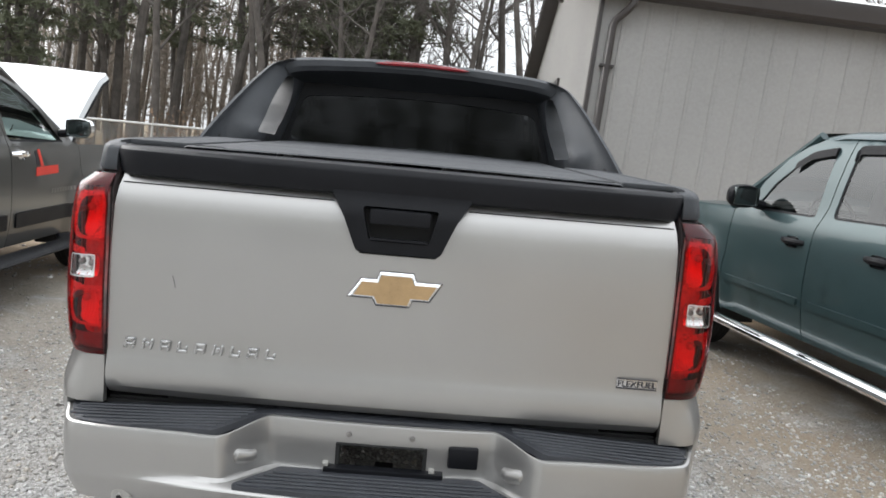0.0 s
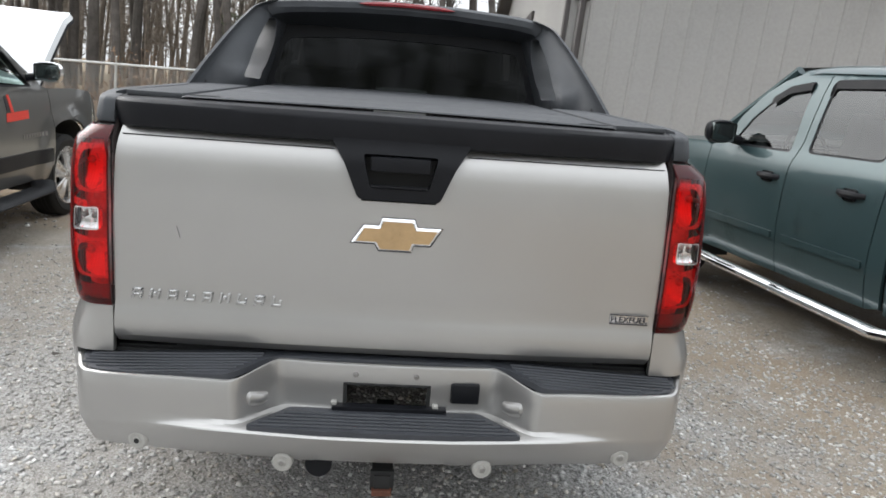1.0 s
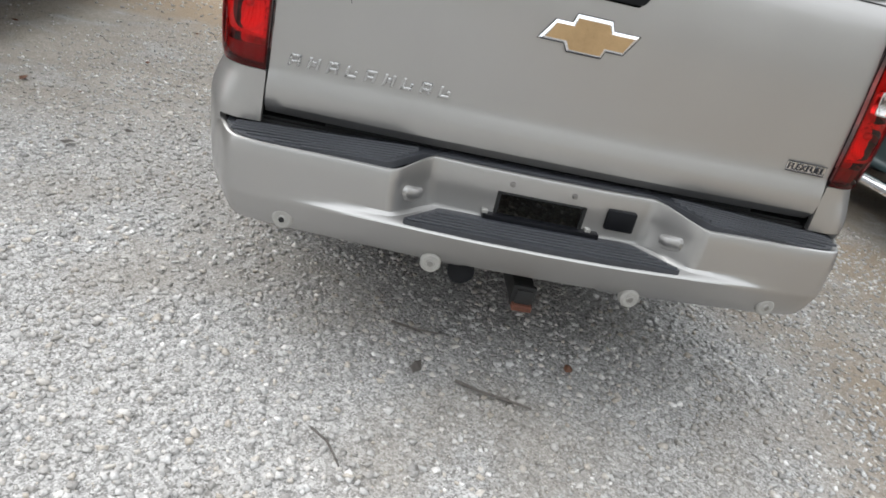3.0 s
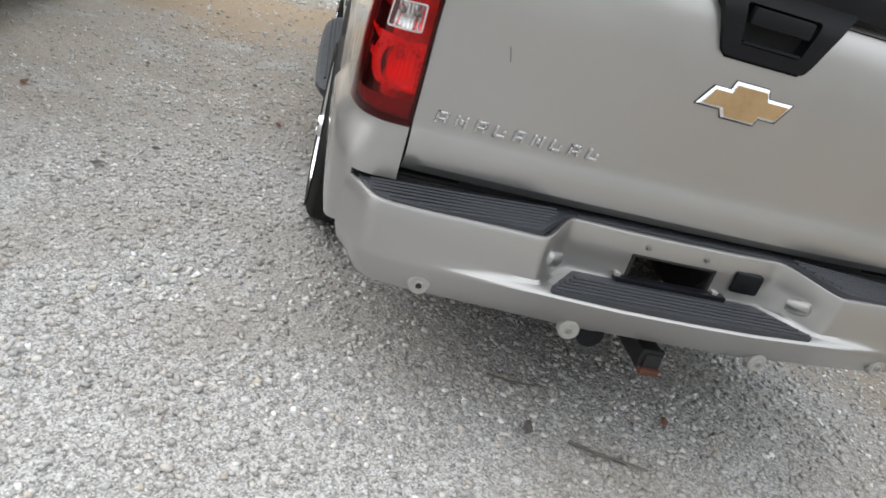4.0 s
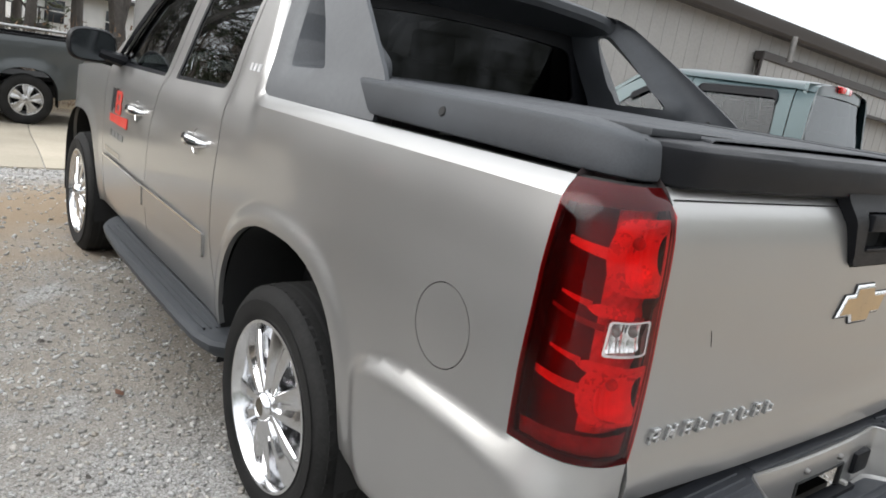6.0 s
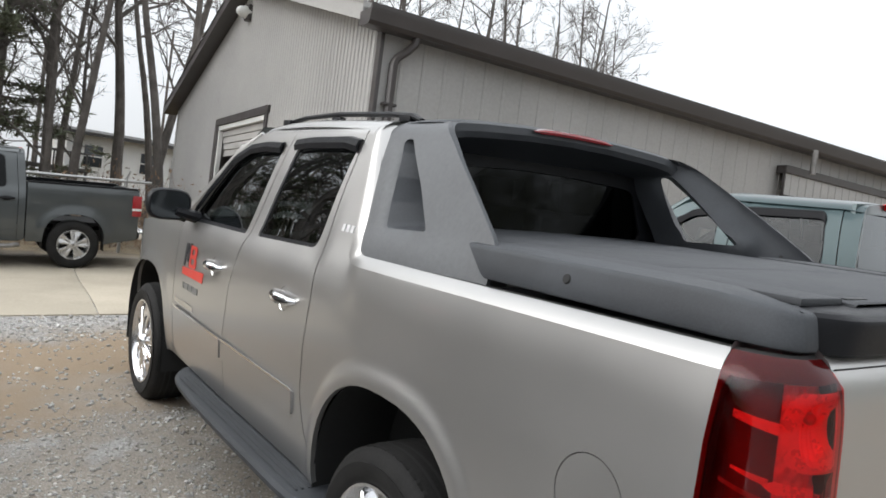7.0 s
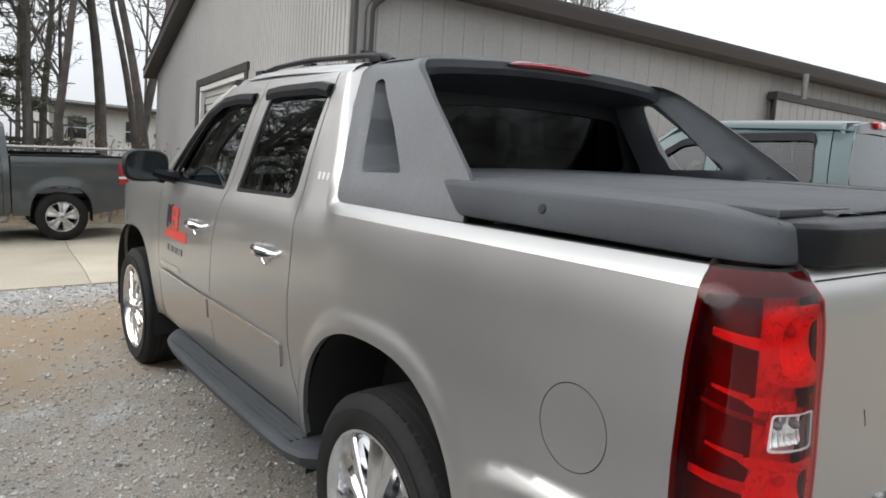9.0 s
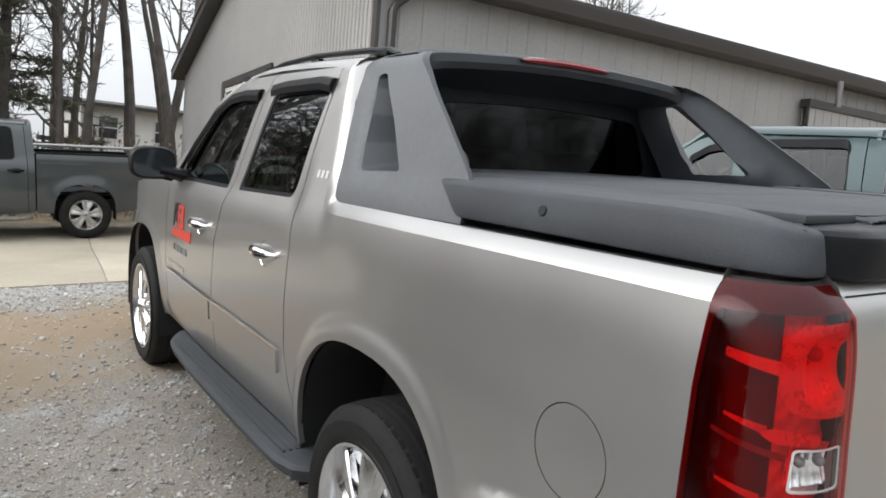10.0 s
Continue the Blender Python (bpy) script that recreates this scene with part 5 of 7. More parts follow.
part("hitch_mouth", boxed((0.0, -0.147, 0.367), (0.05, 0.008, 0.045), 0.002), DARK, hitch)
part("hitch_lip", boxed((0.0, -0.147, 0.334), (0.062, 0.03, 0.02), 0.004), RUST, hitch, "rusty lower lip")
part("hitch_collar", boxed((0.0, -0.13, 0.364), (0.074, 0.02, 0.07), 0.006), DARK, hitch)
part("hitch_tube", boxed((0, 0.14, 0.372), (1.0, 0.07, 0.07), 0.01), DARK, hitch)
bm = bmesh.new()
tube(bm, [(-0.20, -0.10, 0.40), (-0.20, 0.1, 0.40)], 0.035, 14)
tube(bm, [(-0.20, -0.115, 0.40), (-0.20, -0.10, 0.40)], 0.042, 14)
part("trailer_plug", bm, BLACK_PLASTIC, truck, "round trailer wiring plug")
bm = bmesh.new()
tube(bm, [(0.62, 0.3, 0.40), (0.62, 1.0, 0.42), (0.5, 1.6, 0.5)], 0.035, 12)
part("exhaust_pipe", bm, STEEL, truck)

# cabin
part("cabin_floor", boxed((0, 2.85, 0.84), (1.82, 1.95, 0.18), 0.02), CABIN, truck)
part("dashboard", boxed((0, 3.82, 1.12), (1.55, 0.35, 0.28), 0.06), CABIN, truck)
for x, y in ((-0.42, 2.75), (0.42, 2.75), (-0.42, 2.12), (0.42, 2.12)):
    st = part("seat", boxed((x, y + 0.22, 1.0), (0.52, 0.5, 0.16), 0.05, None, 3), SEAT, truck)
    part("seat_back", boxed((0, 0, 0), (0.5, 0.13, 0.58), 0.05, Matrix.Translation((x, y - 0.06, 1.30)) @ pose(0, 0, 0, 12), 3), SEAT, st)
    part("headrest", boxed((x, y - 0.13, 1.66), (0.27, 0.09, 0.17), 0.04, None, 3), SEAT, st)
bm = bmesh.new()
tube(bm, [(-0.42 + 0.19 * math.cos(2 * math.pi * i / 24), 3.48 + 0.07 * math.sin(2 * math.pi * i / 24), 1.25 + 0.175 * math.sin(2 * math.pi * i / 24)) for i in range(25)], 0.016, 8, False)
part("steering_wheel", bm, BLACK_PLASTIC, truck)

# ---- ground ----
def ground_z(x, y):
    """Height in the yard's own axes: the drive lies a little lower."""
    return -0.28 * ease(7.2, 12.5, y)


def on_yard(x, y, z=0.0):
    """A place of the yard in the world; far off the slope runs out level."""
    p = YARD @ Vector((x, y, ground_z(x, y) + z))
    far = PLUMB.x * (x - 70 * math.tanh(x / 70)) + PLUMB.y * (y - 70 * math.tanh(y / 70))
    return Vector((p.x, p.y, p.z - far))


def shear(ob):
    """Lets a long upright thing follow the slope and stay upright."""
    for o in (ob, *ob.children_recursive):
        if o.data:
            for v in o.data.vertices:
                v.co = Vector((v.co.x, v.co.y, v.co.z + PLUMB.x * 70 * math.tanh(v.co.x / 70) + PLUMB.y * 70 * math.tanh(v.co.y / 70)))
    return ob


def ground_material():
    m = bpy.data.materials.new("gravel_and_dirt")
    m.use_nodes = True
    nt = m.node_tree
    b = nt.nodes["Principled BSDF"]
    tc = nt.nodes.new("ShaderNodeTexCoord")

    def noise_node(scale, detail=5.0):
        k = nt.nodes.new("ShaderNodeTexNoise")
        k.inputs["Scale"].default_value, k.inputs["Detail"].default_value = scale, detail
        nt.links.new(tc.outputs["Object"], k.inputs["Vector"])
        return k

    def rng(src, a, b_, c=0.0, d=1.0):
        k = nt.nodes.new("ShaderNodeMapRange")
        k.interpolation_type = "SMOOTHSTEP"
        for key, v in (("From Min", a), ("From Max", b_), ("To Min", c), ("To Max", d)):
            k.inputs[key].default_value = v
        nt.links.new(src, k.inputs["Value"])
        return k.outputs["Result"]

    def math_node(op, a, b_):
        k = nt.nodes.new("ShaderNodeMath")
        k.operation = op
        for i, v in enumerate((a, b_)):
            if isinstance(v, (int, float)):
                k.inputs[i].default_value = v
            else:
                nt.links.new(v, k.inputs[i])
        return k.outputs[0]

    def blend(f, a, b_):
        k = nt.nodes.new("ShaderNodeMix")
        k.data_type = "RGBA"
        nt.links.new(f, k.inputs["Factor"])
        for key, v in (("A", a), ("B", b_)):
            if isinstance(v, tuple):
                k.inputs[key].default_value = (*v, 1)
            else:
                nt.links.new(v, k.inputs[key])
        return k.outputs["Result"]

    xyz = nt.nodes.new("ShaderNodeSeparateXYZ")
    nt.links.new(tc.outputs["Object"], xyz.inputs[0])
    stones = nt.nodes.new("ShaderNodeTexVoronoi")
    stones.inputs["Scale"].default_value = 70.0
    nt.links.new(tc.outputs["Object"], stones.inputs["Vector"])
    tone = nt.nodes.new("ShaderNodeSeparateColor")
    nt.links.new(stones.outputs["Color"], tone.inputs[0])
    grit = noise_node(220.0, 3.0)
    patch = noise_node(0.9, 6.0)
    patch2 = noise_node(2.6, 5.0)
    chips = nt.nodes.new("ShaderNodeTexVoronoi")
    chips.inputs["Scale"].default_value = 175.0
    nt.links.new(tc.outputs["Object"], chips.inputs["Vector"])
    chip_tone = nt.nodes.new("ShaderNodeSeparateColor")
    nt.links.new(chips.outputs["Color"], chip_tone.inputs[0])
    stone = blend(rng(tone.outputs[0], 0.0, 1.0), (0.19, 0.183, 0.172), (0.46, 0.449, 0.43))
    speck = blend(rng(chip_tone.outputs[1], 0.0, 1.0), (0.1, 0.098, 0.093), (0.62, 0.61, 0.597))
    stone = blend(rng(grit.outputs["Fac"], 0.3, 0.7, 0.25, 0.75), stone, speck)
    dirt = blend(rng(patch2.outputs["Fac"], 0.35, 0.68), (0.215, 0.187, 0.152), (0.315, 0.28, 0.237))
    crumb = blend(rng(chip_tone.outputs[2], 0.1, 0.9), (0.1, 0.086, 0.07), (0.46, 0.42, 0.365))
    dirt = blend(rng(grit.outputs["Fac"], 0.38, 0.62, 0.1, 0.75), dirt, crumb)
    clay = blend(rng(grit.outputs["Fac"], 0.35, 0.65), (0.235, 0.17, 0.108), (0.325, 0.25, 0.17))
    # broken bands of dirt and clay towards the drive, brown ground off to both sides
    wob = math_node("MULTIPLY_ADD", patch.outputs["Fac"], 3.2)
    nt.nodes[-1].inputs[2].default_value = -1.6
    yy = math_node("ADD", xyz.outputs["Y"], wob)
    band = math_node("MULTIPLY", rng(yy, 3.9, 4.9), rng(yy, 6.1, 6.7, 1.0, 0.0))
    near = math_node("MULTIPLY", rng(yy, 0.4, 2.6), 0.9)
    west = rng(xyz.outputs["X"], -1.9, -3.0)
    east = rng(math_node("ADD", xyz.outputs["X"], math_node("MULTIPLY", wob, 0.7)), 0.7, 2.0)
    west = math_node("MULTIPLY", west, rng(yy, -0.2, 1.6))
    fade = math_node("MAXIMUM", math_node("MAXIMUM", near, west), east)
    fade = math_node("MAXIMUM", fade, math_node("MULTIPLY", rng(patch.outputs["Fac"], 0.5, 0.66), 0.5))
    fade = math_node("MULTIPLY", fade, rng(yy, 6.5, 7.2, 1.0, 0.15))
    fade = math_node("MULTIPLY", fade, rng(patch2.outputs["Fac"], 0.25, 0.5))
    col = blend(fade, stone, dirt)
    col = blend(math_node("MULTIPLY", band, 0.85), col, clay)
    col = blend(math_node("MULTIPLY", math_node("MULTIPLY", east, rng(patch.outputs["Fac"], 0.3, 0.6)), 0.5), col, clay)
    far = rng(xyz.outputs["Y"], 13.0, 15.5)
    straw = blend(rng(patch2.outputs["Fac"], 0.35, 0.65), (0.13, 0.10, 0.065), (0.24, 0.19, 0.12))
    col = blend(far, col, straw)
    nt.links.new(col, b.inputs["Base Color"])
    b.inputs["Roughness"].default_value = 0.92
    b.inputs["Specular IOR Level"].default_value = 0.25
    h = math_node("ADD", math_node("MULTIPLY", rng(stones.outputs["Distance"], 0.0, 0.7, 1.0, 0.0), 0.6), math_node("MULTIPLY", chip_tone.outputs[0], 0.6))
    bu = nt.nodes.new("ShaderNodeBump")
    bu.inputs["Strength"].default_value, bu.inputs["Distance"].default_value = 0.7, 0.006
    nt.links.new(h, bu.inputs["Height"])
    nt.links.new(bu.outputs["Normal"], b.inputs["Normal"])
    return m


ys = [-400, -100, -30, -10] + [-6 + 0.5 * i for i in range(60)] + [26, 32, 45, 80, 200, 700]
xs = [-700, -120, -40] + [-14 + 0.5 * i for i in range(64)] + [20, 30, 60, 200, 700]
ground = part("ground", outward(loft([[on_yard(x, y) for x in xs] for y in ys]), (0, 0, 1)), ground_material(), None)
tagged(ground, "grey gravel yard with brown dirt patches", "ground", kind="structure")

# concrete drive in cast panels
CONCRETE = mat("pale_concrete", (0.385, 0.34, 0.267), 0.85, 0.0, 0.0, 0.14, 0.8, 30.0, 0.3, 120.0, spec=0.3, tint=(0.425, 0.38, 0.305))
drive = thing("road", "pale concrete drive in cast panels", "driveway", kind="structure")
drive.matrix_world = YARD
edges_x = [-26.0, -20.0, -15.0, -10.0, -5.4, -0.77, 1.6]
for x0, x1 in zip(edges_x, edges_x[1:]):
    rows = []
    for i in range(9):
        y = 7.32 + 6.6 * i / 8
        sk = 0.1 * (y - 7.3)
        z = ground_z(0, y) + 0.012
        a, b = x0 + 0.006 + (sk if x0 > -25 else 0), x1 - 0.006 + (sk if x1 < 1.5 else 0)
        rows.append([(a, y, z - 0.1), (a, y, z - 0.004), (a + 0.01, y, z), (b - 0.01, y, z), (b, y, z - 0.004), (b, y, z - 0.1)])
    part("concrete_panel", loft(rows, caps=True), CONCRETE, drive)

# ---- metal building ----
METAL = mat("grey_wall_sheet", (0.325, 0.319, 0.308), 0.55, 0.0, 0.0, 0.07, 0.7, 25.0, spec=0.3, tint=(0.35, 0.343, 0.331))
ROOF_METAL = mat("roof_sheet", (0.55, 0.55, 0.54), 0.4, 0.3, 0.0, 0.08, 1.0, 20.0)
TRIM = mat("brown_trim", (0.042, 0.036, 0.035), 0.5, 0.0, 0.2, 0.15, 3.0, 40.0)
DOOR_PAINT = mat("dusty_door_paint", (0.4, 0.39, 0.375), 0.5, 0.0, 0.1, 0.12, 3.0, 40.0)
WHITE_TRIM = mat("white_door_paint", (0.62, 0.62, 0.60), 0.45, 0.0, 0.1, 0.08, 3.0, 40.0)
W = (YARD.to_3x3() @ Vector((math.cos(-0.0736), math.sin(-0.0736), 0))) * Vector((1, 1, 0))
W.normalize()
G = Vector((-W.y, W.x, 0))
BASE_Z = (YARD @ Vector((1.857, 6.8145, 0))).z
CORNER = (YARD @ Vector((1.857, 6.8145, 0))) * Vector((1, 1, 0))
DEEP = 11.84
RAKE = [(0.0, 3.6), (DEEP / 2, 5.36), (DEEP, 3.6)]
first_built = len(scene.objects)


def rake_z(s):
    return RAKE[0][1] + (RAKE[1][1] - RAKE[0][1]) * s / RAKE[1][0] if s < RAKE[1][0] else RAKE[1][1] + (RAKE[2][1] - RAKE[1][1]) * (s - RAKE[1][0]) / (RAKE[2][0] - RAKE[1][0])


def ribbed(o, d, out, s0, s1, top, foot, pitch, rib, depth):
    """A sheet with standing ribs along d, from foot(s) up to top(s)."""
    bm = bmesh.new()
    prof = []
    s = s0
    while s < s1 - 1e-6:
        for ds, dp in ((0, 0), (pitch - rib * 1.6, 0), (pitch - rib * 1.3, depth), (pitch - rib * 0.3, depth)):
            if s + ds <= s1:
                prof.append((s + ds, dp))
        s += pitch
    prof.append((s1, 0))
    prev = None
    for s, dp in prof:
        p = o + d * s + out * dp
        a, b = bm.verts.new((p.x, p.y, foot(s))), bm.verts.new((p.x, p.y, top(s)))
        if prev:
            bm.faces.new((prev[0], a, b, prev[1]))
        prev = (a, b)
    return bm


DOOR_S = (4.2, 7.38, 2.84)
FOOT = -0.75
wall = part("wall_west", ribbed(CORNER, G, -W, 0.0, DEEP, lambda s: rake_z(s), lambda s: DOOR_S[2] if DOOR_S[0] < s < DOOR_S[1] else FOOT, 0.118, 0.035, 0.014), METAL, None, smooth=False)
tagged(wall, "grey ribbed metal gable wall of the workshop", "wall", kind="structure")
wall2 = part("wall_south", ribbed(CORNER, W, -G, 0.0, 26.0, lambda s: 3.58, lambda s: FOOT, 0.305, 0.03, 0.010), METAL, None, smooth=False)
tagged(wall2, "grey ribbed metal side wall of the workshop", "wall", kind="structure")
bm = bmesh.new()
pts = [CORNER + W * 25.9 + G * 0.1, CORNER + W * 25.9 + G * (DEEP - 0.02), CORNER + W * 0.12 + G * (DEEP - 0.02)]
for p, r in zip(pts, pts[1:]):
    bm.faces.new([bm.verts.new((p.x, p.y, FOOT)), bm.verts.new((r.x, r.y, FOOT)), bm.verts.new((r.x, r.y, 3.58)), bm.verts.new((p.x, p.y, 3.58))])
tagged(part("wall_north", bm, METAL, None, smooth=False), "plain metal rear walls of the workshop", "wall", kind="structure")
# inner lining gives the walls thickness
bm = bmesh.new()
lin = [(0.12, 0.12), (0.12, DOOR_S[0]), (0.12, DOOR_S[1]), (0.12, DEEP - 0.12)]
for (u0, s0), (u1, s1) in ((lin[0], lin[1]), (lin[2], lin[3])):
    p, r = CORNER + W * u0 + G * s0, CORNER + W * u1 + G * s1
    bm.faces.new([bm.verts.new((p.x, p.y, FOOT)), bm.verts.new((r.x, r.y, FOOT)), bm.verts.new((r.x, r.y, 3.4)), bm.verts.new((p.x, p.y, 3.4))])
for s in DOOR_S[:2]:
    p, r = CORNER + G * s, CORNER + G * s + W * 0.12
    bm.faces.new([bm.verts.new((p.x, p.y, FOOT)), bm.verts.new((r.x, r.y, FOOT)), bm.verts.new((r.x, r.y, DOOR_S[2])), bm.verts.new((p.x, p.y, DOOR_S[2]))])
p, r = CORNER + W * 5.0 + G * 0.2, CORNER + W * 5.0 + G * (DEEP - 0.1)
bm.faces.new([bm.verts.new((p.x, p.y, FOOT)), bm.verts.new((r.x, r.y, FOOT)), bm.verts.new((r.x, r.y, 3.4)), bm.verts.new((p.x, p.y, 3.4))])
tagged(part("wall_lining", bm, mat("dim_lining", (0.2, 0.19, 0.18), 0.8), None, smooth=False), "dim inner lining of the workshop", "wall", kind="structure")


def obox(o, s, u, z, ls, lu, lz, bevel=0.004):
    """A box in the building's axes: s along the gable, u along the side wall."""
    p = o + G * s + W * u
    return boxed((0, 0, 0), (lu, ls, lz), bevel, Matrix.Translation((p.x, p.y, z)) @ Matrix(((W.x, G.x, 0, 0), (W.y, G.y, 0, 0), (0, 0, 1, 0), (0, 0, 0, 1))), 1)


# roof: two sheets with ribs, rake trim and gutter
roof_b = thing("roof", "pale ribbed metal roof with brown edges", "roof", kind="structure")
for (s0, z0), (s1, z1), nm in (((-0.32, 3.5), RAKE[1], "roof_sheet"), (RAKE[1], (DEEP + 0.4, 3.48), "roof_sheet")):
    rows = []
    u = -0.3
    prof = []
    while u < 26.2:
        prof += [(u, 0.0), (u + 0.20, 0.0), (u + 0.225, 0.025), (u + 0.26, 0.025)]
        u += 0.305
    for s, z in ((s0, z0), (s1, z1)):
        rows.append([tuple(Vector((*(CORNER + G * s + W * u_).xy, z + 0.06 + h_))) for u_, h_ in prof])
    part(nm, outward(loft(rows), (0, 0, 1)), ROOF_METAL, roof_b, smooth=False)
    rows = []
    near_side = s0 < 0
    ends = ((-0.05, 3.585), (s1, z1)) if near_side else ((s0, z0), (s1, z1))
    for s, z in ends:
        p0 = CORNER + G * s - W * 0.32
        p1 = CORNER + G * s + W * 0.02
        rows.append([(p0.x, p0.y, z + 0.15), (p0.x, p0.y, z - 0.10), (p1.x, p1.y, z - 0.07), (p1.x, p1.y, z + 0.05)])
    part("rake_trim", loft(rows, close_u=True, caps=True), METAL if near_side else TRIM, roof_b, "grey rake flashing" if near_side else "brown rake board")
    rows = []
    for s, z in ends:
        p0 = CORNER + G * s - W * 0.34
        p1 = CORNER + G * s - W * 0.14
        rows.append([(p0.x, p0.y, z + 0.11), (p1.x, p1.y, z + 0.125), (p1.x, p1.y, z + 0.10)])
    part("rake_cap", loft(rows, close_u=True, caps=True), ROOF_METAL if near_side else TRIM, roof_b)
rows = []
for u in (-0.33, 26.0):
    row = []
    for ds, z in ((-0.02, 3.58), (-0.02, 3.42), (-0.16, 3.40), (-0.27, 3.405), (-0.305, 3.445), (-0.315, 3.51), (-0.335, 3.58), (-0.335, 3.635), (-0.315, 3.64), (-0.295, 3.58)):
        p = CORNER + G * ds + W * u
        row.append((p.x, p.y, z))
    rows.append(row)
part("gutter", loft(rows, close_u=True, caps=True), TRIM, roof_b, "brown metal gutter")
dsp = thing("downspout", "brown metal downspout at the building corner", "downspout")
bm = bmesh.new()


def bp(s, u, z):
    p = CORNER + G * s + W * u
    return (p.x, p.y, z)


tube(bm, [bp(-0.2, 0.34, 3.41), bp(-0.2, 0.33, 3.33), bp(-0.16, 0.27, 3.25), bp(-0.08, 0.18, 3.16), bp(-0.06, 0.15, 3.08), bp(-0.06, 0.15, 2.0), bp(-0.06, 0.15, -0.3)], 0.06, 8, True, (1.0, 0.8))
part("pipe", bm, TRIM, dsp)
for z in (2.6, 1.2):
    part("strap", obox(CORNER, -0.06, 0.15, z, 0.1, 0.17, 0.03), TRIM, dsp)
ct = part("trim", obox(CORNER, 0.03, -0.012, 1.4, 0.12, 0.05, 4.3), TRIM, None)
tagged(ct, "dark corner trim of the metal building", "trim", kind="structure")
ct = part("trim", obox(CORNER, DEEP, -0.012, 1.4, 0.10, 0.05, 4.2), METAL, None)
tagged(ct, "pale far corner trim of the metal building", "trim", kind="structure")

# roller door, half open
door = thing("door_1", "grey roller door pulled half up in a dark frame", "garage door", kind="structure")
for s, ls in ((DOOR_S[0] - 0.04, 0.14), (DOOR_S[1] + 0.10, 0.24)):
    part("door_frame", obox(CORNER, s, -0.02, 1.07, ls, 0.05, 3.6), TRIM, door)
part("door_frame", obox(CORNER, (DOOR_S[0] + DOOR_S[1]) / 2 + 0.02, -0.022, DOOR_S[2] + 0.03, DOOR_S[1] - DOOR_S[0] + 0.3, 0.06, 0.14), TRIM, door)
part("door_jamb", obox(CORNER, DOOR_S[1] - 0.07, 0.02, 1.0, 0.10, 0.08, 3.4), WHITE_TRIM, door)
part("door_jamb", obox(CORNER, (DOOR_S[0] + DOOR_S[1]) / 2, 0.02, DOOR_S[2] - 0.09, DOOR_S[1] - DOOR_S[0] - 0.02, 0.08, 0.09), WHITE_TRIM, door)
for i in range(4):
    part("door_slat", obox(CORNER, (DOOR_S[0] + DOOR_S[1]) / 2, 0.07 + 0.02 * i, DOOR_S[2] - 0.2 - 0.13 * i, DOOR_S[1] - DOOR_S[0] - 0.12, 0.03, 0.124, 0.008), DOOR_PAINT, door)
# lamp on the gable
lampw = thing("wall_lamp", "dusk lamp with a dark hood on the gable", "lamp")
p = CORNER + G * 6.0 - W * 0.09
part("lamp_back", boxed((p.x + 0.05, p.y, 4.85), (0.12, 0.22, 0.30), 0.03), TRIM, lampw)
bm = lathe([(-0.16, 0.0), (-0.16, 0.05), (-0.12, 0.09), (0.0, 0.12), (0.1, 0.11), (0.12, 0.0)], "x", 20)
bm.transform(Matrix.Translation((p.x - 0.02, p.y, 4.85)))
part("lamp_shade", bm, WHITE_TRIM, lampw)
# flat ribbed panel on a track further along, like a sliding door
wall_panel = thing("awning", "flat ribbed panel on a dark track, close to the wall", "awning")
part("fascia", obox(CORNER, -0.13, 11.65, 3.03, 0.2, 7.8, 0.14, 0.01), TRIM, wall_panel)
bm = ribbed(CORNER - G * 0.2, W, -G, 7.76, 15.5, lambda s: 2.96, lambda s: 2.58, 0.23, 0.03, 0.014)
part("awning_skirt", bm, METAL, wall_panel, smooth=False)
part("awning_end", obox(CORNER, -0.19, 7.76, 2.78, 0.05, 0.03, 0.38), TRIM, wall_panel)
part("lower_rail", obox(CORNER, -0.19, 11.65, 2.56, 0.08, 7.8, 0.06), TRIM, wall_panel)
for u in (7.8, 11.65, 15.45):
    part("bracket", obox(CORNER, -0.09, u, 2.52, 0.12, 0.06, 0.08), TRIM, wall_panel)
vent = thing("vent_pipe", "short vent pipe at the roof edge", "vent pipe")
bm = bmesh.new()
tube(bm, [bp(-0.42, 8.2, 3.0), bp(-0.42, 8.2, 3.42)], 0.05, 10)
part("pipe", bm, STEEL, vent)

for ob in scene.objects[first_built:]:
    if ob.parent is None:
        ob.location.z += BASE_Z

# ---- fence ----
GALV = mat("galvanised_steel", (0.45, 0.45, 0.44), 0.45, 0.6, 0.0, 0.15, 4.0, 60.0)
fence = thing("fence", "chain-link fence with a galvanised top rail", "fence")
FY = 15.0
for i in range(-12, 4):
    x = -6.5 + 2.47 * i
    if x > 1.4:
        continue
    bm = bmesh.new()
    tube(bm, [(x, FY, -0.4), (x, FY, 1.24), (x, FY, 1.26)], 0.032, 8)
    tube(bm, [(x, FY, 1.24), (x + 0.04, FY - 0.1, 1.4)], 0.018, 6)
    part("post", bm, GALV, fence)
bm = bmesh.new()
tube(bm, [(-38, FY, 1.19), (1.4, FY, 1.19)], 0.03, 8)
part("top_rail", bm, GALV, fence)
verts, faces = [], []
for sgn in (-1, 1):
    x = -37.5
    while x < 1.4:
        a, b = x, x + sgn * 1.5
        k = len(verts)
        verts += [(a - 0.003, FY, -0.3), (a + 0.003, FY, -0.3), (b + 0.003, FY + 0.004 * sgn, 1.18), (b - 0.003, FY + 0.004 * sgn, 1.18)]
        faces.append((k, k + 1, k + 2, k + 3))
        x += 0.07
mesh_ob = raw("chain_link", verts, faces, GALV, fence, smooth=False)
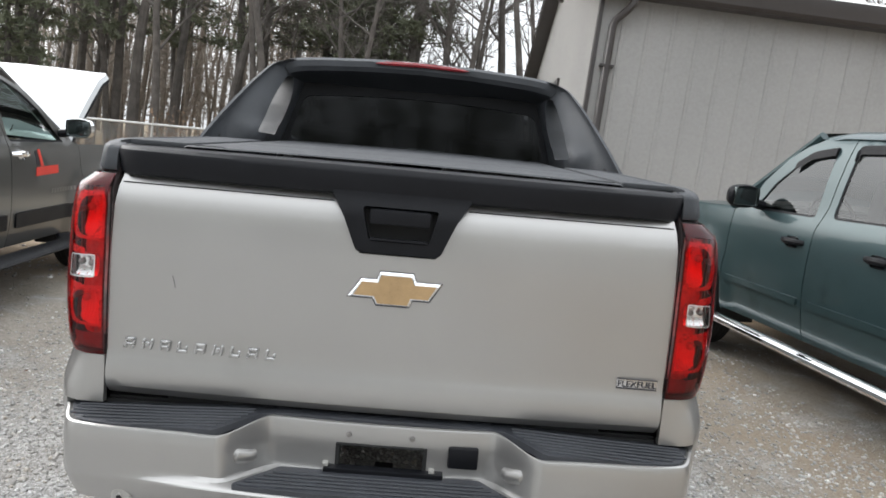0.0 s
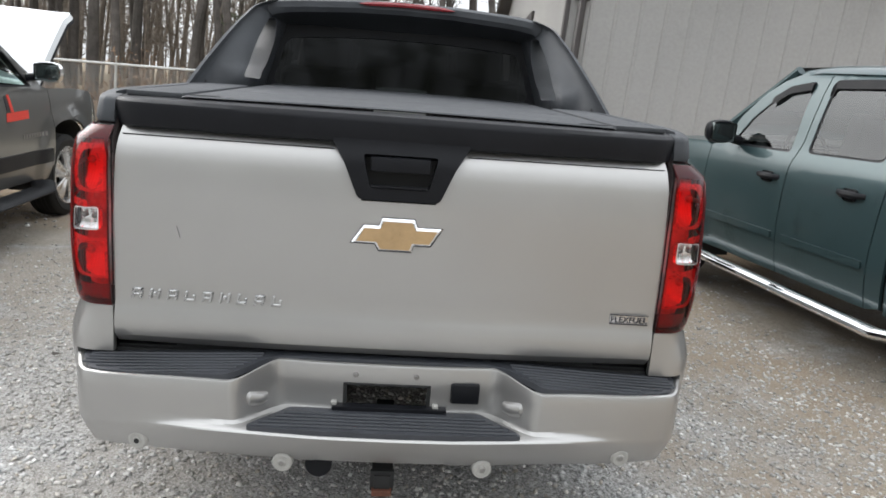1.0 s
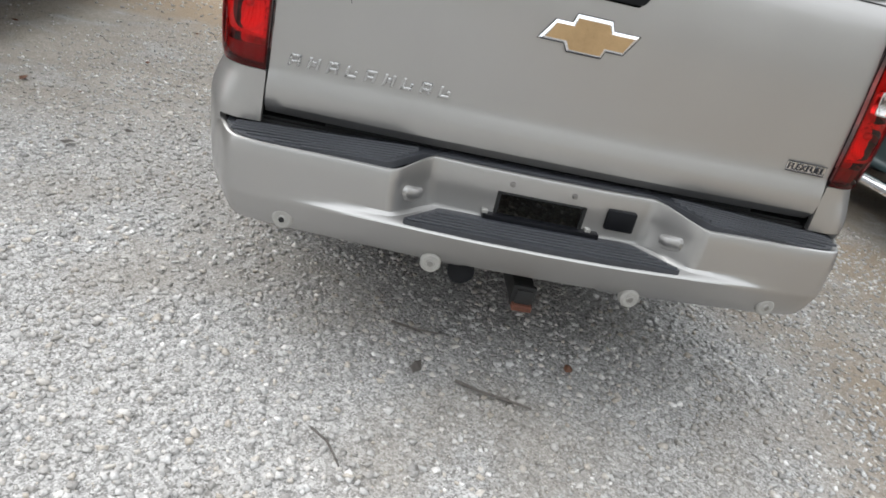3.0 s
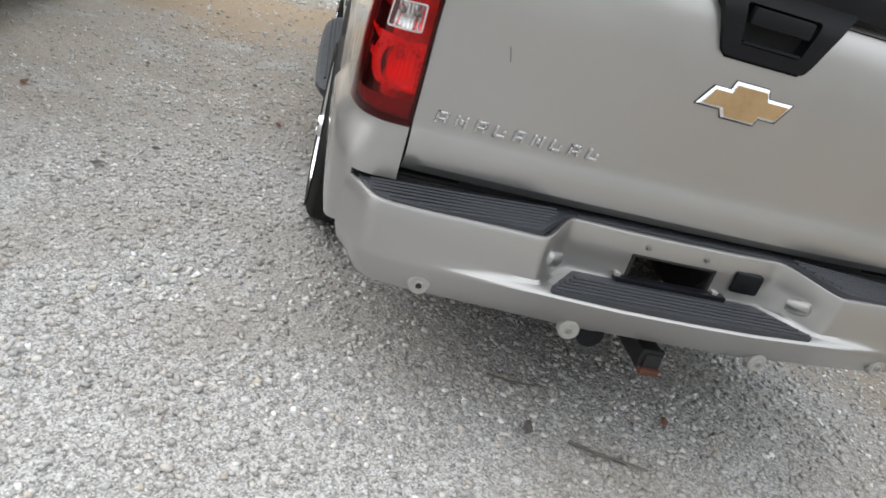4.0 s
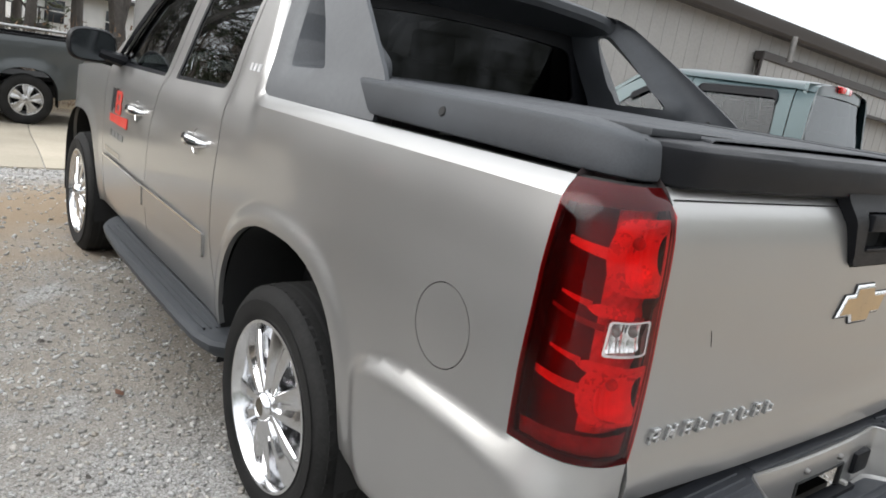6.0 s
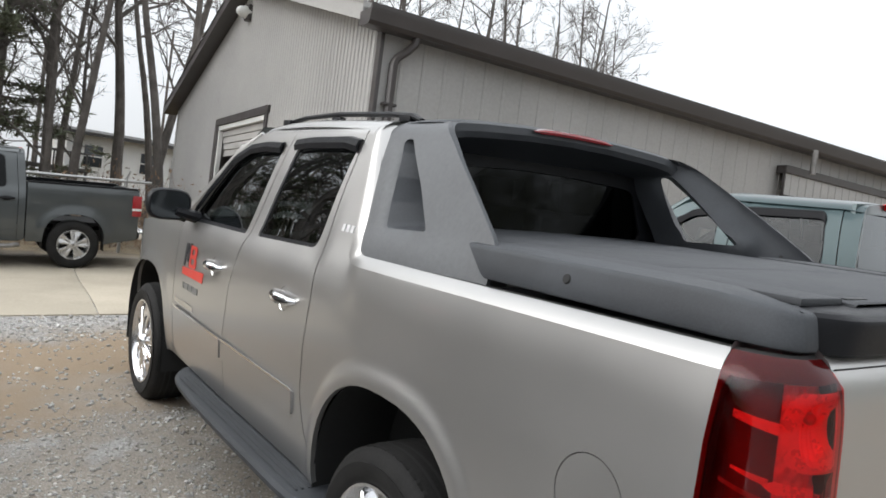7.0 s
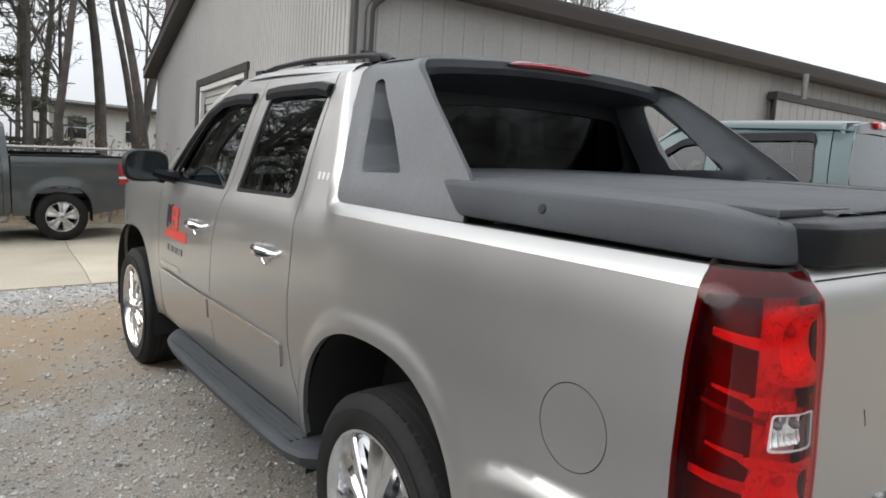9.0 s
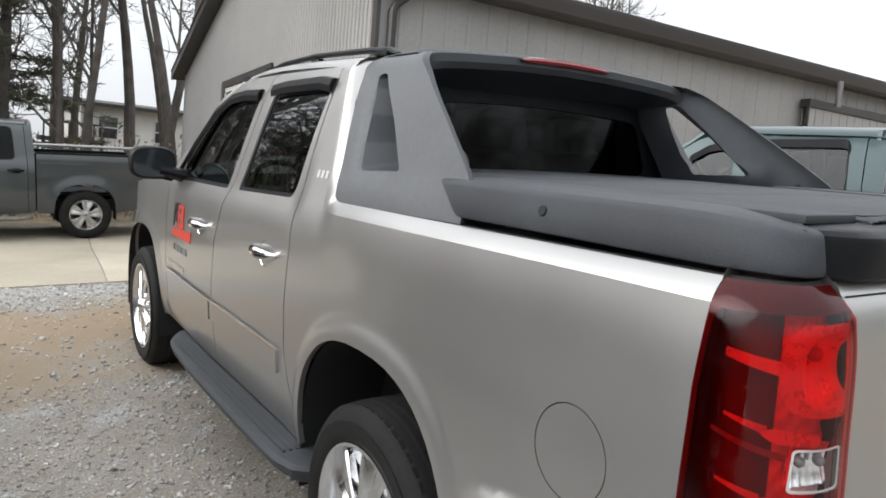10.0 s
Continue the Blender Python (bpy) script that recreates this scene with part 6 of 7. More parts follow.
tagged(mesh_ob, "woven grey wire mesh", kind="stuff")
shear(fence)

# ---- house beyond the fence ----
HOUSE = mat("white_siding", (0.84, 0.84, 0.82), 0.6, 0.0, 0.0, 0.06, 2.0, 30.0)
ROOFING = mat("dark_shingles", (0.06, 0.058, 0.056), 0.8, 0.0, 0.0, 0.2, 3.0, 30.0)
WINDOW_DARK = mat("window_pane_dark", (0.03, 0.035, 0.04), 0.08, 0.0, 0.5, 0.1)
house = thing("house", "white two-storey sided house with a low roof and a deck", "house")
part("wall", boxed((5.9, 41.5, 0.6), (6.2, 7.0, 3.9), 0.02), HOUSE, house)
part("wall", boxed((10.5, 40.5, 0.6), (3.0, 7.6, 3.9), 0.02), HOUSE, house)
rows = []
for x in (2.4, 12.4):
    rows.append([(x, 37.3, 2.5), (x, 37.3, 2.66), (x, 41.5, 3.1), (x, 45.6, 2.66), (x, 45.6, 2.5), (x, 41.5, 2.95)])
part("roof", loft(rows, close_u=True, caps=True), ROOFING, house, smooth=False)
for x, z in ((4.0, 1.55), (6.6, 1.55), (8.1, 1.45), (5.2, -0.2)):
    wn_ = part("window", boxed((x, 37.98, z), (0.95, 0.06, 1.15), 0.01), HOUSE, house)
    part("pane", boxed((x, 37.94, z), (0.82, 0.02, 1.02), 0.0), WINDOW_DARK, wn_)
    part("glazing_bar", boxed((x, 37.925, z), (0.82, 0.02, 0.05), 0.0), HOUSE, wn_)
dk = part("deck", boxed((2.3, 37.4, 0.75), (2.6, 2.4, 0.16), 0.01), ROOFING, house)
for i in range(8):
    part("deck_post", boxed((1.1 + 0.34 * i, 36.25, 1.1), (0.07, 0.07, 0.8), 0.0), ROOFING, dk)
part("deck_rail", boxed((2.3, 36.25, 1.52), (2.6, 0.12, 0.08), 0.0), ROOFING, dk)
for x in (1.1, 3.5):
    part("deck_post", boxed((x, 36.3, 0.0), (0.12, 0.12, 1.6), 0.0), ROOFING, dk)

house.location = YARD @ Vector((5.0, 38.0, 0.0)) - Vector((5.0, 38.0, 0.0))

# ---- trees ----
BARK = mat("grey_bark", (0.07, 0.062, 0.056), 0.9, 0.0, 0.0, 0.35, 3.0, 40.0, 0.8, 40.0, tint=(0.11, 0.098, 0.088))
NEEDLES = mat("pine_needles", (0.105, 0.12, 0.082), 0.75, 0.0, 0.0, 0.45, 1.2, 30.0, spec=0.2, tint=(0.14, 0.15, 0.1))
TWIG = mat("brown_stems", (0.16, 0.10, 0.065), 0.9, 0.0, 0.0, 0.4, 1.5, 40.0, tint=(0.22, 0.14, 0.085))
rnd = random.Random(11)


def limb(verts, faces, pts, radii, sides):
    base = len(verts)
    up = Vector((0.3, 0.2, 1)).normalized()
    for i, p in enumerate(pts):
        d = (pts[min(i + 1, len(pts) - 1)] - pts[max(i - 1, 0)])
        d.normalize()
        a = d.cross(up if abs(d.dot(up)) < 0.95 else Vector((1, 0, 0))).normalized()
        b = a.cross(d)
        for k in range(sides):
            t = 2 * math.pi * k / sides
            verts.append(p + (a * math.cos(t) + b * math.sin(t)) * radii[i])
    for i in range(len(pts) - 1):
        for k in range(sides):
            faces.append((base + i * sides + k, base + i * sides + (k + 1) % sides, base + (i + 1) * sides + (k + 1) % sides, base + (i + 1) * sides + k))


def bend(start, way, length, n, wander, lift, r):
    pts = [Vector(start)]
    d = Vector(way).normalized()
    for i in range(n):
        d = (d + Vector((r.gauss(0, wander), r.gauss(0, wander), r.gauss(0, wander) + lift))).normalized()
        pts.append(pts[-1] + d * (length / n))
    return pts, d


def bare_tree(seed, height, girth, first=0.3, crown=1.0):
    r = random.Random(seed)
    tv, tf, cv, cf = [], [], [], []
    trunk, _ = bend((0, 0, -0.4), (r.gauss(0, 0.04), r.gauss(0, 0.04), 1), height, 14, 0.035, 0.03, r)
    limb(tv, tf, trunk, [girth * (1 - 0.86 * (i / 14) ** 0.9) * (1.25 if i == 0 else 1) for i in range(15)], 9)

    def grow(pts, r0, level, length):
        n = (0, 9, 7, 7)[level] if level < 4 else 0
        for _ in range(n):
            t = r.uniform(0.25, 1.0)
            k = min(int(t * (len(pts) - 1)), len(pts) - 2)
            p = pts[k].lerp(pts[k + 1], t * (len(pts) - 1) - k)
            d = (pts[k + 1] - pts[k]).normalized()
            side_ = d.cross(Vector((r.gauss(0, 1), r.gauss(0, 1), r.gauss(0, 1)))).normalized()
            way = d * r.uniform(0.35, 0.9) + side_ * r.uniform(0.5, 1.0)
            ln = length * r.uniform(0.5, 1.0)
            seg = 5 if level < 2 else 3
            q, _ = bend(p, way, ln, seg, 0.13, 0.06, r)
            rr = r0 * r.uniform(0.4, 0.62) * (1 - 0.5 * t)
            rr = max(rr, 0.011)
            limb(cv, cf, q, [rr * (1 - 0.8 * i / seg) for i in range(seg + 1)], 5 if level < 2 else 3)
            if level < 3:
                grow(q, rr, level + 1, ln * 0.55)

    n_limb = 13
    for i in range(n_limb):
        t = first + (0.97 - first) * (i + r.random() * 0.8) / n_limb
        k = min(int(t * 14), 13)
        p = trunk[k].lerp(trunk[k + 1], t * 14 - k)
        a = r.uniform(0, 2 * math.pi)
        up = r.uniform(0.45, 1.3)
        ln = height * crown * (0.34 - 0.2 * t) * r.uniform(0.7, 1.25)
        q, _ = bend(p, (math.cos(a), math.sin(a), up), ln, 7, 0.11, 0.07, r)
        rr = girth * (1 - 0.85 * t) * r.uniform(0.35, 0.6)
        limb(cv, cf, q, [rr * (1 - 0.85 * j / 7) for j in range(8)], 6)
        grow(q, rr, 2, ln * 0.5)
    return (tv, tf), (cv, cf)


def pine_tree(seed, height, girth, spread, bare=0.25):
    r = random.Random(seed)
    tv, tf, cv, cf = [], [], [], []
    trunk, _ = bend((0, 0, -0.4), (0, 0, 1), height, 10, 0.02, 0.03, r)
    limb(tv, tf, trunk, [girth * (1 - 0.9 * i / 10) for i in range(11)], 8)
    for i in range(95):
        t = bare + (1 - bare) * (i / 95) ** 0.9
        k = min(int(t * 10), 9)
        p = trunk[k].lerp(trunk[k + 1], t * 10 - k)
        a = r.uniform(0, 2 * math.pi)
        ln = spread * (1 - 0.8 * (t - bare) / (1 - bare)) * r.uniform(0.45, 1.1)
        q, _ = bend(p, (math.cos(a), math.sin(a), r.uniform(-0.25, 0.35)), ln, 4, 0.08, 0.0, r)
        limb(tv, tf, q, [0.03 * (1 - 0.8 * j / 4) for j in range(5)], 4)
        for j in range(int(9 + ln * 8)):
            u = r.uniform(0.15, 1.0)
            kk = min(int(u * 4), 3)
            c = q[kk].lerp(q[kk + 1], u * 4 - kk) + Vector((r.gauss(0, 0.12), r.gauss(0, 0.12), r.gauss(0, 0.08)))
            for _ in range(7):
                w = Vector((r.gauss(0, 1), r.gauss(0, 1), r.gauss(0.1, 0.7))).normalized()
                s_ = w.cross(Vector((r.gauss(0, 1), r.gauss(0, 1), r.gauss(0, 1)))).normalized()
                ll, ww = r.uniform(0.12, 0.28), r.uniform(0.012, 0.03)
                b = len(cv)
                cv.extend([c - s_ * ww, c + s_ * ww, c + w * ll + s_ * ww * 0.3, c + w * ll - s_ * ww * 0.3])
                cf.append((b, b + 1, b + 2, b + 3))
    return (tv, tf), (cv, cf)


def tree_thing(name, data, crown_mat, label, group):
    t = thing(name, label, "tree", group)
    (tv, tf), (cv, cf) = data
    raw("trunk", tv, tf, BARK, t)
    raw("crown", cv, cf, crown_mat, t, smooth=False)
    return t


bare_kinds = [tree_thing("bare_tree", bare_tree(100 + i, h, g, f, c), BARK, l, "bare trees") for i, (h, g, f, c, l) in enumerate((
    (15.0, 0.21, 0.30, 1.0, "tall leafless grey tree with forked limbs"), (17.0, 0.24, 0.38, 0.9, "tall leafless grey tree with forked limbs"),
    (12.0, 0.14, 0.25, 0.9, "slim leafless tree with fine twigs"), (9.0, 0.09, 0.2, 0.8, "small leafless sapling with thin grey stem"),
    (16.0, 0.17, 0.45, 0.75, "tall leafless tree with a high narrow crown")))]
pine_kinds = [tree_thing("pine_tree", pine_tree(200 + i, h, g, s, b), NEEDLES, "dark green pine with ragged needle clumps", "pines") for i, (h, g, s, b) in enumerate(((13.0, 0.2, 2.9, 0.12), (16.0, 0.22, 3.2, 0.3), (9.0, 0.14, 2.2, 0.05)))]
used = set()


def plant(kinds, k, x, y, s=1.0, turn=None):
    src = kinds[k]
    m = Matrix.Translation(on_yard(x, y)) @ pose(0, 0, 0, 0, 0, rnd.uniform(0, 360) if turn is None else turn) @ Matrix.Diagonal((s, s, s, 1))
    if (id(kinds), k) not in used:
        used.add((id(kinds), k))
        src.matrix_world = m
        return src
    o = copy_thing(src, m)
    o.matrix_basis = m
    return o


# by the house
for k, x, y, s in ((0, 0.35, 23.0, 0.85), (1, 2.55, 24.0, 0.85), (4, 3.1, 22.5, 0.95), (4, 3.05, 20.5, 0.9), (2, 3.3, 19.5, 1.05), (2, -0.9, 27.0, 1.0), (3, 1.3, 25.0, 1.1), (4, 5.0, 30.0, 1.0), (2, 1.6, 31.0, 1.2)):
    plant(bare_kinds, k, x, y, s)
plant(pine_kinds, 0, -1.1, 23.5, 1.1)
# behind the workshop
for k, x, y, s in ((0, 12.5, 25.0, 0.85), (4, 15.5, 26.0, 0.85), (1, 21.5, 28.0, 0.85), (0, 24.0, 28.5, 0.8), (4, 26.5, 28.0, 0.8), (1, 18.5, 30.0, 0.8), (2, 28.2, 27.0, 1.1), (4, 9.0, 24.0, 0.95), (0, 30.0, 30.0, 0.8), (2, 6.5, 26.0, 1.0), (0, 13.8, 26.5, 1.0), (1, 16.8, 25.5, 0.9), (0, 19.6, 26.5, 0.95), (0, 25.4, 26.0, 0.95), (1, 27.0, 27.5, 0.85), (2, 23.0, 25.0, 1.1), (0, 11.0, 27.0, 1.0)):
    plant(bare_kinds, k, x, y, s)
# wood along the fence
for i in range(27):
    y = rnd.uniform(19, 36)
    x = -0.62 * y + (0.62 * y + 1) * (i + rnd.random()) / 27
    plant(bare_kinds, rnd.choice((0, 1, 2, 2, 3, 4, 4)), x, y, rnd.uniform(0.8, 1.15))
for x, y, k, s in ((-2.4, 24.0, 0, 1.05), (-4.0, 26.0, 0, 1.1), (-12.2, 26.0, 1, 1.0), (-14.5, 23.0, 2, 1.15), (-7.0, 27.0, 1, 1.0), (-15.0, 29.0, 1, 1.0), (-3.2, 30.0, 1, 1.0), (-12.0, 32.0, 1, 1.1)):
    plant(pine_kinds, k, x, y, s)
# deep wood behind: thin stems and twigs nobody could count
verts, faces = [], []
for i in range(230):
    y = rnd.uniform(33, 62)
    x = rnd.uniform(-0.62 * y, -3.0)
    hgt = rnd.uniform(9, 17)
    q, _ = bend((x, y, -0.4), (rnd.gauss(0, 0.06), rnd.gauss(0, 0.06), 1), hgt, 6, 0.05, 0.02, rnd)
    g = rnd.uniform(0.05, 0.13)
    limb(verts, faces, q, [g * (1 - 0.8 * j / 6) for j in range(7)], 4)
    for _ in range(26):
        t = rnd.uniform(0.12, 0.98) * 6
        k = min(int(t), 5)
        p = q[k].lerp(q[k + 1], t - k)
        a = rnd.uniform(0, 2 * math.pi)
        tw, _ = bend(p, (math.cos(a), math.sin(a), rnd.uniform(0.2, 1.1)), rnd.uniform(0.8, 2.4), 3, 0.2, 0.05, rnd)
        limb(verts, faces, tw, [0.03, 0.022, 0.015, 0.008], 3)
        for _ in range(3):
            u = rnd.uniform(0.3, 2.9)
            kk = int(u)
            p2 = tw[kk].lerp(tw[kk + 1], u - kk)
            a2 = rnd.uniform(0, 2 * math.pi)
            e2 = p2 + Vector((math.cos(a2), math.sin(a2), rnd.uniform(0, 1))) * rnd.uniform(0.4, 1.0)
            limb(verts, faces, [p2, e2], [0.013, 0.006], 3)
# stems coloured paler than the near bark, as haze between the trunks
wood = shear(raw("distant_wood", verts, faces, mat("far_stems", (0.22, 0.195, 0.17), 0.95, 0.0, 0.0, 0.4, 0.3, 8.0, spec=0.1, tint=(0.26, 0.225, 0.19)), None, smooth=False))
tagged(wood, "deep leafless wood of thin brown-grey stems", "wood", kind="stuff")
for x, y, k, s in ((-3.6, 27.5, 0, 1.15), (-4.8, 29.0, 1, 1.0), (-16.0, 26.0, 0, 1.0)):
    plant(pine_kinds, k, x, y, s)
# around the rest of the yard
verts, faces = [], []
for i in range(190):
    a = math.radians(212 + 132 * i / 190 + rnd.uniform(-1.5, 1.5))
    rr = rnd.uniform(48, 75)
    hgt = rnd.uniform(11, 19)
    p = Vector((rr * math.cos(a), rr * math.sin(a), -0.2))
    limb(verts, faces, [p, p + Vector((0, 0, hgt))], [0.16, 0.04], 4)
    for _ in range(430):
        t = rnd.uniform(0.06, 1.0)
        w = 3.4 * (1 - 0.85 * t)
        c = p + Vector((rnd.gauss(0, w * 0.55), rnd.gauss(0, w * 0.55), hgt * t))
        u_ = Vector((rnd.gauss(0, 1), rnd.gauss(0, 1), rnd.gauss(0, 0.5))).normalized() * rnd.uniform(0.16, 0.42)
        s_ = u_.cross(Vector((rnd.gauss(0, 1), rnd.gauss(0, 1), rnd.gauss(0, 1)))).normalized() * rnd.uniform(0.05, 0.12)
        b = len(verts)
        verts += [c - u_, c + s_, c + u_, c - s_]
        faces.append((b, b + 1, b + 2, b + 3))
tagged(shear(raw("tree_line", verts, faces, NEEDLES, None, smooth=False)), "dark ragged line of evergreens behind the yard", "wood", kind="stuff")
for i in range(16):
    a = math.radians(150 + 60 * i / 16 + rnd.uniform(-2, 2))
    rr = rnd.uniform(38, 52)
    plant(bare_kinds, rnd.choice((0, 1, 2, 4)), rr * math.cos(a), rr * math.sin(a), rnd.uniform(0.8, 1.1))

# brush along the fence
verts, faces = [], []
for i in range(2600):
    x = rnd.uniform(-36, 3.2)
    y = rnd.uniform(15.6, 19.5)
    hgt = rnd.uniform(0.5, 1.5) * (1.25 if math.sin(x * 0.8) > 0.2 else 0.75)
    q, _ = bend((x, y, -0.3), (rnd.gauss(0, 0.3), rnd.gauss(0, 0.3), 1), hgt, 3, 0.15, 0, rnd)
    limb(verts, faces, q, [0.012, 0.009, 0.006, 0.003], 3)
    for _ in range(5):
        c = q[rnd.randint(1, 3)] + Vector((rnd.gauss(0, 0.12), rnd.gauss(0, 0.12), rnd.gauss(0, 0.12)))
        w = Vector((rnd.gauss(0, 1), rnd.gauss(0, 1), rnd.gauss(0, 1))).normalized() * rnd.uniform(0.04, 0.12)
        s_ = w.cross(Vector((rnd.gauss(0, 1), rnd.gauss(0, 1), rnd.gauss(0, 1)))).normalized() * 0.02
        b = len(verts)
        verts += [c - s_, c + s_, c + w + s_ * 0.5, c + w - s_ * 0.5]
        faces.append((b, b + 1, b + 2, b + 3))
brush = shear(raw("dry_brush", verts, faces, TWIG, None, smooth=False))
tagged(brush, "dry brown brush and weeds behind the fence", "brush", kind="stuff")

# pole and wires
line = thing("power_line", "overhead power line on thin wooden poles", "power line")
for px, py, ph in ((3.2, 55.0, 9.0), (16.0, 75.0, 16.0), (128.0, 47.0, 16.0)):
    bm = bmesh.new()
    tube(bm, [(px, py, -0.4), (px, py, ph)], [0.16, 0.11], 8)
    po = part("pole", bm, BARK, line)
    part("crossarm", boxed((px, py, ph - 1.4), (1.8, 0.1, 0.12), 0.01), BARK, po)
for z in (15.4, 14.6, 14.1, 9.0):
    bm = bmesh.new()
    tube(bm, [(16 + 8 * i, 75 - 2 * i, z - 1.2 * math.sin(math.pi * i / 14)) for i in range(15)], 0.03, 4)
    part("overhead_wire", bm, DARK, line)

line.location = on_yard(16.0, 75.0) - Vector((16.0, 75.0, 0.0))

# ---- the other pickups ----
def cab_pickup(name, label, paint, at, heading, spec):
    """A crew cab pickup. Local y points ahead; the outlines are those of its left side."""
    w = spec["half"]
    belt, roofz = spec["belt"], spec["roof"]
    D = [(0.3, 0.07), (0.42, 0.035), (0.55, 0.012), (0.72, 0.0), (0.95, 0.002), (belt - 0.1, 0.014), (belt, 0.035), (belt + 0.03, 0.05), (belt + 0.3, 0.12), (roofz - 0.1, 0.19), (roofz - 0.03, 0.23), (roofz + 0.02, 0.3)]
    arches = [(spec["front_hub"], 0.42, 0.47, 0.49), (spec["rear_hub"], 0.42, 0.46, spec.get("arch", 0.49))]
    nose = spec["nose"]

    def skin(s, z, extra=0.0):
        d = curve_at(D, z) + 0.10 * ease(nose - 0.6, nose, s) ** 2
        for a in arches:
            r = arch_r(a, s, z)
            if r < 1.35:
                d -= 0.022 * (1 - ease(1.02, 1.25, r))
        return Vector((-(w - d - extra), s, z))

    def lay(e):
        return lambda u, v: skin(u, v, e)

    t = thing(name, label, "pickup truck", "parked pickups")
    both = []
    mid, rear, fr = spec["mid_seam"], spec["rear_seam"], spec["door_front"]
    fe = [(y + 0.004, z) for y, z in mid] + [(fr, 0.42), (fr + 0.02, 0.8), (fr + 0.02, belt - 0.01)] + spec["pillar"]
    re_ = [(y + 0.004, z) for y, z in rear] + [(y - 0.004, z) for y, z in reversed(mid)]
    for nm, e, hole, hy in (("front_door", fe, spec["front_window"], spec["handles"][0]), ("rear_door", re_, spec["rear_window"], spec["handles"][1])):
        d = part(nm, outward(sheet(e, skin, [hole], 0.05, 0.02), LEFT), paint, t)
        cy = sum(p[0] for p in hole) / len(hole)
        cz = sum(p[1] for p in hole) / len(hole)
        grow = [(cy + (p[0] - cy) * 1.02, cz + (p[1] - cz) * 1.03) for p in hole]
        thin = [(cy + (p[0] - cy) * 0.96, cz + (p[1] - cz) * 0.94) for p in hole]
        part("window_seal", outward(sheet(grow, lay(0.006), [thin], 0.05, 0.004), LEFT), BLACK_PLASTIC, d)
        pane = part("side_window", outward(sheet(grow, lay(0.010), (), 0.08, 0), LEFT), spec["glass"], d)
        pane.visible_shadow = False
        x = skin(hy, 1.07).x
        bar = bmesh.new()
        hz = spec["handle_z"]
        tube(bar, [(x + 0.004 - 0.04 * math.sin(math.pi * i / 8) ** 0.6, hy - 0.11 + 0.0275 * i, hz) for i in range(9)], [0.016 + 0.008 * math.sin(math.pi * i / 8) for i in range(9)], 8, True, (0.8, 1.0))
        part("door_handle", bar, spec["handle_mat"], d)
        part("handle_cup", boxed((x - 0.002, hy, hz - 0.005), (0.012, 0.10, 0.075), 0.02), spec["handle_mat"], d)
        if nm == "front_door":
            ys_ = (max(p[0] for p in mid[3:]) + 0.03, fr - 0.03)
        else:
            ys_ = (max(p[0] for p in rear[2:]) + 0.03, min(p[0] for p in mid[3:]) - 0.03)
        z0, z1 = spec["moulding"]
        part("door_moulding", outward(sheet(rounded([(ys_[0], z0), (ys_[1], z0), (ys_[1], z1), (ys_[0], z1)], 0.012, 2), lay(-0.014), (), 0.08, 0.014), LEFT), spec["mould_mat"], d)
        if spec.get("visor"):
            top = [p for p in sorted(hole) if p[1] > cz + 0.1]
            top = sorted({(round(a, 2), round(b, 3)) for a, b in top})
            rows = []
            for u, v in top:
                a = skin(u, v + 0.015, -0.004)
                rows.append([a, a + Vector((-0.02, 0, -0.005)), a + Vector((-0.03, 0, -0.06)), a + Vector((-0.02, 0, -0.055))])
            part("rain_visor", loft(rows, close_u=True, caps=True), BLACK_PLASTIC, d, "smoked plastic rain visor")
        both.append(d)
    a1 = arch_line(arches[0], 0.40)
    fen = [(fr + 0.008, 0.42), (fr + 0.028, 0.8), (fr + 0.028, belt - 0.01), (fr + 0.5, belt - 0.02), (nose - 0.35, belt - 0.06), (nose - 0.08, belt - 0.16), (nose - 0.03, 0.85), (nose - 0.05, 0.5), (spec["front_hub"] + 0.47, 0.40)] + a1
    both.append(part("front_fender", outward(sheet([p for i, p in enumerate(fen) if i == 0 or (Vector(p) - Vector(fen[i - 1])).length > 0.004], skin, (), 0.06, 0.02), LEFT), paint, t))
    # cab corner behind the rear door
    back = spec["cab_back"]
    cor = [(back, 0.45)] + [(y - 0.004, z) for y, z in reversed(rear)] + [(rear[0][0] - 0.004, roofz - 0.01), (back + 0.03, roofz - 0.01), (back, belt + 0.1)]
    both.append(part("cab_corner", outward(sheet(cor, skin, (), 0.06, 0.02), LEFT), paint, t))
    # bed side
    bt, bend_ = spec["bed_top"], spec["tail"]

    def bed_skin(s, z, extra=0.0):
        d = 0.012 + curve_at([(0.4, 0.04), (0.6, 0.005), (1.0, 0.0), (bt - 0.06, 0.008), (bt, 0.03)], z)
        r = arch_r(arches[1], s, z)
        if r < 1.35:
            d -= 0.03 * (1 - ease(1.02, 1.3, r))
        return Vector((-(w - d - extra), s, z))

    bed = [(back - 0.02, bt), (back - 0.02, 0.42)] + arch_line(arches[1], 0.42) + [(bend_, 0.52), (bend_, bt)]
    bs = part("bed_side", outward(sheet([p for i, p in enumerate(bed) if i == 0 or (Vector(p) - Vector(bed[i - 1])).length > 0.004], bed_skin, (), 0.06, 0.05), LEFT), paint, t)
    both.append(bs)
    part("bed_rail_cap", boxed((-(w - 0.075), (back + bend_) / 2, bt + 0.005), (0.10, back - bend_ - 0.04, 0.03), 0.01), BLACK_PLASTIC, bs)
    tl = part("tail_light", boxed((-(w - 0.06), bend_ + 0.03, bt - 0.28), (0.125, 0.15, 0.36), 0.02), TAIL_RED, t, "red tail light")
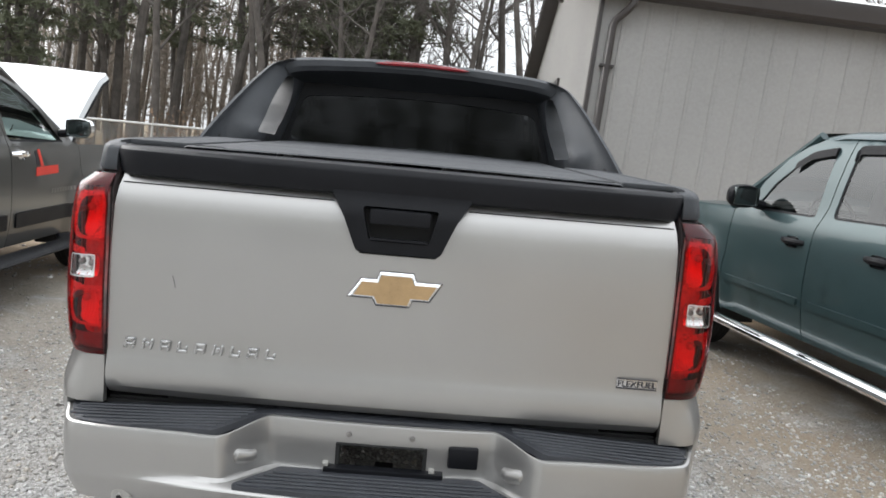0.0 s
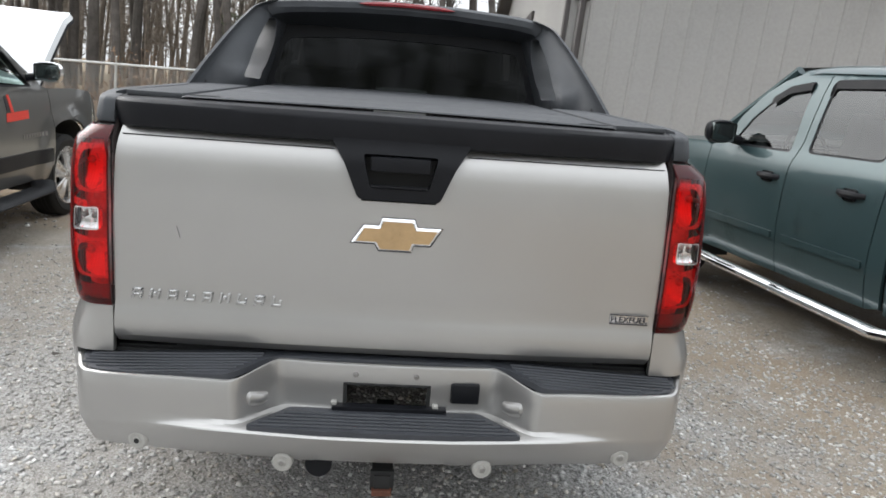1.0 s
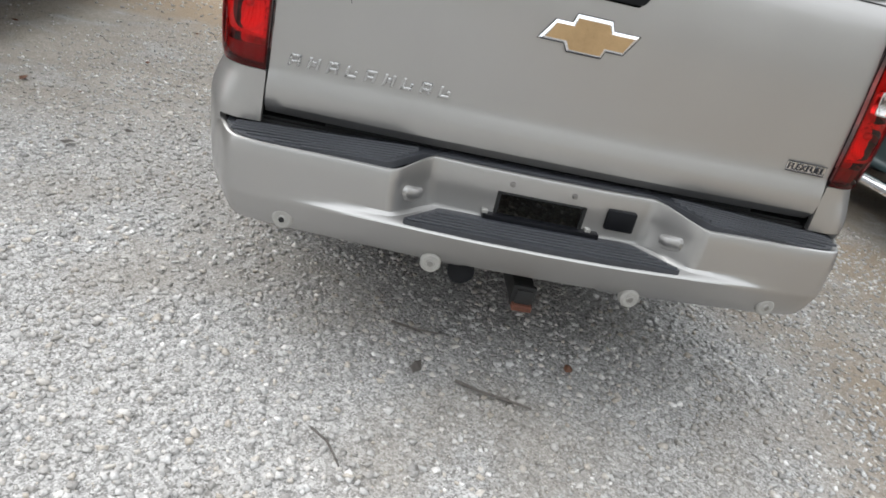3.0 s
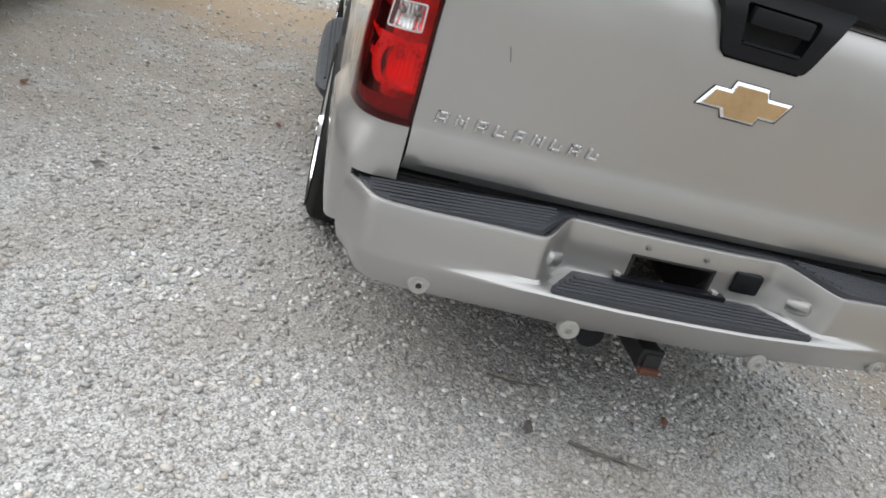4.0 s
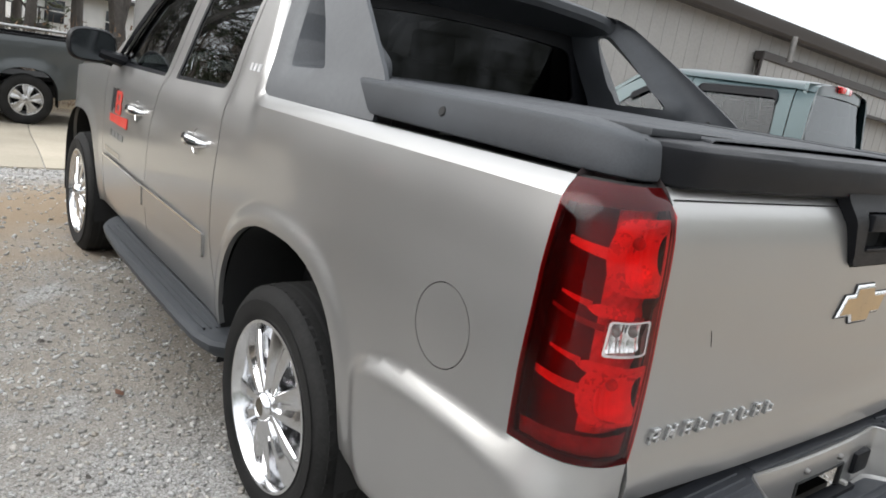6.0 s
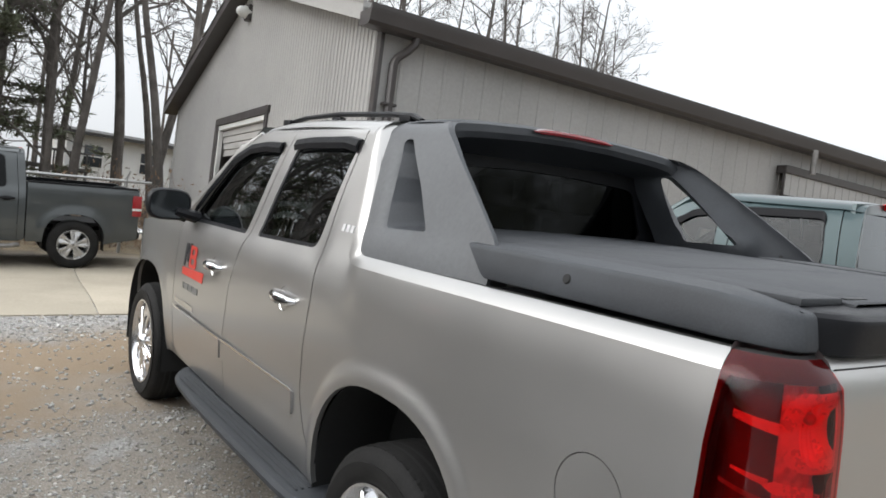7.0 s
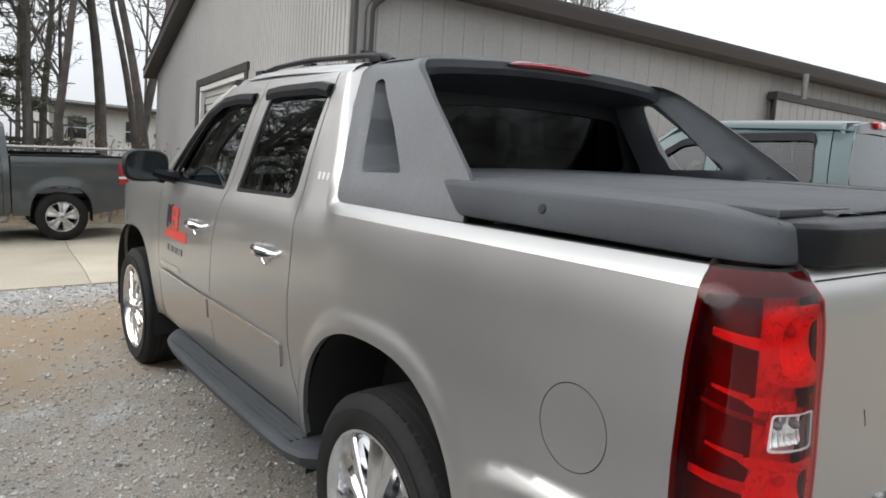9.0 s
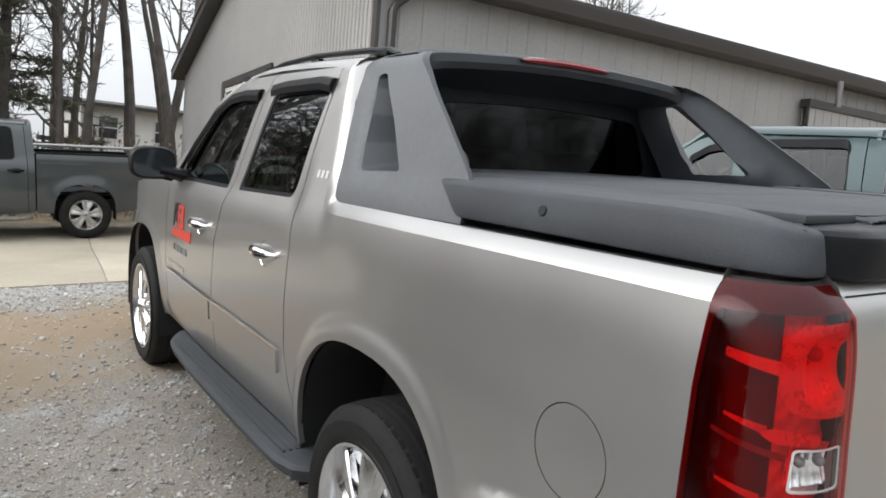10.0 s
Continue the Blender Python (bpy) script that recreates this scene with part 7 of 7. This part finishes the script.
    part("reversing_lens", boxed((-(w - 0.058), bend_ + 0.028, bt - 0.34), (0.131, 0.156, 0.04), 0.01), WHITE_CELL, tl)
    both.append(tl)
    for a in arches:
        rows = [[(-(w - 0.02), u, v), (-(w - 0.32), u, v)] for u, v in arch_line(a, 0.3)]
        both.append(part("arch_liner", loft(rows), DARK, t))
    bm = bmesh.new()
    (tube(bm, [(-(w + 0.02), spec["board"][0], 0.40), (-(w + 0.10), spec["board"][0] - 0.15, 0.37), (-(w + 0.11), spec["board"][1] + 0.15, 0.355), (-(w + 0.02), spec["board"][1], 0.37)], spec["bar_r"], 12, True, spec["bar_squash"]))
    both.append(part("side_step", bm, spec["bar_mat"], t, spec["bar_label"]))
    # mirror
    my, mz = spec["mirror"]
    bm = bmesh.new()
    tube(bm, [(-(w - 0.06), my + 0.03, mz - 0.06), (-(w + 0.05), my + 0.03, mz - 0.04)], 0.035, 8)
    mi = part("door_mirror", bm, BLACK_PLASTIC, t, "black door mirror")
    rows = []
    for tt, k in ((0.0, 0.9), (0.03, 1.0), (0.07, 0.92), (0.11, 0.45)):
        rows.append([(-(w + 0.12) - 0.125 * k * math.copysign(abs(math.cos(q)) ** 0.7, math.cos(q)), my + tt, mz + 0.088 * k * math.copysign(abs(math.sin(q)) ** 0.7, math.sin(q))) for q in [2 * math.pi * i / 20 for i in range(20)]])
    part("mirror_housing", loft(rows, close_u=True, caps=True), spec["mirror_mat"], mi)
    part("mirror_glass", boxed((-(w + 0.12), my - 0.003, mz), (0.2, 0.006, 0.135), 0.02), mat("mirror_pane", (0.12, 0.14, 0.14), 0.05, 0.9), mi)
    both.append(mi)
    for ob in both:
        mirror_x(ob)
    # roof, back wall, glass
    f0 = spec["roof_front"]
    xr = w - 0.25
    prof = [(-xr - 0.035, roofz - 0.035), (-xr, roofz - 0.005), (-xr + 0.08, roofz + 0.02), (-xr * 0.5, roofz + 0.045), (0, roofz + 0.055)]
    prof += [(-x, z) for x, z in reversed(prof[:-1])]
    rows = []
    for y in (back + 0.03, back + 0.15, (back + f0) / 2, f0 - 0.25, f0):
        dz = -0.03 if y == f0 else (-0.012 if y == back + 0.03 else 0.0)
        rows.append([(x, y, z + dz) for x, z in prof])
    part("roof", loft(rows), paint, t)
    top_w, bot_w = xr + 0.02, w - 0.10
    part("cab_back", outward(sheet([(-bot_w, 0.5), (bot_w, 0.5), (bot_w, belt), (top_w, roofz), (-top_w, roofz), (-bot_w, belt)], lambda u, v: Vector((u, back + 0.05 * ease(belt, roofz, v) + 0.05 * ease(0.6 * bot_w, bot_w, abs(u)), v + 0.04 * (1 - (u / bot_w) ** 2) * ease(roofz - 0.2, roofz, v))), [rounded([(-bot_w + 0.12, belt + 0.07), (bot_w - 0.12, belt + 0.07), (top_w - 0.1, roofz - 0.07), (-top_w + 0.1, roofz - 0.07)], 0.05, 3)], 0.06, 0.03), BACK), paint, t)
    rg = part("rear_window", outward(sheet([(-bot_w + 0.10, belt + 0.05), (bot_w - 0.10, belt + 0.05), (top_w - 0.08, roofz - 0.05), (-top_w + 0.08, roofz - 0.05)], lambda u, v: Vector((u, back + 0.012 + 0.05 * ease(belt, roofz, v), v)), (), 0.1, 0), BACK), spec["glass"], t)
    rg.visible_shadow = False
    bl = part("brake_light", boxed((0, back + 0.045, roofz + 0.022), (0.30, 0.05, 0.05), 0.015), RED_CELL, t, "red high brake light with clear middle")
    part("cargo_lens", boxed((0, back + 0.043, roofz + 0.022), (0.09, 0.054, 0.052), 0.01), WHITE_CELL, bl)
    # screen, bonnet, nose
    cowl = spec["cowl"]
    rows = []
    for k in (0, 0.33, 0.66, 1.0):
        y, z, ww = f0 + (cowl - f0) * k, roofz + 0.0 - (roofz - belt - 0.04) * k, xr + (w - 0.16 - xr) * k
        rows.append([(x * ww, y + 0.1 * (1 - x * x) * k, z + 0.04 * (1 - x * x)) for x in (-1, -0.6, 0, 0.6, 1)])
    wsn = part("windscreen", loft(rows), PANE_CLEAR, t)
    wsn.visible_shadow = False
    for sx in (-1, 1):
        bm = bmesh.new()
        tube(bm, [(sx * (xr + 0.02), f0 - 0.02, roofz - 0.02), (sx * (w - 0.19), (f0 + cowl) / 2, (roofz + belt) / 2), (sx * (w - 0.12), cowl, belt)], [0.035, 0.04, 0.05], 8)
        part("windscreen_pillar", bm, paint, t)
    hood_len = nose - 0.12 - cowl
    rows = []
    for k in (0, 0.02, 0.3, 0.6, 0.85, 0.96, 1.0):
        y = hood_len * k
        z = -0.05 * k - 0.06 * ease(0.8, 1.0, k)
        rows.append([(x * (w - 0.12 - 0.05 * k), y, z + 0.035 * (1 - x * x) - (0.05 if abs(x) == 1 else 0)) for x in (-1, -0.98, -0.75, -0.4, 0, 0.4, 0.75, 0.98, 1)])
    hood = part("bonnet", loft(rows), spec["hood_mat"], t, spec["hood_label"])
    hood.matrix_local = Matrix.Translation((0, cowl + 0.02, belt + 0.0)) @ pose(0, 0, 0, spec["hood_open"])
    rows2 = [[(x, y, z - 0.035) for x, y, z in row] for row in rows]
    part("bonnet_lining", loft(rows2), BLACK_PLASTIC, hood)
    if spec["hood_open"]:
        part("bonnet_lip", boxed((0, hood_len, -0.13), (1.55, 0.05, 0.03), 0.01), CHROME, hood)
        bm = bmesh.new()
        tube(bm, [(0.33, 0.05, 0.035), (0.33, hood_len * 0.95, -0.06)], 0.005, 4)
        part("crease", bm, BLACK_PLASTIC, hood)
        part("engine", boxed((0, cowl + hood_len * 0.5, 0.9), (1.2, hood_len * 0.8, 0.3), 0.05), DARK, t)
    part("grille", boxed((0, nose - 0.06, 0.92), (1.35, 0.1, 0.3), 0.03), BLACK_PLASTIC, t)
    part("front_bumper", boxed((0, nose - 0.02, 0.58), (1.8, 0.2, 0.26), 0.06, None, 3), CHROME, t)
    for sx in (-1, 1):
        part("headlight", boxed((sx * (w - 0.28), nose - 0.08, 0.95), (0.3, 0.14, 0.3), 0.03), WHITE_CELL, t)
    # tail end
    part("tailgate", boxed((0, bend_ + 0.03, (bt + 0.6) / 2), (2 * w - 0.27, 0.06, bt - 0.6), 0.015), paint, t)
    part("bed_front", boxed((0, back - 0.05, (bt + 0.6) / 2), (2 * w - 0.12, 0.05, bt - 0.62), 0.0), paint, t)
    part("bed_floor", boxed((0, (back + bend_) / 2, 0.72), (2 * w - 0.7, back - bend_ - 0.05, 0.06), 0.0), DARK, t)
    part("rear_bumper", boxed((0, bend_ - 0.10, 0.60), (2 * w - 0.06, 0.16, 0.16), 0.04, None, 3), CHROME, t, "chrome rear bumper")
    un = bmesh.new()
    box(un, (0, (back + fr) / 2, 0.56), (2 * w - 0.16, fr - back - 0.05, 0.26), 0)
    box(un, (0, (nose + bend_) / 2, 0.52), (1.1, nose - bend_ - 0.3, 0.2), 0)
    box(un, (0, nose - 0.6, 0.75), (1.2, 0.9, 0.4), 0)
    part("underbody", un, DARK, t, smooth=False)
    part("dashboard", boxed((0, cowl - 0.25, belt - 0.14), (1.5, 0.35, 0.25), 0.05), CABIN, t)
    for x, y in ((-0.42, fr - 1.0), (0.42, fr - 1.0), (0, back + 0.25)):
        sw = 1.4 if x == 0 else 0.52
        st = part("seat", boxed((x, y + 0.2, 0.98), (sw, 0.5, 0.2), 0.05), SEAT, t)
        part("seat_back", boxed((0, 0, 0), (sw, 0.14, 0.6), 0.05, Matrix.Translation((x, y - 0.05, 1.25)) @ pose(0, 0, 0, 12)), SEAT, st)
        for hx in ((x,) if x else (-0.4, 0.4)):
            part("headrest", boxed((hx, y - 0.14, 1.60), (0.26, 0.09, 0.16), 0.04), SEAT, st)
    bm = bmesh.new()
    tube(bm, [(-0.42 + 0.19 * math.cos(2 * math.pi * i / 20), fr - 0.42 + 0.06 * math.sin(2 * math.pi * i / 20), belt - 0.0 + 0.17 * math.sin(2 * math.pi * i / 20)) for i in range(21)], 0.015, 6, False)
    part("steering_wheel", bm, BLACK_PLASTIC, t)
    R = spec["tyre"]
    for y in (spec["front_hub"], spec["rear_hub"]):
        wheel(t, (-w + 0.0, y, R), False, R, R * spec["rim_ratio"], 0.25, spec["spokes"], spec["rim_mat"], False)
        wheel(t, (w - 0.0, y, R), True, R, R * spec["rim_ratio"], 0.25, spec["spokes"], spec["rim_mat"], False)
    t.matrix_world = YARD @ Matrix.Translation(at) @ pose(0, 0, 0, 0, 0, heading)
    return t, skin


BASE = dict(half=0.97, hood_mat=TEAL, hood_label="", hood_open=0.0, visor=True, bar_r=0.045, bar_squash=(1.2, 0.8), tyre=0.385, rim_ratio=0.62, spokes=5)

green = dict(BASE, belt=1.225, roof=1.835, front_hub=1.02, rear_hub=-2.12, nose=1.95, cab_back=-1.27, tail=-3.1, bed_top=1.25, door_front=0.56, cowl=0.72, roof_front=0.0,
             mid_seam=[(-0.36, 1.82), (-0.365, 1.55), (-0.365, 1.34), (-0.33, 1.16), (-0.33, 0.78), (-0.37, 0.42)],
             rear_seam=[(-1.11, 1.82), (-1.135, 1.5), (-1.155, 1.3), (-1.155, 1.15), (-1.14, 0.75), (-1.15, 0.55), (-1.16, 0.42)],
             pillar=[(0.46, 1.27), (0.37, 1.45), (0.21, 1.63), (0.06, 1.735), (-0.10, 1.80), (-0.2, 1.82)],
             front_window=rounded([(-0.275, 1.255), (0.38, 1.24), (0.24, 1.45), (0.06, 1.62), (-0.06, 1.695), (-0.25, 1.73), (-0.262, 1.5)], 0.03, 3),
             rear_window=rounded([(-1.055, 1.285), (-0.43, 1.265), (-0.43, 1.5), (-0.425, 1.745), (-1.01, 1.765), (-1.045, 1.5)], 0.05, 4),
             handles=(-0.155, -0.915), handle_z=1.075, handle_mat=BLACK_PLASTIC, moulding=(0.65, 0.70), mould_mat=TEAL, glass=PANE_SMOKE, board=(0.75, -1.55), bar_mat=CHROME, bar_label="chrome tubular side step",
             mirror=(0.26, 1.335), mirror_mat=BLACK_PLASTIC, rim_mat=CHROME)
HG = Vector((-0.184, 0.983, 0)).normalized()
NG = Vector((HG.y, -HG.x, 0))
og = Vector((2.393, 2.907, 0)) + NG * (0.22 + 0.97)
g_truck, _ = cab_pickup("pickup_truck", "teal green crew cab pickup with chrome side steps", TEAL, og, math.degrees(math.atan2(-HG.x, HG.y)), green)

# the grey pickup with its bonnet up: its right side faces the yard
dark = dict(BASE, belt=1.21, roof=1.80, front_hub=0.0, rear_hub=-3.6, nose=0.93, cab_back=-2.75, tail=-4.7, bed_top=1.22, door_front=-0.30, cowl=-0.32, roof_front=-1.15,
            mid_seam=[(-1.47, 1.785), (-1.40, 1.5), (-1.36, 1.3), (-1.36, 1.1), (-1.38, 0.75), (-1.42, 0.42)],
            rear_seam=[(-2.35, 1.785), (-2.34, 1.5), (-2.3, 1.25), (-2.27, 0.9), (-2.3, 0.6), (-2.34, 0.42)],
            pillar=[(-0.48, 1.26), (-0.72, 1.49), (-0.98, 1.68), (-1.15, 1.75), (-1.30, 1.785)],
            front_window=rounded([(-1.32, 1.235), (-0.52, 1.22), (-0.78, 1.48), (-1.0, 1.63), (-1.17, 1.70), (-1.38, 1.72), (-1.35, 1.5)], 0.03, 3),
            rear_window=rounded([(-2.2, 1.25), (-1.45, 1.24), (-1.52, 1.72), (-2.22, 1.73)], 0.04, 3),
            handles=(-1.24, -2.15), handle_z=1.14, rim_ratio=0.7, handle_mat=CHROME, moulding=(0.56, 0.68), mould_mat=BLACK_PLASTIC, glass=PANE_GREEN, visor=False, board=(-0.55, -3.0), bar_mat=BLACK_PLASTIC, bar_label="flat black running board", bar_r=0.09, bar_squash=(1.1, 0.32),
            mirror=(-0.58, 1.355), mirror_mat=CHROME, rim_mat=ALLOY, hood_open=42.0, hood_mat=HOOD_SKY_SHEEN, hood_label="raised bonnet, the sky's reflection put into its pale colour", spokes=5)
d_truck, d_skin = cab_pickup("pickup_truck", "dark grey crew cab pickup with its bonnet raised", GREY_PAINT, (-4.075, 4.872, 0), -0.2, dark)
right_door = [c for c in d_truck.children if c.name.startswith("front_door")][-1]


def d_decal(pts, m, name, e=-0.004):
    bm = sheet(pts, lambda u, v: Vector((-1, 1, 1)) * d_skin(u, v, e), (), 0.05, 0.002)
    return part(name, outward(bm, (1, 0, 0)), m, right_door)


d_decal([(-0.98, 1.17), (-0.945, 1.17), (-0.91, 1.03), (-0.95, 1.03)], RED_SIGN, "sign_wedge")
d_decal([(-1.02, 1.16), (-1.0, 1.16), (-0.97, 1.04), (-1.01, 1.04)], INK, "sign_bar")
d_decal([(-1.02, 1.025), (-0.68, 1.035), (-0.68, 0.965), (-1.03, 0.955)], RED_SIGN, "sign_bar")
for i in range(9):
    u = -0.80 + i * 0.045
    d_decal([(u, 0.80), (u + 0.03, 0.80), (u + 0.034, 0.835), (u + 0.004, 0.835)], STEEL, "badge_bar")

# the slate pickup on the drive
slate = dict(BASE, belt=1.22, roof=1.86, front_hub=3.45, rear_hub=0.0, nose=4.35, cab_back=0.72, tail=-0.98, bed_top=1.38, door_front=2.7, cowl=2.9, roof_front=2.0,
             mid_seam=[(1.75, 1.845), (1.78, 1.5), (1.8, 1.3), (1.8, 1.1), (1.8, 0.8), (1.8, 0.42)],
             rear_seam=[(0.86, 1.845), (0.84, 1.5), (0.82, 1.25), (0.82, 1.0), (0.82, 0.7), (0.82, 0.42)],
             pillar=[(2.5, 1.28), (2.25, 1.55), (2.05, 1.74), (1.9, 1.82)],
             front_window=rounded([(1.86, 1.25), (2.45, 1.24), (2.22, 1.5), (2.02, 1.7), (1.85, 1.77)], 0.04, 3),
             rear_window=rounded([(0.98, 1.26), (1.72, 1.25), (1.68, 1.77), (1.02, 1.78)], 0.08, 3),
             handles=(1.95, 0.98), handle_z=1.10, handle_mat=BLACK_PLASTIC, moulding=(0.52, 0.6), mould_mat=FORD_GREY, glass=PANE_DARK, visor=False, board=(2.6, 0.8), bar_mat=STEEL, bar_label="dull side step",
             mirror=(2.4, 1.35), mirror_mat=BLACK_PLASTIC, rim_mat=ALLOY, hood_mat=FORD_GREY, spokes=5, tyre=0.395, half=0.98, arch=0.48)
s_truck, _ = cab_pickup("pickup_truck", "slate grey crew cab pickup parked on the concrete drive", FORD_GREY, (-0.28, 12.5 + 0.98, ground_z(0, 13.0) + 0.012), 90.0, slate)

# ---- gravel stones and litter ----
STONE = bpy.data.materials.new("crushed_stone")
STONE.use_nodes = True
_nt = STONE.node_tree
_b = _nt.nodes["Principled BSDF"]
_geo = _nt.nodes.new("ShaderNodeNewGeometry")
_ramp = _nt.nodes.new("ShaderNodeValToRGB")
_ramp.color_ramp.elements[0].color = (0.27, 0.263, 0.252, 1)
_ramp.color_ramp.elements[1].color = (0.8, 0.79, 0.775, 1)
for p_, c_ in ((0.35, (0.41, 0.405, 0.393)), (0.7, (0.57, 0.565, 0.552)), (0.82, (0.44, 0.395, 0.335))):
    _e = _ramp.color_ramp.elements.new(p_)
    _e.color = (*c_, 1)
_tc = _nt.nodes.new("ShaderNodeTexCoord")
_n = _nt.nodes.new("ShaderNodeTexNoise")
_n.inputs["Scale"].default_value = 180.0
_mx = _nt.nodes.new("ShaderNodeMix")
_mx.data_type, _mx.blend_type = "RGBA", "OVERLAY"
_mx.inputs["Factor"].default_value = 0.5
_nt.links.new(_tc.outputs["Object"], _n.inputs["Vector"])
_nt.links.new(_geo.outputs["Random Per Island"], _ramp.inputs["Fac"])
_nt.links.new(_ramp.outputs["Color"], _mx.inputs["A"])
_nt.links.new(_n.outputs["Fac"], _mx.inputs["B"])
# dusty and washed patches
_dust = _nt.nodes.new("ShaderNodeTexNoise")
_dust.inputs["Scale"].default_value, _dust.inputs["Detail"].default_value = 1.8, 6.0
_dr = _nt.nodes.new("ShaderNodeMapRange")
_dr.inputs["From Min"].default_value, _dr.inputs["From Max"].default_value = 0.42, 0.68
_dr.inputs["To Max"].default_value = 0.6
_dm = _nt.nodes.new("ShaderNodeMix")
_dm.data_type = "RGBA"
_dm.inputs["B"].default_value = (0.28, 0.25, 0.21, 1)
_nt.links.new(_tc.outputs["Object"], _dust.inputs["Vector"])
_nt.links.new(_dust.outputs["Fac"], _dr.inputs["Value"])
_nt.links.new(_dr.outputs["Result"], _dm.inputs["Factor"])
_nt.links.new(_mx.outputs["Result"], _dm.inputs["A"])
_nt.links.new(_dm.outputs["Result"], _b.inputs["Base Color"])
_b.inputs["Roughness"].default_value = 0.85

rg_ = np.random.default_rng(5)


def stones(count, x0, x1, y0, y1, small, large, dirt_thin):
    """Broken stones strewn over a stretch of ground, in one mesh."""
    x = rg_.uniform(x0, x1, count)
    y = rg_.uniform(y0, y1, count)
    patch = np.sin(x * 2.1 + 1.3 * np.sin(y * 1.7)) * np.sin(y * 1.9 + np.sin(x * 1.3))
    keep = rg_.random(count) > dirt_thin(x, y) + 0.12 * patch
    x, y = x[keep], y[keep]
    n_ = len(x)
    size = small + (large - small) * rg_.random(n_) ** 2.6
    cube = np.array([(a, b, c) for a in (-1, 1) for b in (-1, 1) for c in (-1, 1)], float)
    v = cube[None] * (0.5 + rg_.uniform(-0.24, 0.24, (n_, 8, 3)))
    v *= size[:, None, None] * rg_.uniform(0.6, 1.15, (n_, 1, 3))
    v[:, :, 2] *= 0.56
    a = rg_.uniform(0, 2 * np.pi, n_)
    t = rg_.uniform(-0.6, 0.6, n_)
    ca, sa, ct_, st_ = np.cos(a), np.sin(a), np.cos(t), np.sin(t)
    yy, zz = v[:, :, 1] * ct_[:, None] - v[:, :, 2] * st_[:, None], v[:, :, 1] * st_[:, None] + v[:, :, 2] * ct_[:, None]
    xx = v[:, :, 0] * ca[:, None] - yy * sa[:, None]
    yy = v[:, :, 0] * sa[:, None] + yy * ca[:, None]
    zz = zz + size[:, None] * 0.11
    co = np.stack([xx + x[:, None], yy + y[:, None], zz], -1).reshape(-1, 3)
    q = np.array([(0, 1, 3, 2), (4, 6, 7, 5), (0, 4, 5, 1), (2, 3, 7, 6), (0, 2, 6, 4), (1, 5, 7, 3)])
    f = (q[None] + 8 * np.arange(n_)[:, None, None]).reshape(-1)
    me = bpy.data.meshes.new("gravel")
    me.vertices.add(len(co))
    me.vertices.foreach_set("co", co.ravel())
    me.loops.add(len(f))
    me.loops.foreach_set("vertex_index", f.astype(np.int32))
    me.polygons.add(len(f) // 4)
    me.polygons.foreach_set("loop_start", np.arange(0, len(f), 4, dtype=np.int32))
    me.update(calc_edges=True)
    me.materials.append(STONE)
    ob = link("gravel", me)
    ob.matrix_world = YARD
    return tagged(ob, "loose crushed grey stone over the yard", "gravel", kind="stuff")


def thin(x, y):
    return np.clip(0.52 * np.clip((y - 0.9) / 1.9, 0, 1) + 0.12 * np.clip((x - 0.9) / 0.7, 0, 1) * (y > -0.6) + 0.5 * np.clip((-2.0 - x) / 1.0, 0, 1) + 0.95 * np.clip((-1.9 - y) / 1.7, 0, 1) + 0.9 * np.clip((x - 2.5) / 0.8, 0, 1), 0, 0.95)


stones(138000, -3.4, 3.3, -3.6, 4.2, 0.0045, 0.022, thin)
stones(14000, -5.0, 2.6, 4.2, 7.3, 0.010, 0.032, lambda x, y: np.where((y > 4.2) & (y < 6.2), 0.8, 0.2))

# twigs, leaves and lumps of bark
LEAF = mat("dead_leaf", (0.13, 0.06, 0.035), 0.8, 0.0, 0.0, 0.3, 30.0, 200.0)
def twig(pts, r):
    bm = bmesh.new()
    tube(bm, [(x, y, 0.016 + 0.004 * (i % 2)) for i, (x, y) in enumerate(pts)], [r * (1 - 0.5 * i / len(pts)) for i in range(len(pts))], 5)
    tw = part("twig", bm, BARK, None)
    tw.matrix_world = YARD
    tagged(tw, "thin dark fallen twig on the gravel", "twig", "twigs on the gravel")


twig([(-0.13, -0.13), (-0.06, -0.17), (0.02, -0.185), (0.11, -0.22)], 0.006)
twig([(-0.35, 0.16), (-0.27, 0.13), (-0.18, 0.13)], 0.005)
twig([(-0.55, -0.45), (-0.50, -0.50), (-0.46, -0.58)], 0.004)
lr = random.Random(3)
for i in range(46):
    x, y = (0.28, 0.04) if i == 0 else (lr.uniform(-3.2, 0.6), lr.uniform(-1.2, 6.5))
    if i and -1.1 < x < 1.1 and 0 < y < 5.6:
        x -= 2.0
    s_ = 0.03 if i == 0 else lr.uniform(0.012, 0.035)
    bm = bmesh.new()
    vs = [bm.verts.new((s_ * c * lr.uniform(0.7, 1.2), s_ * 0.6 * d_ * lr.uniform(0.7, 1.2), lr.uniform(0, 0.4) * s_)) for c, d_ in ((-1, 0), (-0.4, 0.8), (0.4, 0.8), (1, 0), (0.4, -0.8), (-0.4, -0.8))]
    top = bm.verts.new((0, 0, s_ * 0.55))
    for k in range(6):
        bm.faces.new((vs[k], vs[(k + 1) % 6], top))
    ob = part("leaf", bm, LEAF if i % 3 == 0 else BARK, None, smooth=False)
    ob.matrix_world = YARD @ pose(x, y, 0.014, lr.uniform(-12, 12), lr.uniform(-12, 12), lr.uniform(0, 360))
    tagged(ob, "curled dead brown leaf on the gravel", "leaf", "leaves on the gravel")
